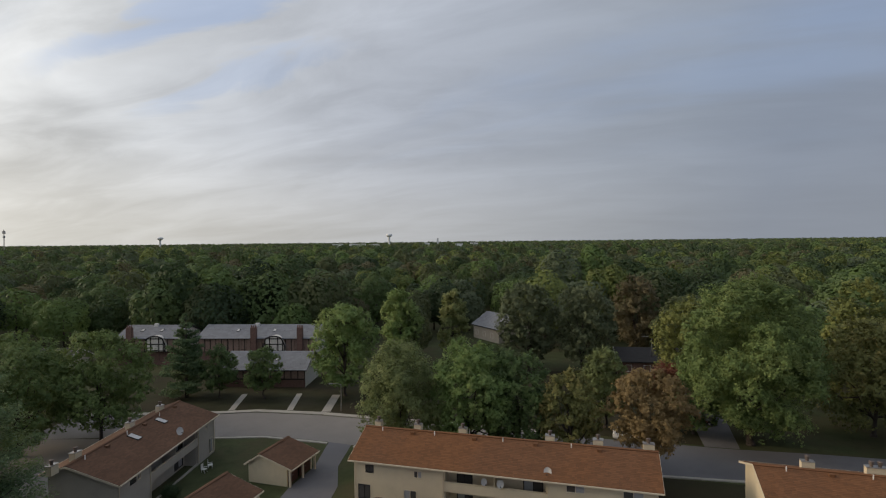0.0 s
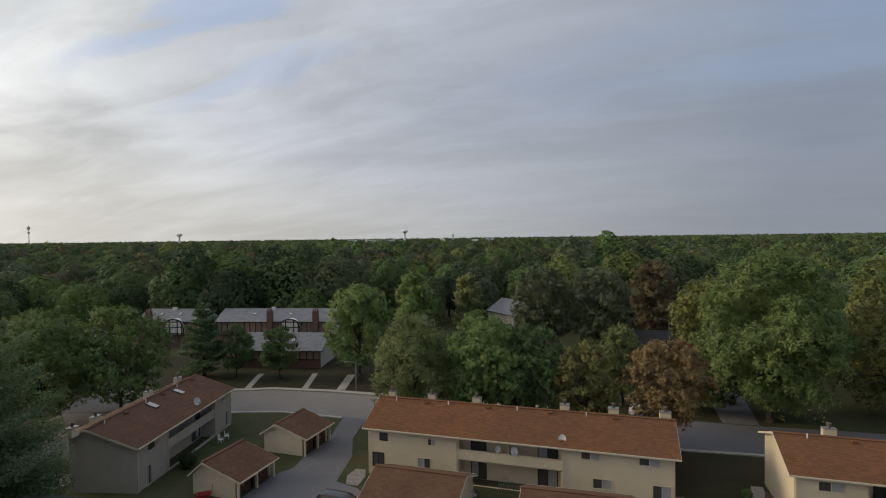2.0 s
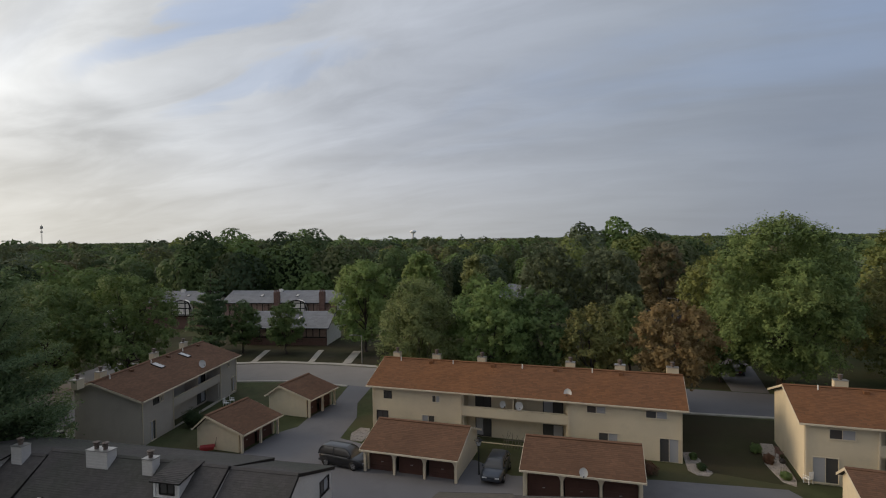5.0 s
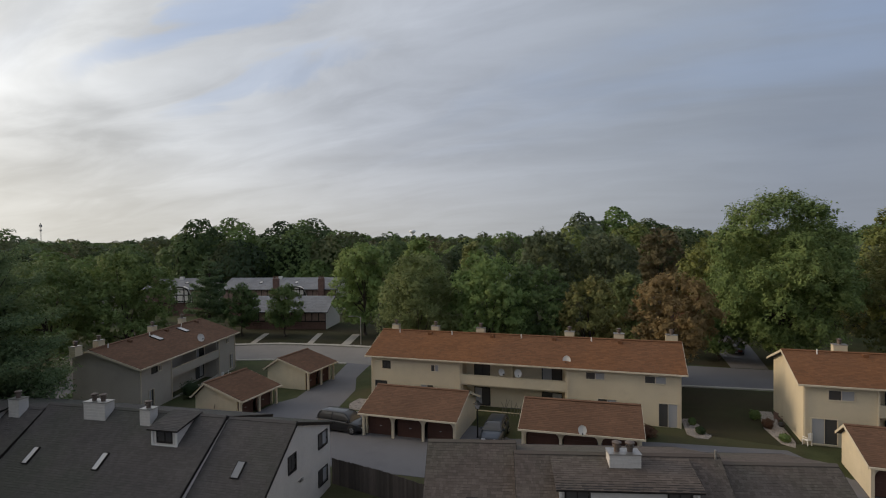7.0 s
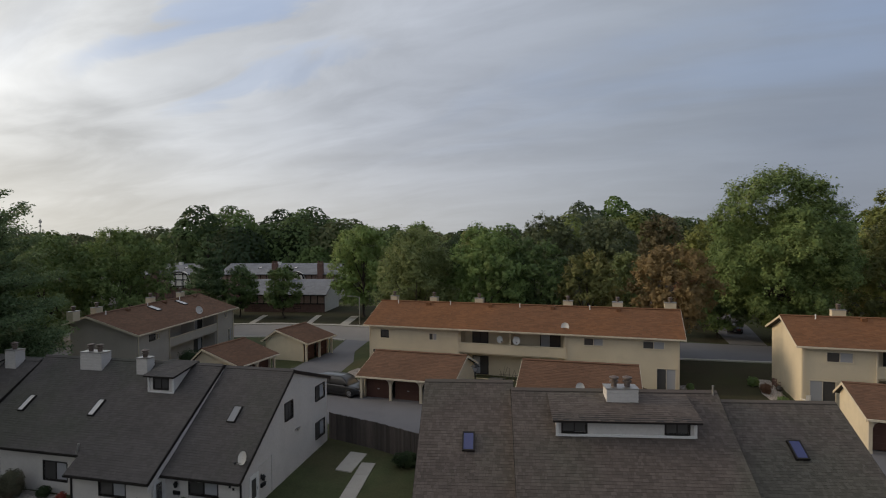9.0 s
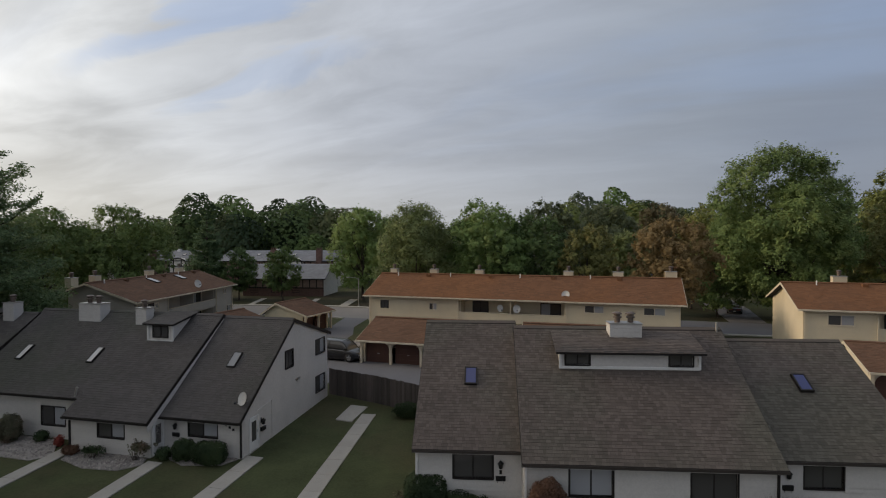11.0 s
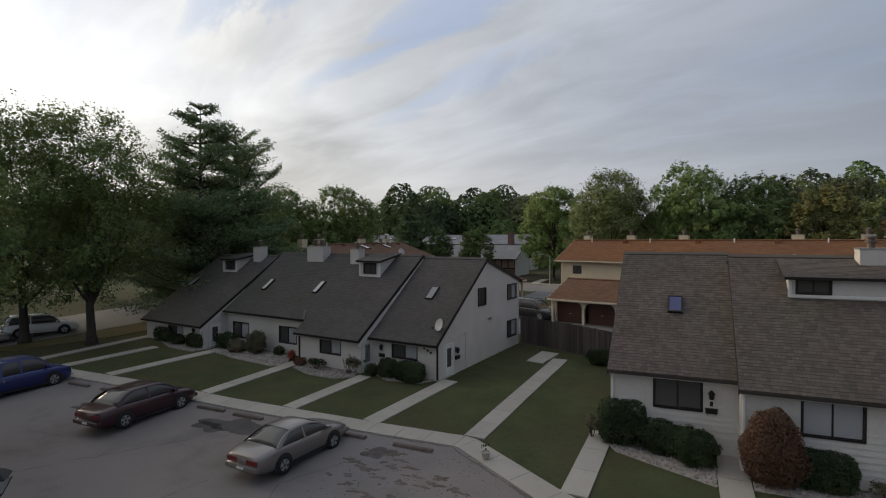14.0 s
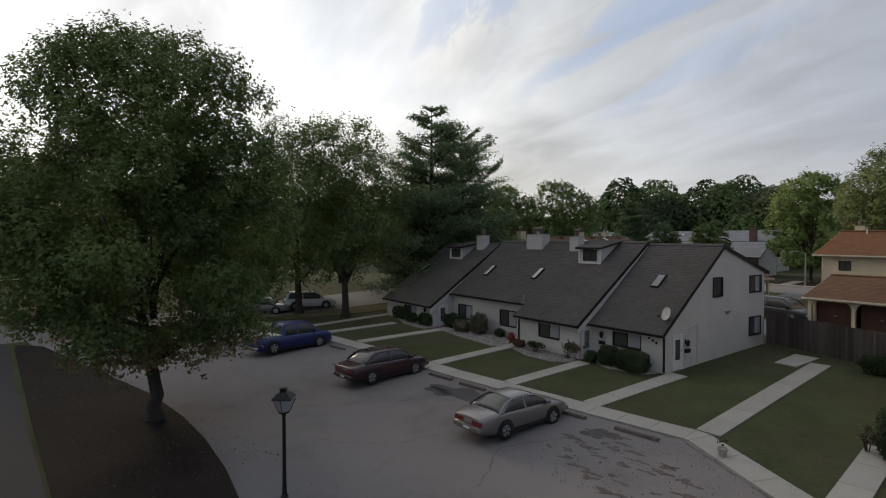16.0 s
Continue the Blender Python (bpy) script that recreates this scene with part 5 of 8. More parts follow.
def broad_blobs(h, w, bole, rng, count, egg=0.5, ragged=0.2, low_skirt=False):
    """Clumps over the crown of a broadleaf tree of height h and width w above the bole."""
    out = []
    ch = h - bole
    ph = rng.uniform(0, 6.28, 4)
    for i in range(count):
        z = 1 - 2 * (i + 0.5) / count
        a = i * 2.39996 + rng.uniform(-0.4, 0.4)
        rr = math.sqrt(1 - z * z)
        inner = i % 4 == 3
        reach = 1 - ragged * (0.5 + 0.28 * math.sin(2 * a + ph[0] + 2 * z) + 0.22 * math.sin(5 * a + ph[1]) * math.sin(4 * z + ph[2])) * rng.uniform(0.4, 1.5)
        q = rng.uniform(0.35, 0.7) if inner else reach
        taper = 1.0 - egg * 0.18 * max(z, 0) - (0.2 if z < -0.6 else 0)
        if low_skirt and z < 0:
            taper = 1.0 + 0.35 * z * z
        r = rng.uniform(0.6, 1.35) * 0.19 * (60 / count) ** 0.22
        far = 0.5 - r * 0.42
        p = (math.cos(a) * rr * q * w * far * taper, math.sin(a) * rr * q * w * far * taper, bole + ch * (0.5 + z * q * (0.5 - r * 0.36)))
        out.append((p, (r * w * 0.58, r * w * 0.58, r * min(ch, w) * 0.52)))
    return out


def limbs(h, w, bole, rng, r0, blobs, n=14, lean=0.0):
    """A tapered trunk that forks into limbs reaching the clumps."""
    geo = Geo()
    top = bole + (h - bole) * 0.55
    pts = [(0, 0, -0.3), (0.02, 0, 0.3), (rng.normal() * 0.05, rng.normal() * 0.05, bole * 0.6), (rng.normal() * 0.12, rng.normal() * 0.12, bole), (rng.normal() * 0.3 + lean, rng.normal() * 0.3, (bole + top) / 2), (lean * 2, 0, top)]
    geo.tube(pts, [r0 * 1.45, r0 * 1.08, r0 * 0.92, r0 * 0.8, r0 * 0.5, r0 * 0.16], 10)
    order = rng.permutation(len(blobs))[:n]
    for i in order:
        e = Vector(blobs[i][0])
        z = rng.uniform(max(bole * 0.85, h * 0.14), bole + (top - bole) * 0.65)
        s = Vector((0, 0, z))
        e = s + (e - s) * 0.9
        m = s.lerp(e, 0.5) + Vector((0, 0, -0.08 * (e - s).length))
        geo.tube([s, s.lerp(m, 0.6), m, e], [r0 * 0.42, r0 * 0.32, r0 * 0.24, r0 * 0.06], 6)
    return geo


def broad_tree(name, m, h, w, bole, leaves, size, mat, label, seed, clumps=60, r0=0.3, shell=0.5, up=0.6, trunk_mat=None, egg=0.5, category="tree", corners=3, ragged=0.22, sprig=0.0, dry=0.0, jitter=0.6, skin=True):
    rng = np.random.default_rng(seed)
    blobs = broad_blobs(h, w, bole, rng, clumps, egg, ragged, bole < 1.0)
    t = root(name, m, label, category)
    part("trunk", limbs(h, w, bole, rng, r0, blobs), trunk_mat or BARK, t, smooth=True)
    if corners == 3:
        leaves = int(leaves * 1.7)
        size *= 0.88
    p, d = crown_points(blobs, leaves * 2, rng, shell, sprig or size * 2.6, 14, 0.5, 0.5, skin)
    p, d = p[:leaves], d[:leaves]
    out = (p - np.array([0, 0, bole + (h - bole) * 0.42])) / np.array([w / 2, w / 2, (h - bole) / 2])
    nrm = d * 0.75 + out * 0.35 + np.array([0, 0, up]) + rng.normal(size=d.shape) * jitter * 0.5
    if dry:
        low = (p[:, 2] < bole + (h - bole) * 0.17) & (rng.uniform(size=len(p)) < 0.6)
        v, f = leaf_arrays(p[low], nrm[low], np.full(int(low.sum()), size), rng, corners=corners)
        part("dry_leaves", array_mesh("dry_leaves", v, f, LEAF_O), LEAF_O, t, "brown dying leaves on the lowest branches")
        p, nrm = p[~low], nrm[~low]
    v, f = leaf_arrays(p, nrm, np.full(len(p), size), rng, corners=corners)
    part("crown", array_mesh("crown", v, f, mat), mat, t)
    return t


def pine_tree(name, m, h, w, leaves, size, mat, label, seed, whorls=22, bare=0.12, ragged=0.35, r0=0.28, flat=0.35, bushy=0.75, lift=0.48):
    """A conifer with tiers of reaching boughs and gaps between them."""
    rng = np.random.default_rng(seed)
    t = root(name, m, label, "conifer")
    geo = Geo().tube([(0, 0, -0.3), (0, 0, h * 0.4), (0.1, 0, h * 0.75), (0.1, 0.05, h * 0.98)], [r0 * 1.2, r0 * 0.8, r0 * 0.4, 0.03], 9)
    pts, nrm = [], []
    boughs = []
    for i in range(whorls):
        q = bare + (1 - bare) * (i + rng.uniform(-0.3, 0.3)) / whorls
        reach = w / 2 * (1 - q) ** bushy * (1.1 if q > 0.3 else 0.85 + q * 0.8)
        for k in range(rng.integers(4, 7)):
            a = rng.uniform(0, 2 * math.pi)
            L = max(0.3, reach * rng.uniform(1 - ragged, 1 + ragged * 0.6))
            boughs.append((q * h, a, L))
    per = np.array([b[2] ** 1.3 for b in boughs])
    per = np.maximum(8, (per / per.sum() * leaves)).astype(int)
    for (z, a, L), n in zip(boughs, per):
        rise = rng.uniform(0.0, lift)
        geo.tube([(0, 0, z), (math.cos(a) * L * 0.5, math.sin(a) * L * 0.5, z + L * rise * 0.35), (math.cos(a) * L * 0.95, math.sin(a) * L * 0.95, z + L * rise)], [0.07, 0.05, 0.015], 5)
        s = rng.uniform(0.15, 1.0, n) ** 0.7
        side = rng.normal(size=n) * 0.20 * L * (0.4 + 0.6 * s)
        x = math.cos(a) * L * s - math.sin(a) * side
        y = math.sin(a) * L * s + math.cos(a) * side
        zz = z + L * rise * s ** 1.3 + rng.normal(size=n) * 0.11 * (0.6 + L * 0.25) + 0.05
        pts.append(np.stack([x, y, zz], 1))
        nrm.append(np.tile([math.cos(a) * 0.3, math.sin(a) * 0.3, 1.0], (n, 1)) + rng.normal(size=(n, 3)) * flat * 2)
    part("trunk", geo, BARK, t, smooth=True)
    p, d = np.concatenate(pts), np.concatenate(nrm)
    v, f = leaf_arrays(p, d, np.full(len(p), size), rng, aspect=0.3)
    part("crown", array_mesh("crown", v, f, mat), mat, t)
    return t


def at(x, y, turn=0, s=1.0, sz=None):
    return pose(x, y, g(y), 0, 0, turn) @ Matrix.Diagonal((s, s, sz or s, 1))


def woods():
    """Woodland that runs from behind the houses to the skyline."""
    rng = np.random.default_rng(5)
    temps = {}
    for kind, n, size in (("near", 2000, 0.62), ("side", 950, 0.85), ("mid", 260, 1.5), ("far", 40, 3.4)):
        temps[kind] = []
        for k in range(8):
            p, d = dome_points(n, rng, {"near": 34, "side": 26, "mid": 18, "far": 8}[kind], {"near": 0.115, "side": 0.13, "mid": 0.15, "far": 0.19}[kind])
            out = (p - np.array([0, 0, 0.45])) / np.array([0.4, 0.4, 0.45])
            temps[kind].append((p, d * 0.9 + out * 0.35 + np.array([0, 0, 0.25]), len(p), size))
    V, F, count = {}, {}, {}
    trunks = Geo()
    spots = []

    def clear(x, y):
        if -100 < x < -14 and y < 134:
            return True
        if 86 < y < 130 and -6 < x < 30:
            return True
        if y < 92 or (30 < x < 52 and y < 112):
            return not (-130 < x < -66 and x > -130 or 85 < x < 120 and y > 40)
        return 0 < x < 22 and 118 < y < 162 or 8 < x < 50 and y < 130

    def hump(x, y):
        a = math.exp(-((x + 55) / 31) ** 4 - ((y - 168) / 30) ** 4)
        b = math.exp(-((x - 50) / 34) ** 4 - ((y - 180) / 42) ** 4)
        return 5.0 * a + 6.0 * b

    for kind, y0, y1, gap in (("near", -30, 330, 12.0), ("mid", 330, 900, 16.0), ("far", 900, 4300, 36.0)):
        y = y0
        while y < y1:
            half = 0.9 * y + 40
            if y < 100:
                half = 150
            step = gap if kind == "near" else gap * (1 + (y - y0) / y0 * 0.35)
            x = -half
            while x < half:
                px, py = x + rng.uniform(-0.45, 0.45) * step, y + rng.uniform(-0.45, 0.45) * step
                x += step
                if clear(px, py):
                    continue
                roll = noise.noise(Vector((px / 45, py / 45, 0.3)))
                patch = noise.noise(Vector((px / 24, py / 24, 7.3)))
                if patch < -0.5 and kind == "near" and hump(px, py) < 1:
                    continue
                hgt = rng.uniform(10.5, 18.5) + 5.0 * roll + 4.0 * patch + hump(px, py)
                if kind == "mid":
                    hgt += 4.5 * noise.noise(Vector((px / 90, py / 90, 2.0))) + rng.uniform(-2.5, 2.5)
                if kind == "far":
                    hgt = rng.uniform(8, 15) + 3 * noise.noise(Vector((px / 300, py / 300, 4.0)))
                spots.append((kind, px, py, hgt))
            y += step * 0.9
    for kind, px, py, hgt in spots:
        rows = "side" if kind == "near" and (py < 90 or py > 165 or px > 110 or px < -110) and hump(px, py) < 1.5 else kind
        p, d, n, size = temps[rows][rng.integers(8)]
        a = rng.uniform(0, 2 * math.pi)
        R = np.array([[math.cos(a), -math.sin(a), 0], [math.sin(a), math.cos(a), 0], [0, 0, 1]])
        wide = min(hgt, 17) * rng.uniform(0.86, 1.22) * (1.25 if hump(px, py) > 2 else 1.0) * (1.5 if kind == "far" else 1.0)
        q = (p @ R.T) * np.array([wide, wide, hgt]) + np.array([px, py, g(py)])
        e = d @ R.T + rng.normal(size=d.shape) * 0.3
        v, f = leaf_arrays(q, e, np.full(n, size * max(1.0, hgt / 14.5) ** 0.9), rng, 0.7, 3)
        share = np.array([w for _, _, w in WOOD_HUES])
        drift = noise.noise(Vector((px / 60, py / 60, 3.1)))
        share = share * np.where(np.arange(len(share)) % 2 == 0, 1 + 0.9 * drift, 1 - 0.9 * drift)
        hue = int(rng.choice(len(share), p=share / share.sum()))
        b = ("near" if kind == "near" else "far", hue)
        V.setdefault(b, []).append(v)
        F.setdefault(b, []).append(f + count.get(b, 0))
        count[b] = count.get(b, 0) + len(v)
        if kind == "near" and py < 190:
            trunks.tube([(px, py, g(py) - 0.3), (px, py, g(py) + hgt * 0.55)], [0.32, 0.12], 6, False)
    near = root("woodland", Matrix(), "mixed green woodland behind the houses, turning yellow in places", "woodland", kind="stuff")
    far = root("woodland", Matrix(), "far woodland running flat to the skyline", "woodland", kind="stuff")
    for (b, hue), vs in V.items():
        part("crowns", array_mesh("crowns", np.concatenate(vs), np.concatenate(F[(b, hue)]), WOOD_KINDS[hue]), WOOD_KINDS[hue], near if b == "near" else far, kind="stuff")
    part("trunks", trunks, BARK, near, kind="stuff")


woods()

# the row along the street
broad_tree("maple_tree", at(-17.6, 96, 10), 17.2, 12.2, 0.4, 21562, 0.30, LEAF_B, "tall green maple on the lawn across the street", 21, clumps=75, r0=0.3, egg=0.8)
broad_tree("maple_tree", at(-5.6, 67.2, 40), 14.6, 11.0, 0.4, 25000, 0.23, LEAF_OL, "olive-green maple with a spiky top beside the street", 22, clumps=80, r0=0.28, egg=0.3, sprig=1.0)
broad_tree("maple_tree", at(2.6, 67.0, 80), 15.3, 11.6, 0.4, 26000, 0.25, LEAF_B, "dense bright green maple beside the street", 23, clumps=80, r0=0.3, egg=0.8)
broad_tree("maple_tree", at(8.6, 67.6, 80), 13.6, 10.0, 0.4, 14374, 0.27, LEAF_D, "dark green maple in the shade behind the street trees", 27, clumps=60, r0=0.28)
broad_tree("maple_tree", at(14.1, 63.6, 0), 12.4, 7.8, 0.4, 16000, 0.23, LEAF_YG, "maple turning yellow and brown beside the street", 24, clumps=60, r0=0.28, egg=0.7)
broad_tree("maple_tree", at(22.5, 78.5, 0), 12.0, 6.6, 0.4, 11000, 0.27, LEAF_OL, "olive-green tree behind the street maples", 28, clumps=50, r0=0.24)
broad_tree("maple_tree", at(22.2, 61.0, 0), 12.6, 10.6, 2.4, 19000, 0.23, LEAF_O, "rust-orange maple beside the street", 25, clumps=60, r0=0.27, egg=0.7)
broad_tree("maple_tree", at(33.6, 84.0, 0), 8.4, 5.0, 0.8, 6000, 0.26, LEAF_RD, "small dull red maple beside the side drive", 29, clumps=30, r0=0.16)
broad_tree("maple_tree", at(39.2, 71.5, 0), 22.2, 19.4, 0.4, 62000, 0.28, LEAF_G, "very large green maple that towers over its neighbours", 26, clumps=130, r0=0.5, egg=0.5, ragged=0.3, sprig=1.0)
broad_tree("maple_tree", at(57.0, 74.0, 30), 16.2, 17.0, 0.4, 22000, 0.32, LEAF_YG, "broad maple turning yellow beyond the great maple", 30, clumps=80, r0=0.35)
broad_tree("maple_tree", at(68.0, 66.0, 30), 16.6, 16.5, 0.4, 15000, 0.35, LEAF_G, "green maple farther along the street", 31, clumps=60, r0=0.33)
broad_tree("maple_tree", at(33.6, 75.5, 0), 8.0, 7.5, 0.3, 9000, 0.26, LEAF_D, "dark green undergrowth tree beside the side drive", 52, clumps=40, r0=0.16)
broad_tree("maple_tree", at(-9.2, 116, 0), 18.0, 9.0, 0.6, 11000, 0.38, LEAF_B, "bright green tree behind the street maples", 53, clumps=60, r0=0.3)
broad_tree("maple_tree", at(1.8, 121, 0), 17.2, 7.0, 0.6, 8000, 0.40, LEAF_OL, "slim olive tree beside the grey house", 54, clumps=45, r0=0.26)
broad_tree("maple_tree", at(16.8, 112, 0), 19.2, 13.0, 0.6, 13000, 0.40, LEAF_GG, "tall grey-green tree beyond the street", 55, clumps=80, r0=0.36)
broad_tree("maple_tree", at(27.8, 111, 0), 18.2, 13.5, 0.6, 13000, 0.40, LEAF_GG, "tall dusky grey-green tree beyond the street", 56, clumps=80, r0=0.36)
broad_tree("maple_tree", at(43.1, 124, 0), 19.2, 11.0, 0.6, 10000, 0.42, LEAF_BR, "tall tree turning dull brown beyond the street", 57, clumps=70, r0=0.34)
broad_tree("maple_tree", at(40.2, 92, 0), 17.4, 12.5, 0.4, 15000, 0.34, LEAF_Y, "yellow-green maple behind the great maple", 58, clumps=75, r0=0.33)
broad_tree("maple_tree", at(7.5, 92, 0), 9.5, 9.0, 0.4, 8000, 0.34, LEAF_D, "low dark green tree across the street", 59, clumps=45, r0=0.2)
broad_tree("maple_tree", at(61.5, 82, 0), 21.0, 11.0, 0.4, 13000, 0.36, LEAF_Y, "tall yellow-green tree at the wood's edge", 60, clumps=70, r0=0.34)
# behind the end-on block and the side street
broad_tree("maple_tree", at(-46.8, 75.0, 0), 15.8, 14.2, 0.4, 20125, 0.29, LEAF_G, "green maple turning yellow at its top beside the street corner", 32, clumps=70, r0=0.3)
broad_tree("maple_tree", at(-54.0, 70.0, 0), 14.6, 14.8, 0.4, 20125, 0.29, LEAF_D, "dark green maple beside the side street", 33, clumps=70, r0=0.3)
broad_tree("maple_tree", at(-60.0, 62.0, 0), 14.0, 15.3, 0.4, 17250, 0.32, LEAF_D, "dark green tree beside the side street", 34, clumps=60, r0=0.3)
broad_tree("maple_tree", at(-66.0, 84.0, 0), 13.5, 15.3, 0.4, 14374, 0.35, LEAF_G, "green tree behind the side street", 35, clumps=60, r0=0.3)
pine_tree("spruce_tree", at(-45.2, 96.0), 14.9, 8.8, 14000, 0.5, LEAF_P, "tall dark spruce in front of the half-timbered houses", 36, whorls=20, bare=0.08, ragged=0.3)
broad_tree("small_tree", at(-39.3, 95.5, 0), 9.4, 6.4, 0.7, 8625, 0.27, LEAF_D, "small dark purple-green tree in front of the half-timbered houses", 37, clumps=35, r0=0.14, egg=1.2)
broad_tree("small_tree", at(-31.2, 94.5, 0), 9.0, 6.6, 0.7, 9200, 0.27, LEAF_D, "small dark green tree in front of the half-timbered houses", 38, clumps=35, r0=0.14)
# by the car park
broad_tree("maple_tree", at(-58.0, 1.5, 0), 14.0, 14.0, 0.3, 7000, 0.45, LEAF_D, "dark green tree across the side street", 61, clumps=70, r0=0.3)
broad_tree("maple_tree", at(-72.0, 16.0, 0), 14.0, 15.0, 0.3, 7000, 0.45, LEAF_D, "dark green tree across the side street", 62, clumps=70, r0=0.3)
pine_tree("pine_tree", at(-37.6, 38.6, 20), 18.8, 15.0, 52000, 0.30, LEAF_P, "tall ragged pine beyond the white townhouse row", 41, whorls=30, bare=0.08, ragged=0.45, r0=0.3, bushy=0.6)
pine_tree("pine_tree", at(-37.6, 43.0, 120), 16.6, 11.0, 44000, 0.30, LEAF_P, "pine with long reaching boughs beyond the white townhouse row", 42, whorls=24, bare=0.08, ragged=0.6, r0=0.3, bushy=0.4, lift=0.8)
pine_tree("pine_tree", at(-45.0, 44.0, 60), 14.5, 12.5, 24000, 0.36, LEAF_P, "dark pine beside the side street", 43, whorls=20, bare=0.05, ragged=0.5, r0=0.26)
broad_tree("maple_tree", at(-42.6, 27.3, 0), 18.3, 14.6, 0.98, 34000, 0.18, LEAF_M, "dark green maple with thin gaps beside the car park", 44, clumps=95, r0=0.36, shell=0.65, egg=0.7, ragged=0.3, sprig=0.9, jitter=0.9, skin=False)
broad_tree("maple_tree", at(-37.4, 28.6, 60), 17.0, 11.0, 1.1, 18000, 0.18, LEAF_M, "dark green maple standing close beside another by the car park", 50, clumps=60, r0=0.36, shell=0.65, egg=0.7, ragged=0.3, sprig=0.9, jitter=0.9, skin=False)
broad_tree("maple_tree", at(-51.5, 20.5, 0), 12.5, 10.0, 2.6, 12000, 0.3, LEAF_D, "dark green tree across the side street", 45, clumps=70, r0=0.25)
broad_tree("maple_tree", at(-23.05, 9.55, 130), 15.6, 11.6, 0.95, 104000, 0.135, LEAF_M, "large dark green maple on the bare tree lawn", 146, clumps=120, r0=0.30, shell=0.75, egg=0.6, ragged=0.2, sprig=0.62, dry=0.05, jitter=0.9, skin=False)
broad_tree("maple_tree", at(-62.0, 12.0, 0), 15.0, 14.0, 2.0, 8000, 0.45, LEAF_D, "dark green tree across the side street", 47, clumps=70, r0=0.3)
broad_tree("maple_tree", at(-64.0, 30.0, 0), 14.0, 14.0, 1.6, 8000, 0.45, LEAF_D, "dark green tree across the side street", 48, clumps=70, r0=0.3)
broad_tree("maple_tree", at(-62.0, 45.0, 0), 14.0, 13.0, 1.6, 7000, 0.45, LEAF_D, "dark green tree across the side street", 49, clumps=70, r0=0.3)

# ---- walks, beds and fences round the white rows ----
walkway("sidewalk", [(-36.4, 23.65), (-31.5, 23.2), (-25, 22.9), (-19.1, 22.33), (-11, 21.95), (-7.2, 21.86), (-6.82, 21.76), (-3.15, 19.03), (-1.6, 18.05), (3.0, 15.9), (14, 13.2)], 0.98, "pale concrete sidewalk along the car park")
walkway("garden_path", [(-6.78, 22.38), (-5.6, 34.4)], 0.85, "long concrete path between two white townhouse rows")
walkway("garden_path", [(-11.38, 22.46), (-10.2, 28.6)], 0.85, "concrete path to a townhouse door")
walkway("garden_path", [(-15.75, 22.7), (-14.85, 27.9)], 0.8, "concrete path to a townhouse door")
walkway("garden_path", [(-21.1, 23.05), (-20.1, 29.2)], 0.82, "concrete path to a townhouse door")
walkway("garden_path", [(-28.9, 23.65), (-27.0, 30.2)], 0.85, "concrete path to a townhouse door")
walkway("garden_path", [(-33.4, 23.95), (-31.9, 29.3)], 0.8, "concrete path to the far townhouse")
walkway("garden_path", [(-36.6, 24.25), (-35.5, 31.0), (-34.6, 36.5)], 0.75, "narrow concrete path across the lawn")
walkway("garden_path", [(-42.4, 22.8), (-37.0, 23.8)], 0.9, "concrete path beside the car park")
walkway("garden_path", [(-2.55, 19.35), (-2.22, 24.5)], 0.85, "concrete path to the end unit")
walkway("garden_path", [(1.95, 16.95), (2.05, 22.0), (2.2, 24.0)], 0.95, "concrete path to the middle unit")
sheet("patio", [(-7.4, 33.5), (-6.4, 33.2), (-5.9, 35.6), (-7.0, 35.9)], 0.05, CONCRETE, "small concrete patio slab beside the fence", "patio")
sheet("dry_grass", [(-43.1, 24.7), (-40.6, 25.4), (-37.8, 31.0), (-36.2, 38.0), (-38.0, 43.0), (-40.4, 44.0), (-40.5, 35.2), (-42.0, 27.9)], 0.035, GOLD_GRASS, "dry yellow grass strip beside the side street", "grass")


def ragged_patch(cx, cy, rx, ry, seed, points=40, rough=0.45):
    """An uneven outline round a centre."""
    rnd = random.Random(seed)
    k = [rnd.uniform(0, 6.28) for _ in range(5)]
    out = []
    for i in range(points):
        a = 2 * math.pi * i / points
        r = 1 + rough * sum(math.sin(a * (n + 2) + k[n]) / (n + 2) for n in range(5)) + rnd.uniform(-0.07, 0.07)
        out.append((cx + math.cos(a) * rx * r, cy + math.sin(a) * ry * r))
    return out


rnd_soil = random.Random(14)
for i in range(70):
    x = rnd_soil.uniform(-10.4, -3.6)
    y = 20.9 - (x + 9.6) * 0.58 - rnd_soil.uniform(0.1, 1.0) ** 1.5 * 3.4
    k = rnd_soil.uniform(0.4, 1.0)
    sheet("bare_soil", ragged_patch(x, y, 0.26 * k, 0.12 * k, 40 + i, 18, 0.9), 0.0235 + 0.0015 * (i % 5), GRAVEL_SOIL, "crumbled dark soil on the car park corner", "soil", depth=0.05, step=1.0)
for i, (x, y, rx, ry) in enumerate(((-16.4, 20.2, 1.5, 0.75), (-17.6, 19.8, 0.8, 0.4), (-9.6, 20.0, 0.6, 0.4), (-24.6, 19.6, 1.0, 0.4), (-34.4, 20.8, 0.9, 0.4))):
    sheet("oil_stain", ragged_patch(x, y, rx, ry, 60 + i), 0.0235, OIL, "dark oil stain on the asphalt", "stain", depth=0.03, step=1.0)


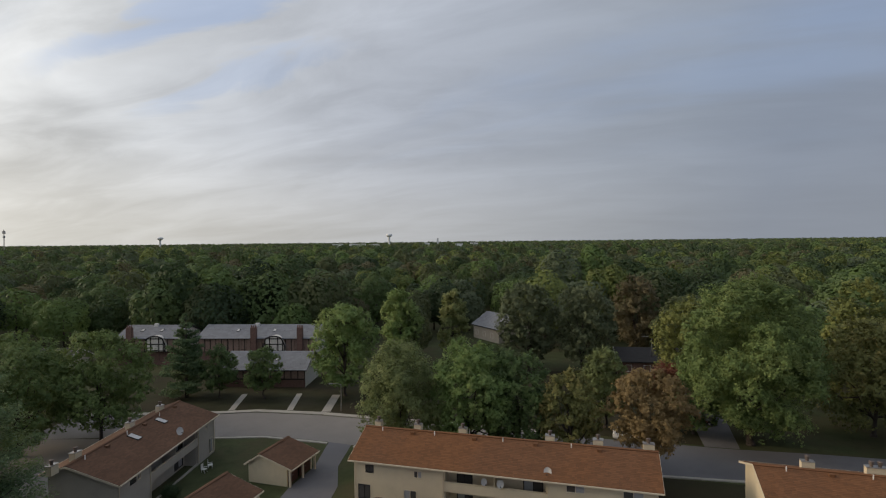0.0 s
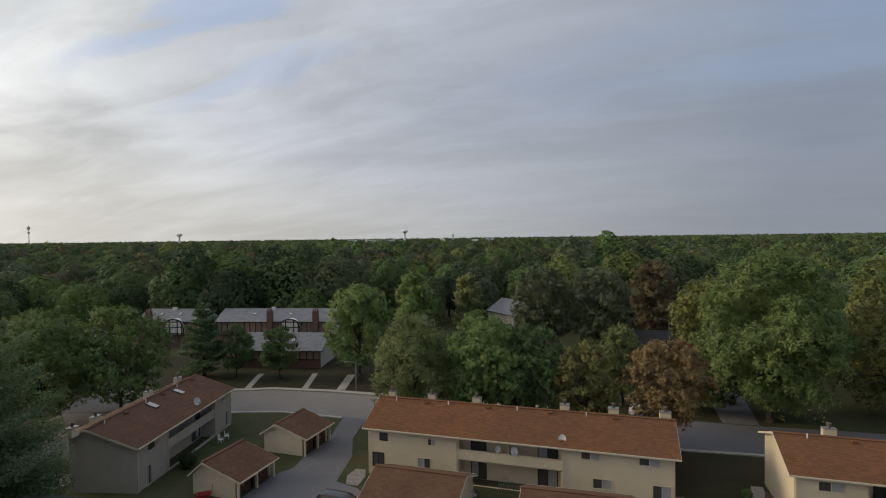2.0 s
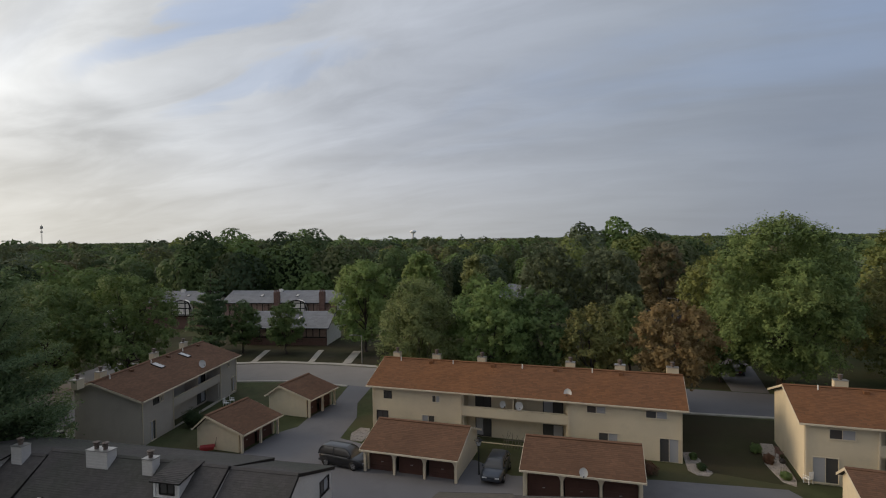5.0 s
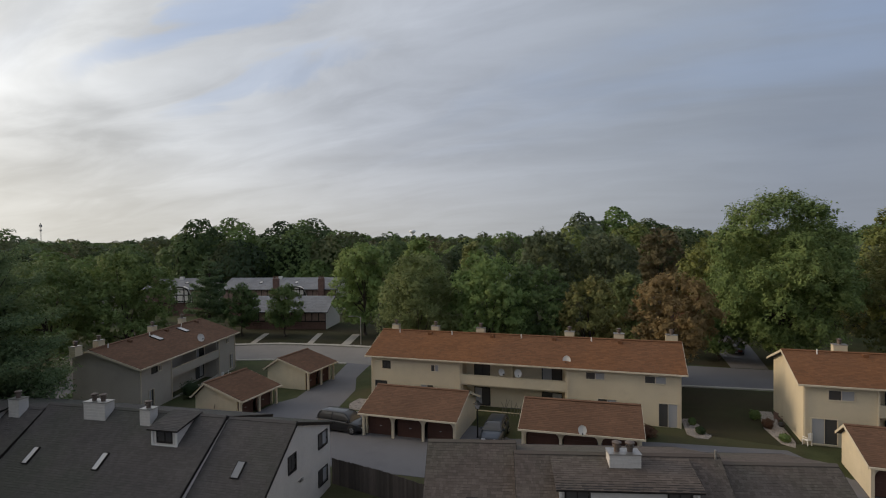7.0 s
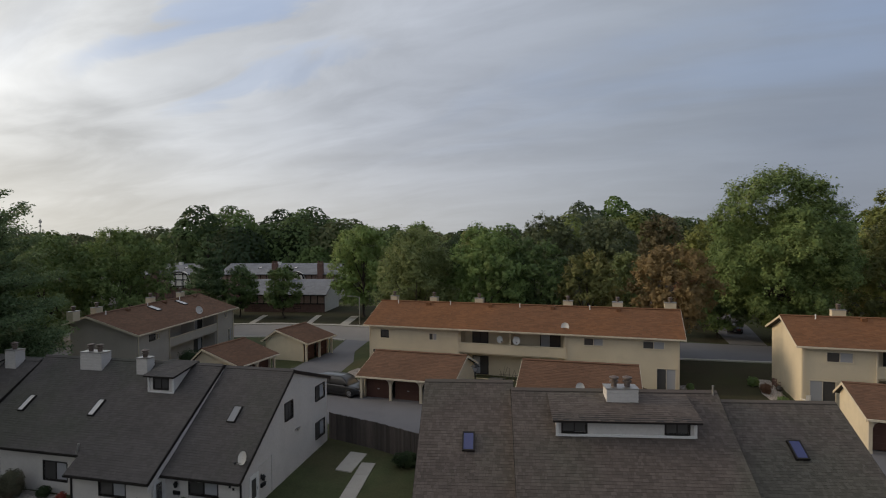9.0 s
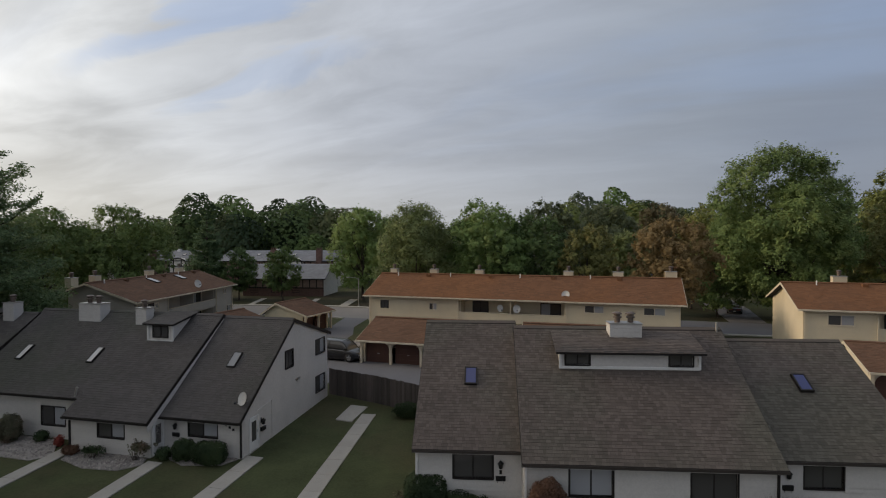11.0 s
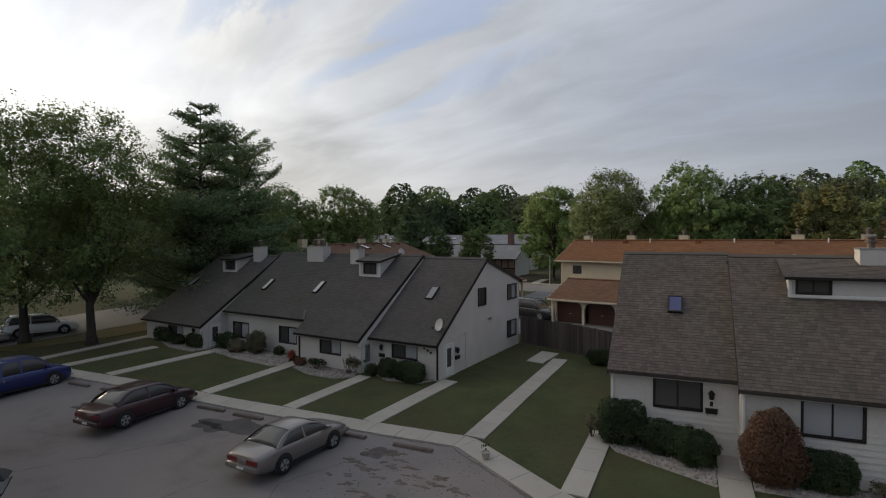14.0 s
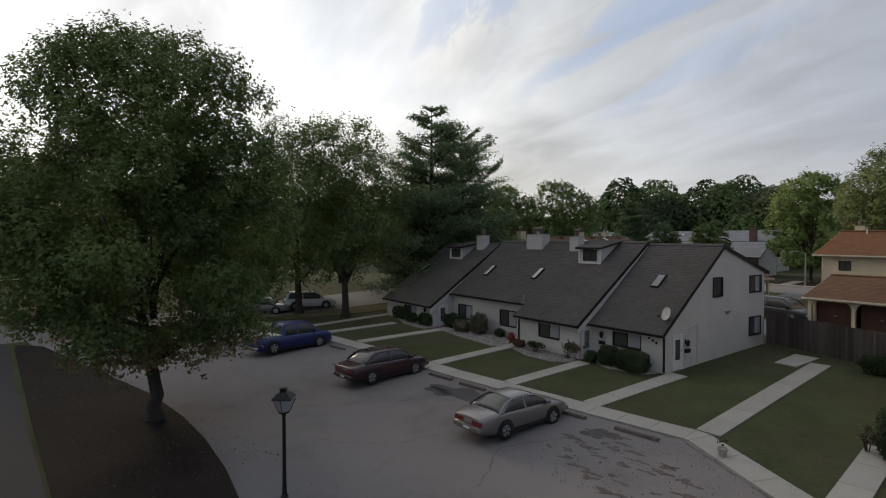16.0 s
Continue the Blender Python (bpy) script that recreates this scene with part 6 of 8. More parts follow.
def crack(points, width, seed):
    """A wandering crack in the asphalt, or a dark line along the sidewalk's edge, as a narrow uneven strip."""
    rnd = random.Random(seed)
    line = []
    for (xa, ya), (xb, yb) in zip(points, points[1:]):
        n = max(2, int(math.hypot(xb - xa, yb - ya) / 0.35))
        for k in range(n):
            line.append((xa + (xb - xa) * k / n + rnd.uniform(-0.06, 0.06), ya + (yb - ya) * k / n + rnd.uniform(-0.06, 0.06)))
    line.append(points[-1])
    geo = Geo()
    for i, (x, y) in enumerate(line):
        (xa, ya), (xb, yb) = line[max(i - 1, 0)], line[min(i + 1, len(line) - 1)]
        d = Vector((xb - xa, yb - ya)).normalized()
        w = width * rnd.uniform(0.2, 0.8) / 2
        geo.v += [(x - d.y * w, y + d.x * w, g(y) + 0.025), (x + d.y * w, y - d.x * w, g(y) + 0.025)]
    geo.f += [(2 * i + 1, 2 * i + 3, 2 * i + 2, 2 * i) for i in range(len(line) - 1)]
    ob = part("asphalt_crack", geo, CRACK, None, "thin dark line of cracked asphalt or sidewalk-edge debris", kind="structure")
    ob["category"] = "crack"
    return ob


crack([(-21.2, 13.4), (-20.0, 15.3), (-18.6, 17.0), (-17.2, 18.6)], 0.10, 1)
crack([(-24.6, 16.9), (-22.3, 17.1), (-20.6, 17.7)], 0.08, 2)
crack([(-27.5, 15.3), (-25.0, 15.0), (-22.0, 15.6)], 0.08, 3)
crack([(-10.2, 14.2), (-11.6, 16.8), (-10.4, 18.9)], 0.07, 4)
crack([(-16.0, 13.2), (-14.4, 14.6), (-13.9, 16.2)], 0.07, 5)
# Dark lines along the sidewalk, not cracks: debris in front, lawn edge behind.
for i, line in enumerate(([(-31.5, 22.62), (-25, 22.33), (-19.1, 21.78), (-11, 21.4), (-7.35, 21.3), (-3.45, 18.5), (-1.9, 17.5)], [(-31.5, 23.75), (-25, 23.45), (-19.1, 22.87), (-11, 22.49), (-7.0, 22.4)])):
    for k in range(len(line) - 1):
        crack([line[k], line[k + 1]], 0.16 if i == 0 else 0.07, 20 + i * 10 + k)


def litter(name, area, n, size, mat, label, seed, off=0.03):
    """Fallen leaves and crumbs scattered over an area given as (x0, x1, y0, y1)."""
    rng = np.random.default_rng(seed)
    x, y = rng.uniform(area[0], area[1], n), rng.uniform(area[2], area[3], n)
    p = np.stack([x, y, np.array([g(v) for v in y]) + off], 1)
    v, f = leaf_arrays(p, np.tile([0.0, 0.0, 1.0], (n, 1)) + rng.normal(size=(n, 3)) * 0.25, np.full(n, size), rng)
    ob = part(name, array_mesh(name, v, f, mat), mat, None, label, kind="stuff")
    ob["category"] = "leaf litter"
    return ob


litter("leaf_litter", (-10.5, -3.6, 16.0, 21.0), 420, 0.06, DRY, "brown leaf litter and crumbs on the car park corner", 3)
litter("leaf_litter", (-38, -16, 6.6, 11.2), 900, 0.08, DRY_LEAF, "fallen brown leaves under the maple", 4, 0.08)
litter("leaf_litter", (-30, -12, 10.8, 13.0), 120, 0.06, DRY_LEAF, "fallen brown leaves at the edge of the car park", 5)

walkway("garden_path", [(-34.4, 88.2), (-35.6, 97.5)], 0.95, "pale concrete path across the street to a house", 2.5)
walkway("garden_path", [(-25.0, 88.0), (-25.9, 97.5)], 0.95, "pale concrete path across the street to a house", 2.5)
walkway("garden_path", [(-19.0, 87.0), (-19.2, 96.5)], 1.4, "wide pale concrete path across the street", 2.5)


def stone_bed(outline, seed, label, n=900):
    """A bed of pale river stones: a low sheet with stones lying on it."""
    r = sheet("stone_bed", outline, 0.04, STONES, label, "stone bed", depth=0.1)
    rng = random.Random(seed)
    xs, ys = [p[0] for p in outline], [p[1] for p in outline]
    geo = Geo()
    made = 0
    while made < n:
        x, y = rng.uniform(min(xs), max(xs)), rng.uniform(min(ys), max(ys))
        inside = False
        for i in range(len(outline)):
            (xa, ya), (xb, yb) = outline[i], outline[i - 1]
            if (ya > y) != (yb > y) and x < (xb - xa) * (y - ya) / (yb - ya) + xa:
                inside = not inside
        if not inside:
            continue
        made += 1
        s, a, z = rng.uniform(0.035, 0.09), rng.uniform(0, 6.28), g(y) + 0.035
        ca, sa = math.cos(a) * s, math.sin(a) * s
        geo.add([(x + ca, y + sa, z), (x - sa * 0.8, y + ca * 0.8, z), (x - ca, y - sa, z), (x + sa * 0.8, y - ca * 0.8, z), (x + ca * 0.2, y + sa * 0.2, z + s * 0.75)], [(0, 1, 4), (1, 2, 4), (2, 3, 4), (3, 0, 4)])
    part("stones", geo, STONES, r, kind="stuff")
    return r


stone_bed([(-13.4, 27.6), (-11.5, 27.7), (-10.95, 28.36), (-14.8, 29.0), (-14.9, 28.6)], 1, "pale river stones along the end unit's front", 500)
stone_bed([(-19.6, 28.0), (-18.0, 27.2), (-16.2, 27.0), (-15.35, 27.6), (-15.5, 28.3), (-20.0, 29.2)], 2, "pale river stones along the second unit's front", 700)
stone_bed([(-27.6, 29.6), (-24.5, 28.6), (-21.2, 27.9), (-20.4, 28.4), (-21.4, 30.2), (-27.4, 31.6)], 3, "pale river stones along the third unit's front", 900)
stone_bed([(-34.9, 31.6), (-31, 29.5), (-28.4, 29.0), (-27.9, 30.4), (-28.2, 31.3), (-34.8, 32.8)], 4, "pale river stones along the far unit's front", 700)
stone_bed([(-2.4, 24.2), (-1.6, 22.9), (0.2, 22.0), (1.5, 21.35), (1.6, 22.6), (1.5, 23.9), (-1.9, 24.0)], 5, "pale river stones edging the end unit's hedge", 900)
stone_bed([(2.55, 21.5), (5, 21.45), (8, 21.1), (11.0, 20.6), (15, 20.4), (16.5, 22.6), (11.6, 22.9), (11.4, 22.15), (2.6, 22.6)], 6, "pale river stones along the brown-roofed unit's front", 1800)
stone_bed([(18.1, 47.2), (18.5, 46.3), (19.3, 46.1), (19.9, 46.7), (19.6, 48.0), (20.0, 49.4), (19.9, 51.0), (19.1, 51.0)], 7, "pale stones along the condominium's end wall", 400)
stone_bed([(24.5, 45.2), (25.1, 44.4), (25.7, 45.4), (27.2, 50.6), (28.0, 53.0), (27.0, 53.2), (26.0, 51.0), (25.0, 48.6), (24.7, 46.8)], 8, "pale stones along the condominium's end wall", 400)


def plank_fence(points, h=1.75):
    """A close-boarded fence of weathered planks."""
    f = root("plank_fence", Matrix(), "weathered grey-brown plank fence between the white rows", "fence")
    rnd = random.Random(8)
    for i in range(len(points) - 1):
        a, b = Vector(points[i]), Vector(points[i + 1])
        d = (b - a).normalized()
        nrm = Vector((d.y, -d.x))
        L = (b - a).length
        n = int(L / 0.15)
        for k in range(n):
            p = a + d * (k * L / n + 0.004)
            q = a + d * ((k + 1) * L / n - 0.006)
            off = nrm * rnd.uniform(0, 0.015)
            z0, z1 = g(p.y) + 0.03, g(p.y) + h + rnd.uniform(-0.03, 0.03)
            cs = [p + off, q + off, q + off - nrm * 0.02, p + off - nrm * 0.02]
            geo = Geo().add([(c.x, c.y, z0) for c in cs] + [(c.x, c.y, z1) for c in cs], [(3, 2, 1, 0), (4, 5, 6, 7), (0, 1, 5, 4), (1, 2, 6, 5), (2, 3, 7, 6), (3, 0, 4, 7)])
            part("plank", geo, FENCE, f)
        for zz in (0.35, 1.4):
            cs = [a - nrm * 0.03, b - nrm * 0.03, b - nrm * 0.08, a - nrm * 0.08]
            geo = Geo().add([(c.x, c.y, g(c.y) + zz) for c in cs] + [(c.x, c.y, g(c.y) + zz + 0.09) for c in cs], [(3, 2, 1, 0), (4, 5, 6, 7), (0, 1, 5, 4), (1, 2, 6, 5), (2, 3, 7, 6), (3, 0, 4, 7)])
            part("rail", geo, FENCE, f)
        m = max(1, int(L / 2.4))
        for k in range(m + 1):
            p = a + d * L * k / m - nrm * 0.1
            part("post", Geo().box(p.x - 0.05, p.x + 0.05, p.y - 0.05, p.y + 0.05, g(p.y) - 0.2, g(p.y) + h - 0.05), FENCE, f)
    return f


plank_fence([(-8.9, 38.0), (-5.3, 36.2), (-1.6, 34.0)])
plank_fence([(17.6, 31.4), (17.2, 27.0)])


# ---- shrubs ----
def shrub(name, x, y, w, d, h, n, size, mat, label, seed, boxy=False, turn=0.0, clumps=16, gaps=0.75, peak=0.0):
    """A shrub of many leaves on short stems; boxy: clipped to a rounded block, peak: drawn up to a blunt point."""
    rng = np.random.default_rng(seed)
    t = root(name, pose(x, y, g(y) + 0.03, 0, 0, turn), label, "shrub")
    sparse = gaps < 0.5
    if not sparse:
        n = int(n * 1.9)
        size *= 0.78
    u = rng.normal(size=(n, 3))
    u /= np.linalg.norm(u, axis=1, keepdims=True)
    if sparse:
        p, u = crown_points([((rng.normal() * w * 0.2, rng.normal() * d * 0.2, h * rng.uniform(0.35, 0.75)), (w * 0.25, d * 0.25, h * 0.28)) for _ in range(clumps)], n, rng, 0.3, 0.16)
        p[:, 2] = np.abs(p[:, 2])
    else:
        e = 4.5 if boxy else 2.5
        r = 1 / (np.abs(u) ** e).sum(1) ** (1 / e)
        k = rng.uniform(0, 6.28, 6)
        lump = 1 + (0.025 if boxy else 0.05 if peak else 0.10) * (np.sin(u[:, 0] * 7 + k[0]) * np.sin(u[:, 1] * 6 + k[1]) + np.sin(u[:, 2] * 8 + u[:, 0] * 5 + k[2]))
        q = (r * lump * rng.uniform(0.80, 1.02, n))[:, None] * u
        if peak:
            s = 1 - peak * np.clip(q[:, 2:3], -0.2, 1) ** 1.0 * 0.5
            q[:, :2] *= s
        p = q * np.array([w / 2, d / 2, h / 2]) + np.array([0, 0, h / 2])
        p[:, 2] = np.maximum(p[:, 2], 0.02)
    n = len(p)
    v, f = leaf_arrays(p, u + np.array([0, 0, 0.25]) + rng.normal(size=u.shape) * 0.4, np.full(n, size), rng, corners=4 if sparse else 3)
    part("foliage", array_mesh("foliage", v, f, mat), mat, t)
    if not sparse:
        c = rng.normal(size=(300, 3))
        c /= np.linalg.norm(c, axis=1, keepdims=True)
        v, f = leaf_arrays(c * np.array([w, d, h]) * 0.36 + np.array([0, 0, h * 0.46]), c, np.full(300, min(w, d, h) * 0.32), rng)
        part("inner_foliage", array_mesh("inner_foliage", v, f, mat), mat, t)
    st = Geo()
    for _ in range(7):
        a = rng.uniform(0, 6.28)
        st.tube([(math.cos(a) * w * 0.05, math.sin(a) * d * 0.05, -0.05), (math.cos(a) * w * 0.25, math.sin(a) * d * 0.25, h * 0.7)], [0.02, 0.005], 5)
    part("stems", st, BARK, t)
    return t


shrub("clipped_hedge", -1.45, 23.85, 1.7, 1.4, 1.6, 5200, 0.085, LEAF_H, "dark green clipped evergreen shrub at the house corner", 1, True, 5)
shrub("clipped_hedge", 0.05, 23.3, 2.3, 1.1, 1.1, 4200, 0.085, LEAF_H, "low dark evergreen hedge under the window", 2, False, -12, 20)
shrub("clipped_hedge", 1.0, 22.75, 1.35, 1.2, 1.2, 3600, 0.08, LEAF_H, "dark green rounded yew shrub beside the path", 3, False, 0, 18)
shrub("rounded_shrub", 3.1, 22.05, 1.8, 1.6, 2.35, 7500, 0.075, LEAF_RB, "russet dome-shaped shrub beside the path", 4, False, 0, 26, 0.8, peak=0.7)
shrub("clipped_hedge", 4.45, 22.3, 1.8, 1.1, 1.15, 4800, 0.08, LEAF_H, "dark green clipped hedge beside the russet shrub", 5, True, -3)
shrub("clipped_hedge", 9.65, 22.0, 2.0, 1.1, 1.0, 5200, 0.08, LEAF_H, "dark green clipped hedge under the wide window", 6, True, -6)
for x, y, w, h, s in ((6.0, 22.1, 0.75, 0.6, 7), (7.2, 21.95, 0.5, 0.6, 8), (8.25, 21.9, 0.8, 0.55, 9), (13.3, 21.9, 0.8, 0.5, 10), (-2.55, 23.9, 0.6, 0.8, 11)):
    shrub("small_shrub", x, y, w, w, h, 500, 0.08, LEAF_S, "small sparse grey-green shrub in the stone bed", s, clumps=10, gaps=0.4)
shrub("clipped_hedge", -13.6, 28.2, 1.05, 1.0, 0.98, 2600, 0.09, LEAF_H, "dark clipped round bush by the front wall", 12, False, 0, 16)
shrub("clipped_hedge", -12.2, 27.9, 1.65, 1.0, 0.98, 3400, 0.09, LEAF_H, "dark green clipped hedge under the end unit's window", 13, True, -11)
shrub("sparse_shrub", -15.9, 28.0, 1.35, 1.1, 0.95, 1200, 0.09, LEAF_S, "sparse reddish shrub in the stone bed", 14, clumps=12, gaps=0.3)
shrub("small_shrub", -14.6, 28.2, 0.7, 0.7, 0.6, 500, 0.09, LEAF_H, "small green shrub by the door", 15, clumps=8)
shrub("small_shrub", -18.2, 28.2, 1.3, 0.8, 0.6, 1000, 0.09, LEAF_H, "low spreading green shrub in the stone bed", 16, clumps=10, gaps=0.4)
shrub("small_shrub", -19.6, 28.6, 0.8, 0.6, 0.45, 500, 0.09, LEAF_RB, "small dark red shrub by the path", 17, clumps=8)
shrub("rounded_shrub", -24.0, 30.0, 1.2, 1.1, 1.4, 2600, 0.10, LEAF_S, "tall grey-green bush before the front wall", 18, clumps=22)
shrub("small_shrub", -22.3, 30.1, 0.7, 0.6, 0.55, 450, 0.09, LEAF_H, "small green bush before the front wall", 19, clumps=8)
shrub("flowering_shrub", -20.9, 29.55, 0.45, 0.45, 0.55, 300, 0.09, LEAF_R, "small bush with red flowers by the front wall", 20, clumps=8)
shrub("rounded_shrub", -25.5, 29.9, 1.2, 1.0, 0.8, 1600, 0.10, LEAF_S, "low grey-green bush in the stone bed", 21, clumps=14)
shrub("clipped_hedge", -27.0, 30.6, 1.4, 1.1, 1.0, 2200, 0.1, LEAF_H, "dark green bush beside a door", 22, clumps=14)
shrub("clipped_hedge", -29.2, 30.2, 1.6, 1.1, 0.9, 2400, 0.1, LEAF_H, "dark clipped bush before the far unit", 23, True, -11)
shrub("clipped_hedge", -31.0, 30.4, 1.3, 0.9, 0.7, 1600, 0.1, LEAF_H, "low dark bush before the far unit", 24)
shrub("clipped_hedge", -32.9, 31.0, 2.2, 1.1, 1.0, 2600, 0.1, LEAF_H, "dark clipped hedge before the far unit", 25, True, -11)
shrub("small_shrub", -3.3, 33.9, 1.6, 0.7, 0.9, 1200, 0.1, LEAF_H, "green shrub growing against the plank fence", 26)
for x, y, w, h, s, m in ((19.2, 47.2, 0.7, 0.6, 27, LEAF_H), (19.4, 49.4, 0.6, 0.6, 28, LEAF_D), (25.0, 45.6, 0.8, 0.6, 29, LEAF_D), (25.3, 48.6, 0.8, 0.8, 30, LEAF_RB), (25.5, 51.0, 0.9, 0.8, 31, LEAF_D), (-28.6, 57.4, 2.0, 1.9, 32, LEAF_H), (14.5, 46.6, 1.8, 0.9, 33, LEAF_RB)):
    shrub("small_shrub", x, y, w, w, h, 900, 0.12, m, "small garden shrub beside the condominium wall", s, clumps=10)


def fountain_grass(x, y, h, w, n, seed):
    """A tall tuft of tawny ornamental grass."""
    rng = np.random.default_rng(seed)
    t = root("ornamental_grass", pose(x, y, g(y)), "tall tawny tuft of ornamental grass by the wall", "grass")
    a = rng.uniform(0, 2 * math.pi, n)
    r = rng.uniform(0.02, 0.25, n) * w
    lean = rng.uniform(0.05, 1.0, n) ** 1.3 * w * 0.55
    hh = h * rng.uniform(0.6, 1.05, n)
    V, F = [], []
    base = np.stack([np.cos(a) * r, np.sin(a) * r, np.zeros(n)], 1)
    out = np.stack([np.cos(a), np.sin(a), np.zeros(n)], 1)
    side = np.stack([-np.sin(a), np.cos(a), np.zeros(n)], 1) * 0.012
    mid = base + out * lean[:, None] * 0.35 + np.array([0, 0, 1.0]) * hh[:, None] * 0.6
    tip = base + out * lean[:, None] + np.array([0, 0, 1.0]) * hh[:, None]
    v = np.stack([base - side, base + side, mid - side * 0.8, mid + side * 0.8, tip], 1).reshape(-1, 3)
    k = np.arange(n)[:, None] * 5
    f = np.concatenate([k + np.array([[0, 1, 3]]), k + np.array([[0, 3, 2]]), k + np.array([[2, 3, 4]])], 1).reshape(-1, 3)
    part("blades", array_mesh("blades", v, f, LEAF_T), LEAF_T, t)
    return t


fountain_grass(11.35, 21.2, 2.0, 1.75, 3600, 3)


# ---- cars ----
def wheel(parent, x, y, r, side):
    tyre = Geo()
    prof = [(r * 0.62, -0.10), (r * 0.94, -0.11), (r, -0.07), (r, 0.07), (r * 0.94, 0.11), (r * 0.62, 0.10)]
    n = 22
    for q, w in prof:
        for s in range(n):
            t = 2 * math.pi * s / n
            tyre.v.append((x + q * math.cos(t), y + w, r + q * math.sin(t)))
    for i in range(len(prof) - 1):
        for s in range(n):
            k = (s + 1) % n
            tyre.f.append((i * n + s, i * n + k, (i + 1) * n + k, (i + 1) * n + s))
    w = part("wheel", tyre, RUBBER, parent, smooth=True)
    rim = Geo()
    yy = y + side * 0.085
    for s in range(5):
        t = 2 * math.pi * s / 5 + 0.3
        c, sn = math.cos(t), math.sin(t)
        px, pz = -sn * 0.045, c * 0.045
        o = [(x + c * 0.05 + px, r + sn * 0.05 + pz), (x + c * r * 0.6 + px, r + sn * r * 0.6 + pz), (x + c * r * 0.6 - px, r + sn * r * 0.6 - pz), (x + c * 0.05 - px, r + sn * 0.05 - pz)]
        rim.prism_y(o, yy - 0.02, yy + 0.02)
    ring = []
    for s in range(n):
        t = 2 * math.pi * s / n
        ring += [(x + r * 0.66 * math.cos(t), yy, r + r * 0.66 * math.sin(t)), (x + r * 0.56 * math.cos(t), yy + side * 0.012, r + r * 0.56 * math.sin(t))]
    k0 = len(rim.v)
    rim.v += ring
    rim.f += [(k0 + 2 * s, k0 + 2 * ((s + 1) % n), k0 + 2 * ((s + 1) % n) + 1, k0 + 2 * s + 1) for s in range(n)]
    part("rim", rim, ALLOY, w)
    part("brake_disc", Geo().prism_y([(x + r * 0.6 * math.cos(2 * math.pi * s / 16), r + r * 0.6 * math.sin(2 * math.pi * s / 16)) for s in range(16)], yy - side * 0.05 - 0.01, yy - side * 0.05 + 0.01), PLASTIC_D, w)
    return w


def loft(stations, close=True):
    """Sections along x, each a list of (y, z) for one half; mirrored and joined."""
    geo = Geo()
    n = len(stations[0][1])
    m = 2 * n
    for x, half in stations:
        geo.v += [(x, y, z) for y, z in half] + [(x, -y, z) for y, z in half[::-1]]
    for i in range(len(stations) - 1):
        for j in range(m):
            k = (j + 1) % m
            geo.f.append((i * m + j, (i + 1) * m + j, (i + 1) * m + k, i * m + k))
    geo.f.append(tuple(range(m)))
    geo.f.append(tuple(range((len(stations) - 1) * m, len(stations) * m))[::-1])
    return geo


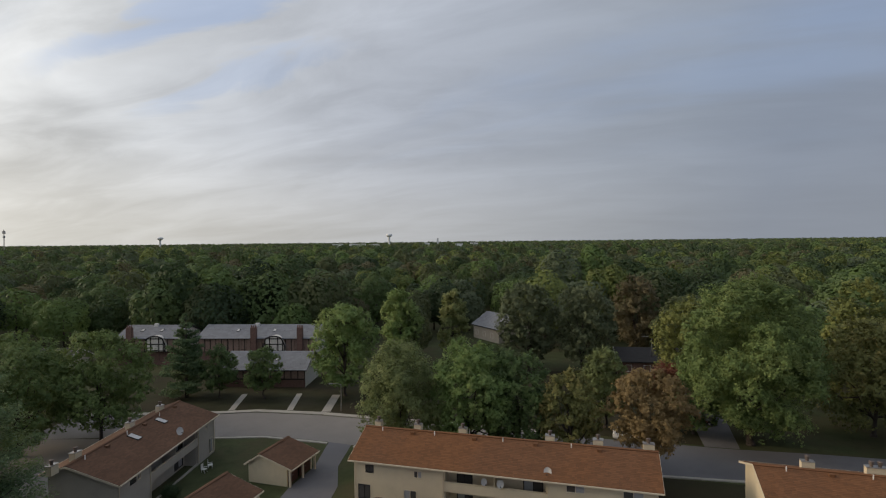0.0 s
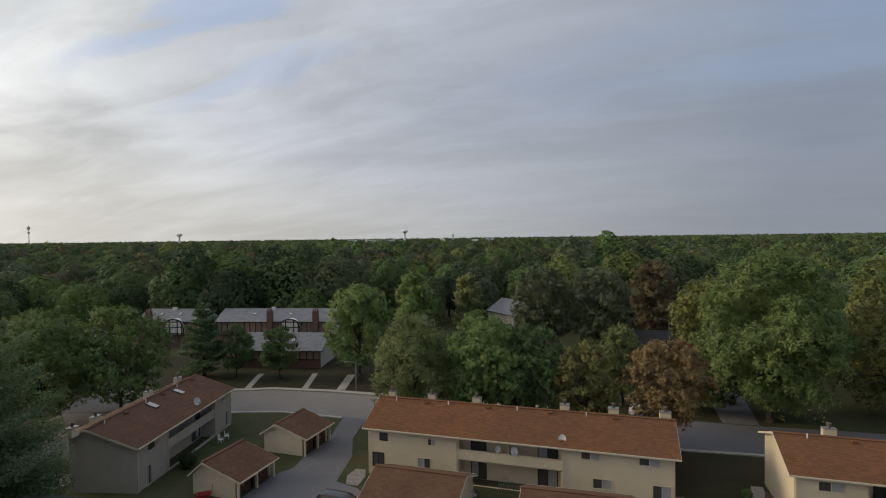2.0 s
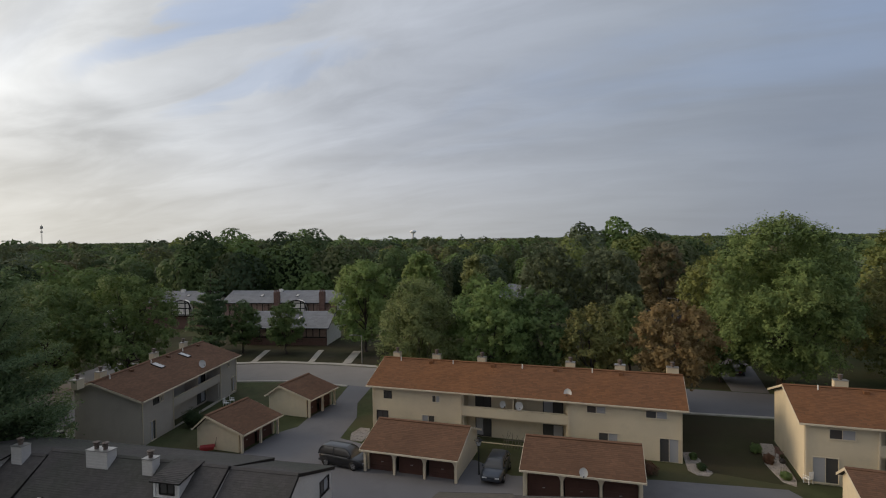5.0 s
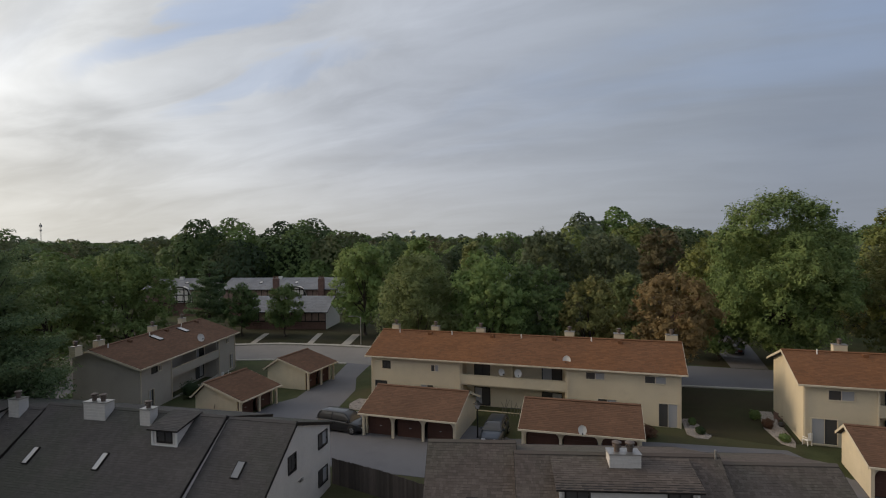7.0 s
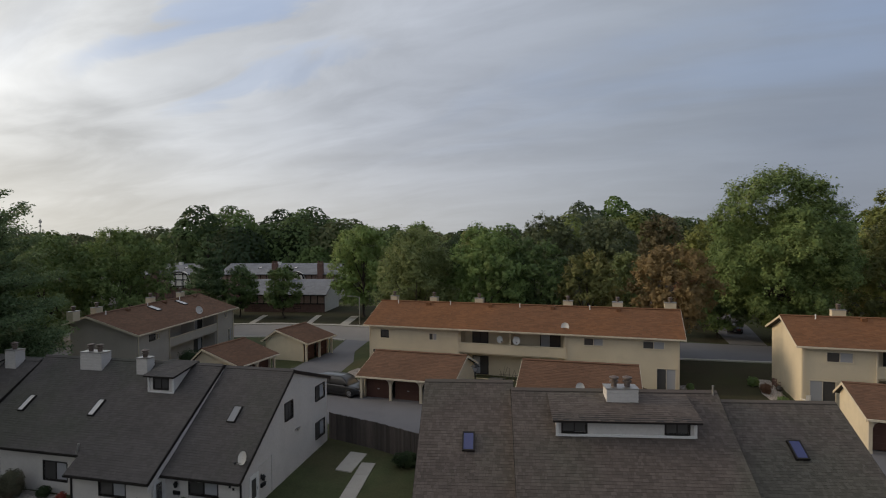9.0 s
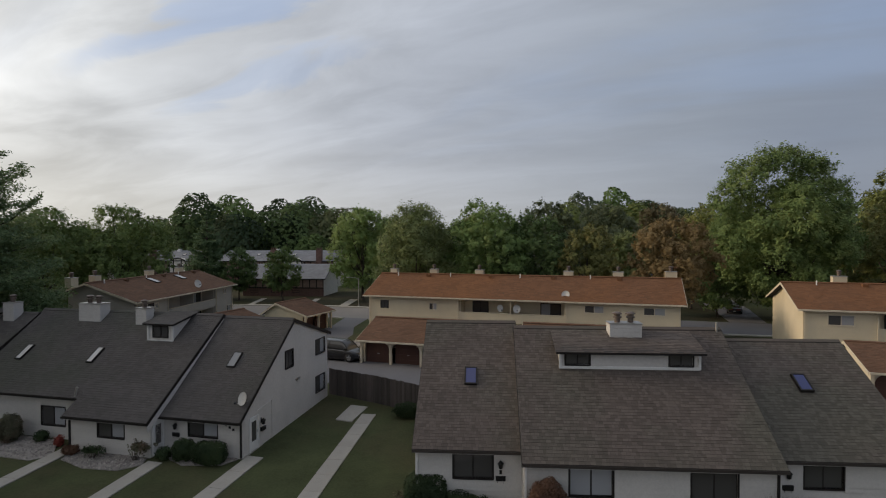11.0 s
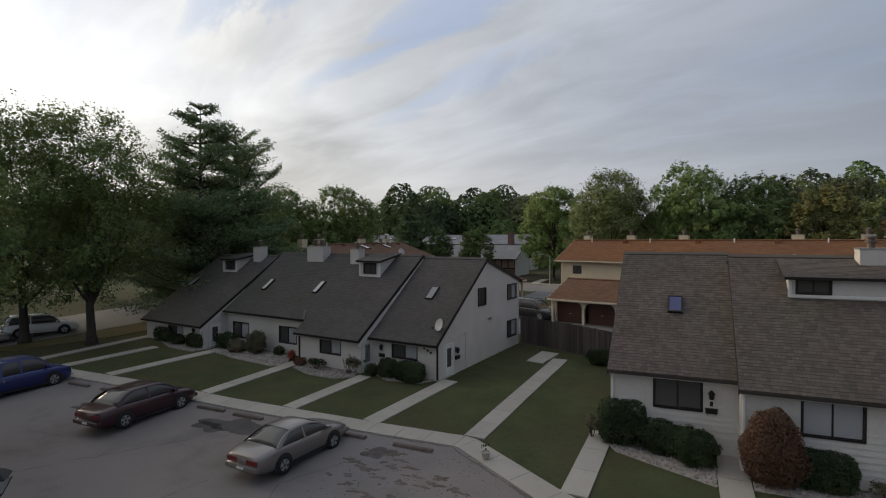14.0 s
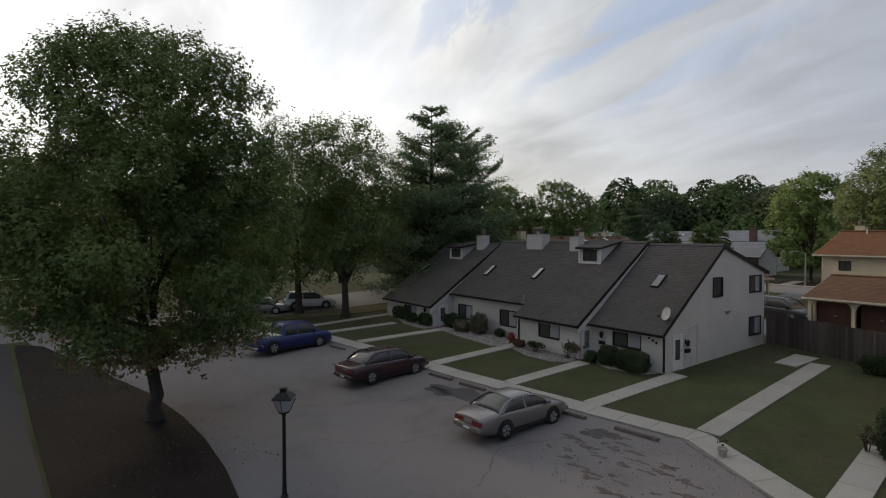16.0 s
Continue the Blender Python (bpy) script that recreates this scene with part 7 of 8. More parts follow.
def car(name, m, L, W, belt, roof, cabin, axle, paint_mat, label, r=0.33, bed=None, group=""):
    """A car that faces +x, standing on z=0. belt: (x, height) along the body; cabin: x of the rear glass foot, roof rear, roof front, windscreen foot."""
    c = root(name, m, label, "pickup truck" if bed else "car", group)
    hw = W / 2
    k = L / (belt[-1][0] - belt[0][0])
    bx = list(np.linspace(-L / 2, L / 2, 25))
    bz = [float(np.mean([np.interp(x + d, [b[0] * k for b in belt], [b[1] for b in belt]) for d in (-0.3, -0.15, 0, 0.15, 0.3)])) for x in bx]
    xs = [-L / 2, -L / 2 + 0.04, -L / 2 + 0.12, -L / 2 + 0.25] + [x for x in bx[2:-2]] + [L / 2 - 0.25, L / 2 - 0.12, L / 2 - 0.04, L / 2]
    st = []
    for x in xs:
        zb = float(np.interp(x, bx, bz))
        e = min(1.0, (L / 2 - abs(x)) / 0.55)
        w = hw * (0.74 + 0.26 * math.sqrt(max(e, 0.0)))
        lo = 0.22 + 0.10 * (1 - math.sqrt(max(e, 0.0)))
        zb -= 0.10 * (1 - math.sqrt(max(e, 0.0)))
        st.append((x, [(w * 0.88, lo), (w * 0.985, lo + 0.12), (w, zb * 0.62), (w * 0.985, zb - 0.10), (w * 0.93, zb - 0.02), (w * 0.70, zb + 0.015), (w * 0.3, zb + 0.03)]))
    part("body", loft(st), paint_mat, c, smooth=True, bevel=0.0)
    x0, x1, x2, x3 = cabin
    zb = [float(np.interp(x, bx, bz)) for x in cabin]
    tw, bw = hw * 0.68, hw * 0.92
    # the glasshouse: one bowed shell of glass under a painted roof, with painted pillars
    def span(x):
        """Half width and height of the cabin's shoulder at x."""
        if x < x1:
            q = (x - x0) / (x1 - x0)
        elif x > x2:
            q = (x3 - x) / (x3 - x2)
        else:
            q = 1.0
        q = max(0.0, min(1.0, q))
        e = math.sin(q * math.pi / 2) ** 0.9
        low = float(np.interp(x, bx, bz))
        crown_z = roof - 0.05 * ((x - (x1 + x2) / 2) / (x2 - x1)) ** 2
        return bw + (tw - bw) * e, low + 0.02 + (crown_z - low - 0.02) * e, low
    def section(x, grow=0.0):
        wt, zt_, low = span(x)
        wm = wt + (bw - wt) * 0.42
        return (x, [(bw * 0.6, low - 0.03), (bw, low), (wm + 0.015 + grow, low + (zt_ - low) * 0.6), (wt + grow, zt_ - 0.045), (wt * 0.88, zt_ + grow), (wt * 0.4, zt_ + 0.018 + grow)])
    stops = [x0 + (x1 - x0) * k / 5 for k in range(6)] + [x1 + (x2 - x1) * k / 4 for k in range(1, 5)] + [x2 + (x3 - x2) * k / 5 for k in range(1, 6)]
    part("glasshouse", loft([section(x) for x in stops]), GLASS, c, smooth=True)
    top = Geo()
    cap = [x1 - 0.10] + [x1 + (x2 - x1) * k / 6 for k in range(7)] + [x2 + 0.08]
    half = []
    for x in cap:
        wt, zt_, low = span(x)
        half.append([(wt + 0.022, zt_ - 0.075), (wt + 0.014, zt_ - 0.03), (wt * 0.9, zt_ + 0.012), (wt * 0.45, zt_ + 0.032), (0, zt_ + 0.036)])
    for x, hs in zip(cap, half):
        top.v += [(x, y, z) for y, z in hs] + [(x, -y, z) for y, z in hs[-2::-1]]
    for a in range(len(cap) - 1):
        top.f += [(a * 9 + k, (a + 1) * 9 + k, (a + 1) * 9 + k + 1, a * 9 + k + 1) for k in range(8)]
    part("roof", top, paint_mat, c, smooth=True)
    def pillar(xa, xb, thick, base=0.0):
        """A painted strip up the side glass from the belt at xa to the roof at xb."""
        for s in (1, -1):
            rows = []
            for k in range(6):
                q = k / 5
                x = xa + (xb - xa) * q
                _, zt_, low = span(x)
                wt = span(x)[0]
                z = low - 0.01 + (zt_ - 0.03 - low) * (q if xa == xb else 1.0) if k else low - 0.01
                y = bw + 0.012 + (wt - bw) * min(1.0, max(0.0, (z - low) / max(zt_ - low, 0.05)))
                rows.append((x, s * (y + 0.012), z))
            geo = Geo()
            for x, y, z in rows:
                geo.v += [(x - thick / 2, y, z), (x + thick / 2, y, z), (x + thick / 2, y - s * 0.05, z + 0.02), (x - thick / 2, y - s * 0.05, z + 0.02)]
            for a in range(5):
                geo.f += [(a * 4 + k, a * 4 + (k + 1) % 4, a * 4 + 4 + (k + 1) % 4, a * 4 + 4 + k) for k in range(4)]
            part("pillar", geo, paint_mat, c)
    pillar(x3 - 0.04, x2 + 0.02, 0.09)
    pillar(x0 + 0.06, x1 - 0.02, 0.20)
    pillar((x1 + x2) / 2 + 0.02, (x1 + x2) / 2 + 0.02, 0.08)
    for x in axle:
        for s in (1, -1):
            arch = [(x + (r + 0.07) * math.cos(math.pi * k / 12), r + (r + 0.07) * math.sin(math.pi * k / 12)) for k in range(13)] + [(x - r - 0.07, 0.2), (x + r + 0.07, 0.2)]
            part("wheel_arch", Geo().prism_y(arch, s * (hw - 0.01) - 0.015, s * (hw - 0.01) + 0.015), PLASTIC_D, c)
            wheel(c, x, s * (hw - 0.06), r, s)
    zt = float(np.interp(-L / 2, bx, bz))
    zh = float(np.interp(L / 2, bx, bz))
    for s in (1, -1):
        part("tail_lamp", Geo().box(-L / 2 - 0.01, -L / 2 + 0.14, s * hw * 0.52 - 0.24, s * hw * 0.52 + 0.24, zt - 0.30, zt - 0.13), RED_LAMP, c, bevel=0.02)
        part("headlight", Geo().box(L / 2 - 0.16, L / 2 + 0.005, s * hw * 0.56 - 0.17, s * hw * 0.56 + 0.17, zh - 0.24, zh - 0.12), CLEAR_LAMP, c, bevel=0.02)
        part("mirror", Geo().box(x3 - 0.35, x3 - 0.22, s * (hw + 0.02) - 0.09, s * (hw + 0.02) + 0.09, zb[3] + 0.02, zb[3] + 0.15), paint_mat, c, bevel=0.02)
        part("door_handle", Geo().box(-0.25, -0.05, s * hw * 0.99 - 0.02, s * hw * 0.99 + 0.02, zb[1] - 0.18, zb[1] - 0.145), paint_mat, c)
        part("sill", Geo().box(axle[0] + r + 0.1, axle[1] - r - 0.1, s * hw * 0.94 - 0.03, s * hw * 0.94 + 0.03, 0.2, 0.28), PLASTIC_D, c)
    part("rear_bumper", Geo().box(-L / 2 - 0.06, -L / 2 + 0.12, -hw * 0.84, hw * 0.84, 0.36, 0.52), CHROME if bed else paint_mat, c, bevel=0.03)
    part("front_bumper", Geo().box(L / 2 - 0.12, L / 2 + 0.06, -hw * 0.84, hw * 0.84, 0.34, 0.50), CHROME if bed else paint_mat, c, bevel=0.03)
    part("number_plate", Geo().box(-L / 2 - 0.075, -L / 2 - 0.062, -0.15, 0.15, 0.40, 0.48), TRIM_W, c, "blank pale number plate")
    if bed:
        part("bed_cover", Geo().box(-L / 2 + 0.12, x0 - 0.03, -hw * 0.86, hw * 0.86, zt + 0.01, zt + 0.07), bed, c, "pale flat bed cover", bevel=0.02)
        part("grille", Geo().box(L / 2 - 0.02, L / 2 + 0.03, -hw * 0.36, hw * 0.36, 0.55, zh - 0.12), CHROME, c)
    return c


SILVER = paint("champagne_silver_paint", (0.205, 0.182, 0.172), 0.5)
MAROON = paint("dark_maroon_paint", (0.034, 0.005, 0.011), 0.2)
BLUE = paint("deep_blue_paint", (0.012, 0.022, 0.13), 0.3)
BLACKP = paint("black_paint", (0.012, 0.012, 0.014), 0.2)
SLATE = paint("slate_blue_paint", (0.03, 0.036, 0.048), 0.3)
WHITE_P = paint("white_paint", (0.66, 0.65, 0.63), 0.0)


def on(x, y, heading, off=0.022):
    """A pose on the land for a car whose nose points that many degrees from +x."""
    return pose(x, y, g(y) + off, 0, 0, heading)


SEDAN = [(-2.4, 0.86), (-1.5, 0.92), (-0.5, 0.90), (0.9, 0.88), (1.8, 0.80), (2.4, 0.66)]
car("coupe", on(-12.45, 18.68, 83), 4.5, 1.74, SEDAN, 1.30, (-1.45, -0.62, 0.22, 1.2), (-1.24, 1.24), SILVER, "champagne silver two-door coupe parked nose to the sidewalk", 0.32)
BIG = [(-2.5, 0.92), (-1.6, 0.98), (-0.5, 0.96), (0.9, 0.94), (1.9, 0.86), (2.5, 0.70)]
car("sedan", on(-21.45, 19.72, 88.5), 4.75, 1.82, BIG, 1.44, (-1.62, -0.82, 0.42, 1.3), (-1.36, 1.36), MAROON, "dark maroon four-door sedan parked in the car park", 0.35)
TRUCK = [(-2.8, 1.02), (-1.2, 1.02), (0.0, 1.04), (1.3, 1.04), (2.3, 1.0), (2.8, 0.84)]
car("pickup", on(-31.0, 19.92, 88.5), 5.2, 1.9, TRUCK, 1.70, (-0.95, -0.7, 0.75, 1.5), (-1.55, 1.55), BLUE, "deep blue pickup with a pale bed cover", 0.38, bed=DISH)
SUVB = [(-2.3, 0.98), (-1.5, 1.02), (0, 0.98), (1.0, 0.96), (1.8, 0.9), (2.3, 0.74)]
car("suv", on(-10.4, 48.0, -20), 4.3, 1.78, SUVB, 1.66, (-2.15, -1.75, 0.35, 1.2), (-1.33, 1.33), BLACKP, "black estate-backed family car before the garages", 0.36)
car("hatchback", on(2.4, 46.2, -105), 4.2, 1.74, SUVB, 1.5, (-1.95, -1.4, 0.3, 1.15), (-1.25, 1.25), SLATE, "slate blue hatchback parked between the garages", 0.32)
car("sedan", on(-45.6, 25.4, 50), 4.8, 1.8, SEDAN, 1.42, (-1.6, -0.8, 0.3, 1.3), (-1.36, 1.36), SILVER, "silver sedan parked on the side street", 0.33)
car("suv", on(-44.3, 29.4, 66), 4.6, 1.85, SUVB, 1.6, (-2.15, -1.75, 0.35, 1.2), (-1.38, 1.38), WHITE_P, "white family car parked on the side street", 0.35)
car("estate_car", on(24.5, 73.6, -16), 4.6, 1.78, SUVB, 1.5, (-2.15, -1.75, 0.35, 1.2), (-1.33, 1.33), WHITE_P, "pale estate car parked on the street under the orange maple", 0.33)
car("sedan", on(38.2, 80.5, 65), 4.8, 1.8, SEDAN, 1.42, (-1.75, -0.85, 0.3, 1.3), (-1.36, 1.36), BLACKP, "dark sedan parked on the side drive", 0.33)

# Brown stops in the soil material, whose dark tone stands for their shade.
for x, y in ((-8.6, 20.7), (-11.5, 20.93), (-16.7, 21.15), (-19.0, 21.36), (-22.2, 21.5), (-25.9, 21.68), (-28.6, 21.82), (-32.3, 22.15)):
    geo = Geo().prism([(-0.11, 0.0), (0.11, 0.0), (0.08, 0.10), (-0.08, 0.10)], -0.8, 0.8)
    s = part("wheel_stop", geo, GRAVEL_SOIL, None, "brown wheel stop on the asphalt, shade put into its dark colour")
    tagged(s, category="wheel stop", group="wheel stops along the sidewalk")
    s.matrix_world = pose(x, y, g(y) + 0.02, 0, 0, -3)


# ---- lamps, pots, poles ----
def lantern_post(x, y, label="black lantern post with glass panes on the tree lawn"):
    t = root("lamp_post", pose(x, y, g(y)) @ Matrix.Diagonal((1, 1, 0.94, 1)), label, "street lamp")
    part("post", Geo().lathe([(0.11, -0.2), (0.11, 0.05), (0.07, 0.12), (0.055, 0.5), (0.045, 2.42), (0.07, 2.46), (0.05, 2.52)], 12), BLACK_M, t, smooth=False)
    def ring(r, z):
        return [(r * math.cos(math.pi / 4 + k * math.pi / 2), r * math.sin(math.pi / 4 + k * math.pi / 2), z) for k in range(4)]
    lo, hi = ring(0.15, 2.54), ring(0.33, 2.94)
    for k in range(4):
        a, b, c, d = Vector(lo[k]), Vector(lo[(k + 1) % 4]), Vector(hi[(k + 1) % 4]), Vector(hi[k])
        part("lantern_bar", Geo().tube([a, d], 0.012, 6), BLACK_M, t)
        mid = (a + b + c + d) / 4
        p = [mid + (q - mid) * 0.92 for q in (a, b, c, d)]
        inn = Vector((-mid.x, -mid.y, 0)).normalized() * 0.006
        part("lantern_pane", Geo().add(p + [q + inn for q in p], [(0, 1, 2, 3), (7, 6, 5, 4), (0, 4, 5, 1), (1, 5, 6, 2), (2, 6, 7, 3), (3, 7, 4, 0)]), CLEAR, t)
    part("lantern_base", Geo().lathe([(0.05, 2.5), (0.16, 2.52), (0.16, 2.55), (0.06, 2.56)], 12), BLACK_M, t)
    part("lantern_roof", Geo().lathe([(0.37, 2.94), (0.37, 2.97), (0.22, 3.09), (0.13, 3.13), (0.11, 3.13), (0.11, 3.2), (0.13, 3.2), (0.13, 3.23), (0.03, 3.25)], 4), BLACK_M, t)
    part("bulb", Geo().lathe([(0.02, 2.56), (0.045, 2.62), (0.05, 2.7), (0.02, 2.77)], 10), CLEAR, t)
    return t


lantern_post(-13.65, 9.95)
lantern_post(1.0, 46.2, "black lantern post beside the garage")


def flower_pot(x, y):
    t = root("flower_pot", pose(x, y, g(y) + 0.05), "white pot with sparse green plant at the sidewalk corner", "flower pot")
    part("pot", Geo().lathe([(0.11, 0), (0.15, 0.2), (0.17, 0.21), (0.17, 0.25), (0.14, 0.25), (0.12, 0.2), (0.08, 0.19)], 16), CONCRETE, t, smooth=False)
    rng = np.random.default_rng(4)
    p, d = crown_points([((0, 0, 0.42), (0.18, 0.18, 0.2))], 160, rng, 0.3)
    v, f = leaf_arrays(p, d, np.full(160, 0.07), rng)
    part("plant", array_mesh("plant", v, f, LEAF_H), LEAF_H, t)
    return t


flower_pot(-5.8, 20.78)


def street_light(x, y, h, turn):
    t = root("street_light", pose(x, y, g(y), 0, 0, turn), "grey metal street light on a tall pole", "street light")
    part("pole", Geo().lathe([(0.12, -0.2), (0.10, 0.3), (0.06, h)], 10), METAL, t)
    part("arm", Geo().tube([(0, 0, h - 0.2), (0.6, 0, h + 0.1), (1.5, 0, h + 0.15)], 0.035, 7), METAL, t)
    part("lamp_head", Geo().box(1.3, 1.9, -0.14, 0.14, h + 0.08, h + 0.22), METAL, t, bevel=0.04)
    return t


street_light(40.5, 108, 7.5, 170)
street_light(-16.6, 87.2, 4.4, 200)
satellite_dish("satellite_dish", pose(9.25, 51.75, 6.15, 0, 0, -20), 0.36)
satellite_dish("satellite_dish", pose(3.3, 52.72, 4.8, 0, 0, 20), 0.30)
satellite_dish("satellite_dish", pose(4.85, 52.3, 4.8, 0, 0, 0), 0.35)
satellite_dish("satellite_dish", pose(-30.6, 63.4, 6.15, 0, 0, 60), 0.42)
satellite_dish("satellite_dish", pose(8.25, 40.6, 3.75, 0, 0, -10), 0.30)
satellite_dish("satellite_dish", pose(-38.0, 52.6, 1.95, 0, 0, 10), 0.5)


# ---- small things in the gardens ----
def garden_chair(x, y, turn, mat, label):
    t = root("garden_chair", pose(x, y, g(y) + 0.03, 0, 0, turn), label, "chair")
    part("seat", Geo().box(-0.25, 0.25, -0.24, 0.26, 0.38, 0.42), mat, t, bevel=0.01)
    for i in range(4):
        part("back_slat", Geo().box(-0.23 + i * 0.125, -0.15 + i * 0.125, 0.26, 0.29, 0.42, 0.92), mat, t)
    part("top_rail", Geo().box(-0.25, 0.25, 0.255, 0.295, 0.92, 0.98), mat, t)
    for u in (-0.23, 0.19):
        for v in (-0.22, 0.21):
            part("leg", Geo().box(u, u + 0.04, v, v + 0.04, 0, 0.38), mat, t)
        part("armrest", Geo().box(u - 0.01, u + 0.05, -0.22, 0.26, 0.60, 0.63), mat, t)
    return t


garden_chair(26.3, 45.0, 200, TRIM_W, "white garden chair beside the condominium's patio door")
garden_chair(26.9, 49.9, 110, BRICK, "dull red garden chair beside the end wall")
garden_chair(-28.3, 64.6, 80, TRIM_W, "pale garden chair on the patio strip")
garden_chair(-28.1, 65.8, 110, TRIM_W, "pale garden chair on the patio strip")


def barbecue(x, y):
    t = root("barbecue", pose(x, y, g(y) + 0.03), "black kettle barbecue beside the end wall", "barbecue")
    part("bowl", Geo().lathe([(0.05, 0.55), (0.2, 0.6), (0.27, 0.72), (0.27, 0.76), (0.2, 0.9), (0.03, 0.96)], 14), BLACK_M, t, smooth=True)
    for k in range(3):
        a = k * 2.1
        part("leg", Geo().tube([(0.12 * math.cos(a), 0.12 * math.sin(a), 0.6), (0.3 * math.cos(a), 0.3 * math.sin(a), 0)], 0.014, 6), METAL, t)
    return t


barbecue(25.7, 47.3)


def twig_ornament(x, y):
    """A pale stand of cut branches."""
    rnd = random.Random(6)
    t = root("garden_trellis", pose(x, y, g(y), 0, 0, -15), "pale twiggy garden trellis below the balcony", "trellis")
    for i in range(9):
        u = -1.1 + i * 0.27
        part("branch", Geo().tube([(u, 0, 0), (u + rnd.uniform(-0.2, 0.2), rnd.uniform(-0.1, 0.1), 0.8), (u + rnd.uniform(-0.45, 0.45), rnd.uniform(-0.2, 0.2), rnd.uniform(1.2, 1.75))], [0.035, 0.028, 0.012], 6), BARK_P, t)
    part("crossbar", Geo().tube([(-1.15, 0.02, 0.7), (1.1, 0.02, 0.75)], 0.025, 6), BARK_P, t)
    return t


twig_ornament(4.4, 51.7)


def cooling_unit(x, y, turn):
    t = root("air_conditioner", pose(x, y, g(y), 0, 0, turn), "dark boxy air conditioner beside the condominium wall", "air conditioner")
    part("case", Geo().box(-0.45, 0.45, -0.45, 0.45, 0.05, 0.95), PLASTIC_D, t, bevel=0.03)
    part("fan_guard", Geo().lathe([(0.1, 0.95), (0.36, 0.96), (0.36, 0.99), (0.1, 0.98)], 16), METAL, t)
    part("pad", Geo().box(-0.55, 0.55, -0.55, 0.55, -0.1, 0.05), CONCRETE, t)
    return t


cooling_unit(-39.6, 53.2, -6)


def garden_cart(x, y):
    t = root("garden_cart", pose(x, y, g(y), 0, 0, 20), "red garden cart standing against the garage wall", "cart")
    part("tray", Geo().add([(-0.5, -0.3, 0.3), (0.5, -0.3, 0.3), (0.5, 0.3, 0.3), (-0.5, 0.3, 0.3), (-0.65, -0.4, 0.62), (0.65, -0.4, 0.62), (0.65, 0.4, 0.62), (-0.65, 0.4, 0.62)], [(3, 2, 1, 0), (0, 1, 5, 4), (1, 2, 6, 5), (2, 3, 7, 6), (3, 0, 4, 7)]), RED_CART, t)
    for sgn in (-1, 1):
        part("wheel", Geo().prism_y([(-0.3 + 0.18 * math.cos(k * 0.524), 0.18 + 0.18 * math.sin(k * 0.524)) for k in range(12)], sgn * 0.36 - 0.03, sgn * 0.36 + 0.03), RUBBER, t)
    part("handle", Geo().tube([(0.6, 0, 0.45), (0.75, 0, 1.1), (0.78, 0, 1.35)], 0.02, 6), BLACK_M, t)
    return t


RED_CART = paint("red_cart_paint", (0.33, 0.03, 0.03), 0.0)
garden_cart(-23.6, 50.4)
stone_bed([(-11.2, 53.6), (-10.0, 53.3), (-9.6, 55.2), (-9.9, 57.0), (-10.9, 57.2), (-11.5, 55.5)], 9, "pale stones at the condominium's corner", 250)


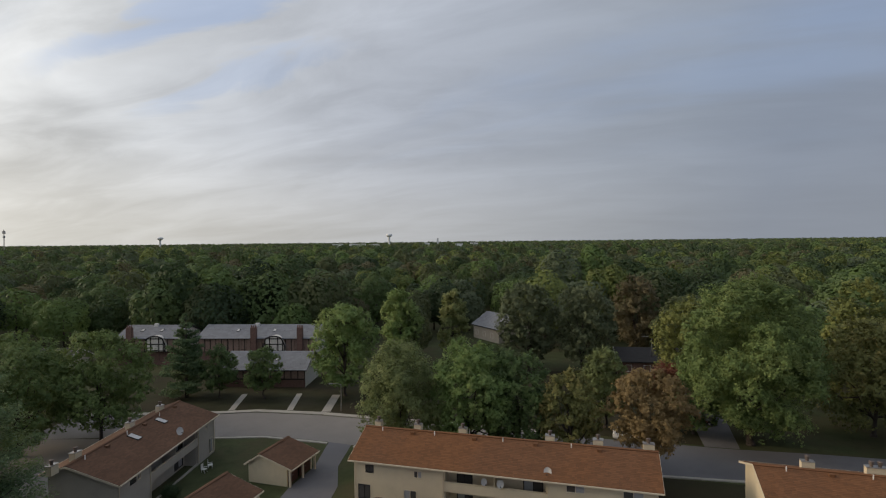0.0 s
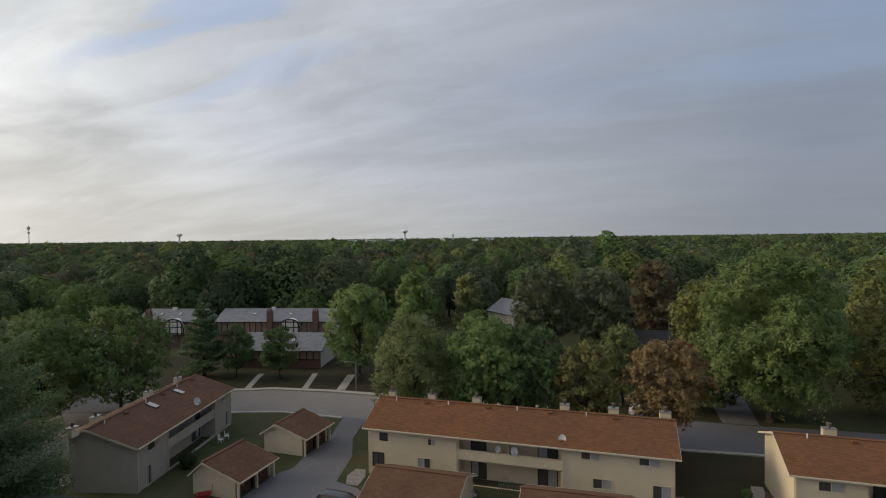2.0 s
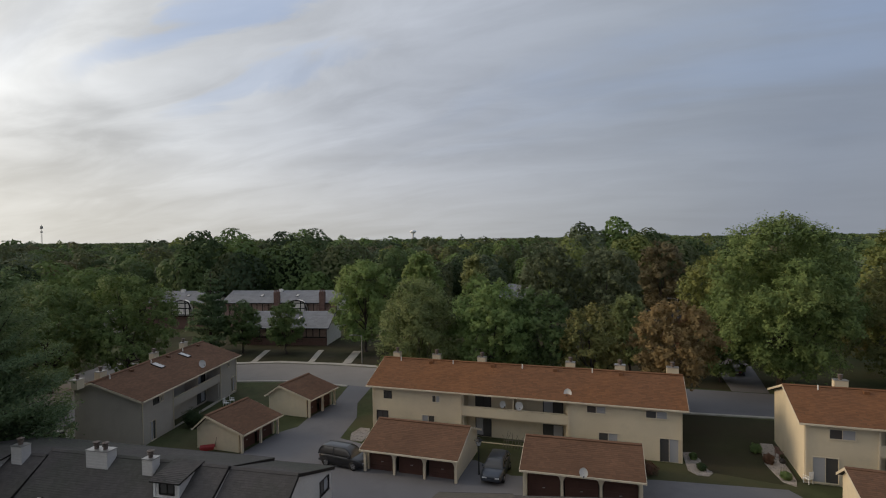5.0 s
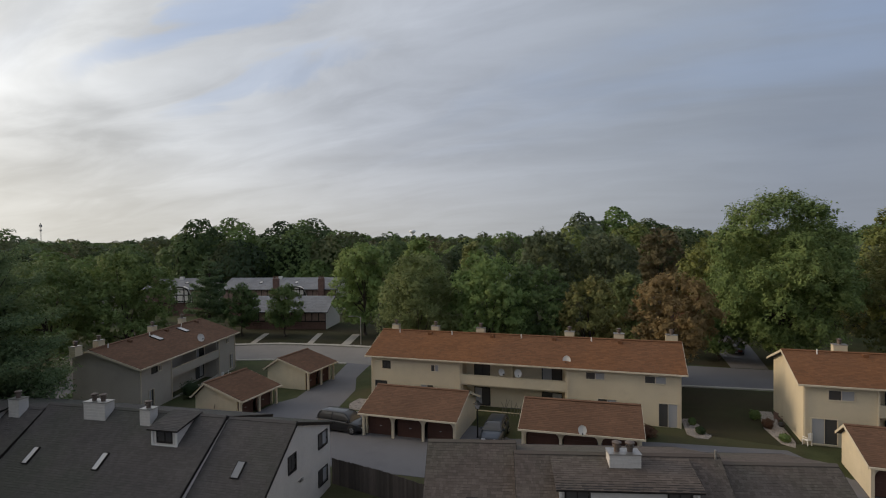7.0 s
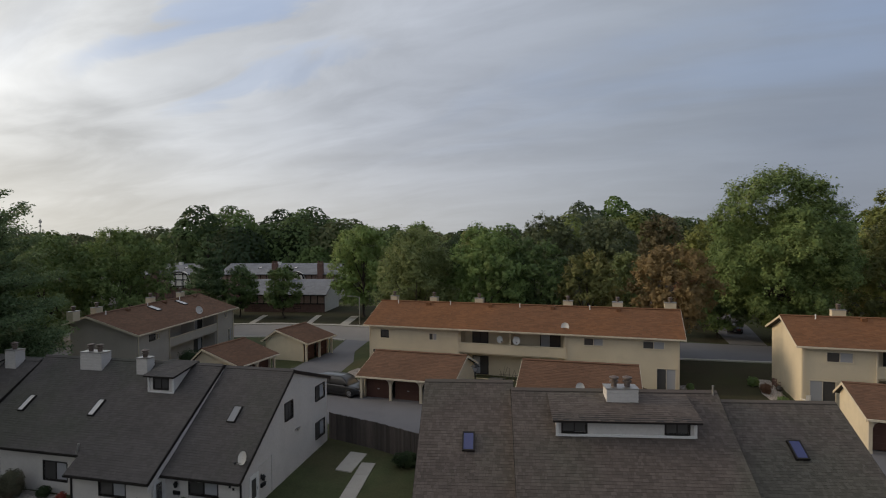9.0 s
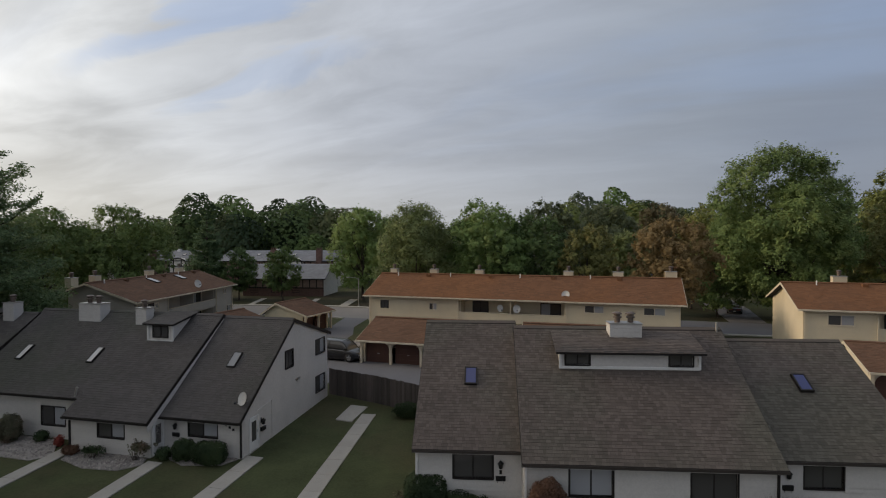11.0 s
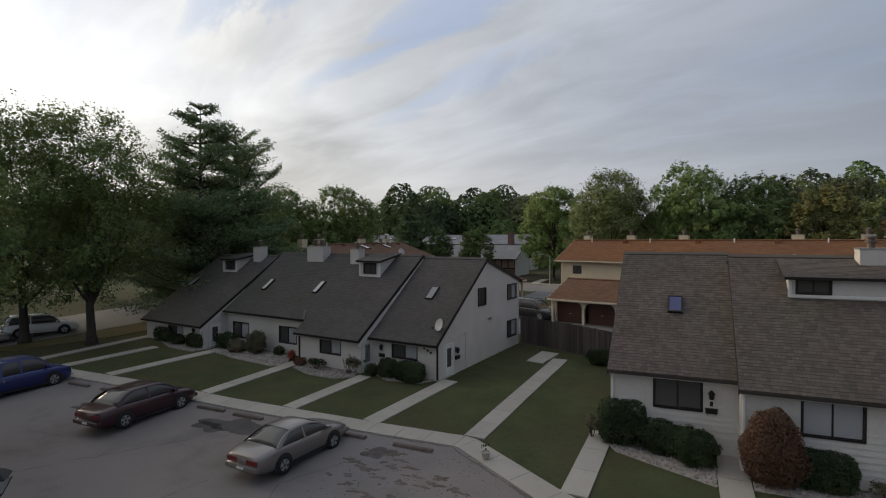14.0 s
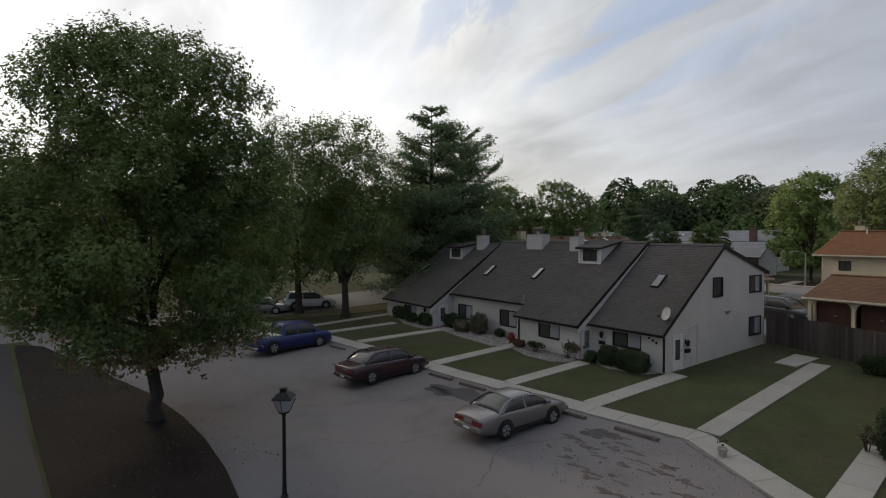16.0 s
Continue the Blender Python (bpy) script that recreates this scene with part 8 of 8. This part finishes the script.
# ---- far houses ----
def tudor_row(name, m, length, depth, z_eave, z_ridge, gables, stacks, label, seed, upper=True, pale=0.5):
    """A half-timbered house: brick below, timber and plaster above, a pale grey roof."""
    h = root(name, m, label, "house", "half-timbered houses across the street")
    part("front_wall", Geo().box(0, length, 0, 0.2, -0.6, z_eave * 0.5), BRICK, h)
    part("upper_wall", Geo().box(0, length, -0.05, 0.2, z_eave * 0.5, z_eave), PLASTER if upper else ROSE_BRICK, h)
    part("back_wall", Geo().box(0, length, depth - 0.2, depth, -0.6, z_eave), BRICK, h)
    for u in (0, length - 0.2):
        part("gable_wall", Geo().prism([(0.2, -0.6), (depth - 0.2, -0.6), (depth - 0.2, z_eave), (depth / 2, z_ridge - 0.2), (0.2, z_eave)], u, u + 0.2), PLASTER, h)
    n = int(length / 1.25)
    for i in range(n + 1):
        u = i * length / n
        part("timber", Geo().box(max(0, u - 0.08), min(length, u + 0.08), -0.1, -0.052, z_eave * 0.5, z_eave - 0.1), TIMBER, h)
    part("timber_beam", Geo().box(0, length, -0.11, -0.052, z_eave * 0.5 - 0.2, z_eave * 0.5 - 0.002), TIMBER, h)
    for i in range(int(length / 4)):
        u = 1.6 + i * 4
        window(h, "front", u, u + 1.1, z_eave * 0.5 + 0.5, z_eave - 0.6, -0.05, TIMBER, 2, (False, False), 0.03)
        window(h, "front", u, u + 1.3, 0.7, z_eave * 0.5 - 0.6, 0.0, TIMBER, 2, (False, False), 0.03)
    s = (z_ridge - z_eave) / (depth / 2 + 0.5)
    r = part("roof", Geo().prism([(-0.5, z_eave - 0.2), (depth / 2, z_ridge - 0.2), (depth + 0.5, z_eave - 0.2), (depth + 0.5, z_eave), (depth / 2, z_ridge), (-0.5, z_eave)], -0.5, length + 0.5), UNDER, h)
    part("shingles", shingle_field(-0.5, length + 0.5, -0.53, z_eave - 0.01, depth / 2, z_ridge, tab=0.9, course=0.5, seed=seed), SHINGLE_G, r, kind="stuff")
    part("shingles", shingle_field(-0.5, length + 0.5, depth + 0.53, z_eave - 0.01, depth / 2, z_ridge, tab=2, course=1, seed=seed), SHINGLE_G, r, kind="stuff")
    for u, w in gables:
        arch = [(u - w / 2, z_eave * 0.5 + 0.1), (u + w / 2, z_eave * 0.5 + 0.1), (u + w / 2, z_eave * 0.78), (u + w * 0.36, z_eave + 0.15), (u + w * 0.16, z_eave + 0.5), (u, z_eave + 0.6), (u - w * 0.16, z_eave + 0.5), (u - w * 0.36, z_eave + 0.15), (u - w / 2, z_eave * 0.78)]
        k = part("bay", Geo().prism_y(arch, -0.9, 2.5), PLASTER, h)
        for f in (-0.42, -0.2, 0.2, 0.42):
            part("timber", Geo().box(u + f * w - 0.12, u + f * w + 0.12, -0.95, -0.903, z_eave * 0.5 + 0.1, z_eave + (0.35 if abs(f) < 0.3 else -0.25)), TIMBER, k)
        for zz in (0.55, 0.8, 1.0):
            part("timber_beam", Geo().box(u - w * (0.5 if zz < 0.9 else 0.38), u + w * (0.5 if zz < 0.9 else 0.38), -0.97, -0.955, z_eave * zz - 0.11, z_eave * zz + 0.11), TIMBER, k)
        for i in range(len(arch)):
            if i in (0,):
                continue
            a, b = arch[i], arch[(i + 1) % len(arch)]
            part("arch_trim", Geo().tube([(a[0], -0.93, a[1]), (b[0], -0.93, b[1])], 0.14, 5), TIMBER, k)
        window(h, "front", u - 0.55, u + 0.55, z_eave * 0.58, z_eave * 0.78, -0.9, TIMBER, 2, (False, False), 0.03)
    for u, v in stacks:
        c = part("chimney", Geo().box(u - 0.6, u + 0.6, v - 0.45, v + 0.45, z_eave * 0.5, z_ridge + 0.2), BRICK, h)
        for d in (-0.45, 0, 0.45):
            part("chimney_pot", Geo().lathe([(0.16, 0), (0.13, 0.5)], 8, (u + d, v, z_ridge + 0.2)), BRICK, c)
    for u in (length * 0.3, length * 0.62):
        skylight(h, u, depth * 0.22, -0.5, z_eave, s, 0.7, 1.0, SKY_PALE)
    part("roof_vent", Geo().box(length * 0.42, length * 0.42 + 0.9, depth / 2 - 0.8, depth / 2 - 0.2, z_ridge - 0.6, z_ridge + 0.35), TRIM_W, h)
    return h


tudor_row("half_timbered_house", pose(-54.5, 121.5, 1.0, 0, 0, -3), 26.0, 11.0, 5.9, 8.1, [(17.2, 4.6)], [(12.6, -0.4), (22.9, -0.4)], "half-timbered brick house with a pale grey roof", 3, False)
tudor_row("half_timbered_house", pose(-73.0, 122.5, 1.0, 0, 0, -3), 14.0, 10.0, 5.9, 8.1, [(9.0, 4.6)], [(3.0, -0.4)], "half-timbered brick house with a pale grey roof and brick stack", 4, False)
tudor_row("half_timbered_house", pose(-41.5, 102.5, 1.1, 0, 0, -3), 15.5, 9.5, 3.3, 5.8, [], [], "low half-timbered house with a pale grey roof", 5, False)


def plain_house(name, m, length, depth, z_eave, z_ridge, wall, roof, label, seed):
    h = root(name, m, label, "house")
    part("wall", Geo().box(0, length, 0, depth, -0.8, z_eave), wall, h)
    for u in (0.0, length - 0.1):
        part("gable", Geo().prism([(0, z_eave), (depth, z_eave), (depth / 2, z_ridge - 0.15)], u, u + 0.1), wall, h)
    r = part("roof", Geo().prism([(-0.5, z_eave - 0.2), (depth / 2, z_ridge - 0.2), (depth + 0.5, z_eave - 0.2), (depth + 0.5, z_eave), (depth / 2, z_ridge), (-0.5, z_eave)], -0.5, length + 0.5), UNDER, h)
    part("shingles", shingle_field(-0.5, length + 0.5, -0.53, z_eave - 0.01, depth / 2, z_ridge, tab=0.9, course=0.5, seed=seed), roof, r, kind="stuff")
    part("shingles", shingle_field(-0.5, length + 0.5, depth + 0.53, z_eave - 0.01, depth / 2, z_ridge, tab=1.5, course=0.8, seed=seed), roof, r, kind="stuff")
    for a, b in ((-0.54, -0.503), (length + 0.503, length + 0.54)):
        part("rake_board", Geo().prism([(-0.5, z_eave - 0.25), (depth / 2, z_ridge - 0.25), (depth + 0.5, z_eave - 0.25), (depth + 0.5, z_eave), (depth / 2, z_ridge), (-0.5, z_eave)], a, b), TRIM_W, r)
    for i in range(max(1, int(length / 3.5))):
        window(h, "front", 1.2 + i * 3.5, 2.4 + i * 3.5, 1.0, 2.2, 0.0, TRIM_W, 2, (False, False), 0.03)
    return h


plain_house("grey_house", pose(8.0, 153, 0.9, 0, 0, -60), 12, 10, 3.6, 6.8, TAUPE, SHINGLE_G, "grey house with a pale roof among the trees", 7)
plain_house("brown_house", pose(34.0, 108, 1.0, 0, 0, -10), 12, 8, 3.0, 5.0, BRICK, UNDER, "dark low house among the trees beyond the street", 9)
plain_house("grey_house", pose(-92.0, 104, 1.0, 0, 0, 8), 18, 11, 3.4, 6.0, TAUPE, SHINGLE_D, "brown-walled house under a grey roof with skylights", 8)


# ---- the skyline ----
def water_tower(x, y, h):
    t = root("water_tower", pose(x, y, 0.8), "white bulb-topped water tower on the skyline", "water tower")
    part("stem", Geo().lathe([(6.5, -1), (4.2, 4), (3.8, h * 0.66), (6.0, h * 0.76)], 20), CHALK, t, smooth=True)
    part("tank", Geo().lathe([(6.0, h * 0.74), (12.0, h * 0.82), (13.0, h * 0.88), (11.5, h * 0.95), (6.0, h * 0.99), (0.5, h)], 24), CHALK, t, smooth=True)
    return t


water_tower(-219, 2200, 52)
water_tower(-1200, 2300, 49)
for x, y, w, h, s in ((-330, 2080, 60, 13, 1), (-262, 2060, 40, 12, 2), (-60, 2050, 18, 14, 3), (55, 1900, 26, 12, 4), (-20, 1950, 6, 30, 5), (120, 2100, 30, 13, 6), (-420, 2150, 40, 13, 7)):
    b = root("far_building", pose(x, y, 0.8), "pale flat-roofed building far off among trees", "building", "far pale buildings")
    part("wall", Geo().box(-w / 2, w / 2, 0, 20, -2, h), CHALK, b)
    part("roof", Geo().box(-w / 2 - 0.3, w / 2 + 0.3, -0.3, 20.3, h, h + 0.6), METAL, b)
def lattice_mast(x, y, h):
    t = root("radio_mast", pose(x, y, 0.8), "thin lattice radio mast on the skyline", "mast")
    for k in range(3):
        a = k * 2.094
        part("leg", Geo().tube([(math.cos(a) * 1.2, math.sin(a) * 1.2, 0), (math.cos(a) * 0.6, math.sin(a) * 0.6, h)], 0.22, 5), METAL, t)
    part("antenna", Geo().box(-1.6, 1.6, -1.6, 1.6, h * 0.86, h * 0.95), METAL, t)
    part("antenna", Geo().box(-1.2, 1.2, -1.2, 1.2, h * 0.72, h * 0.78), METAL, t)
    return t


lattice_mast(-760, 940, 52)
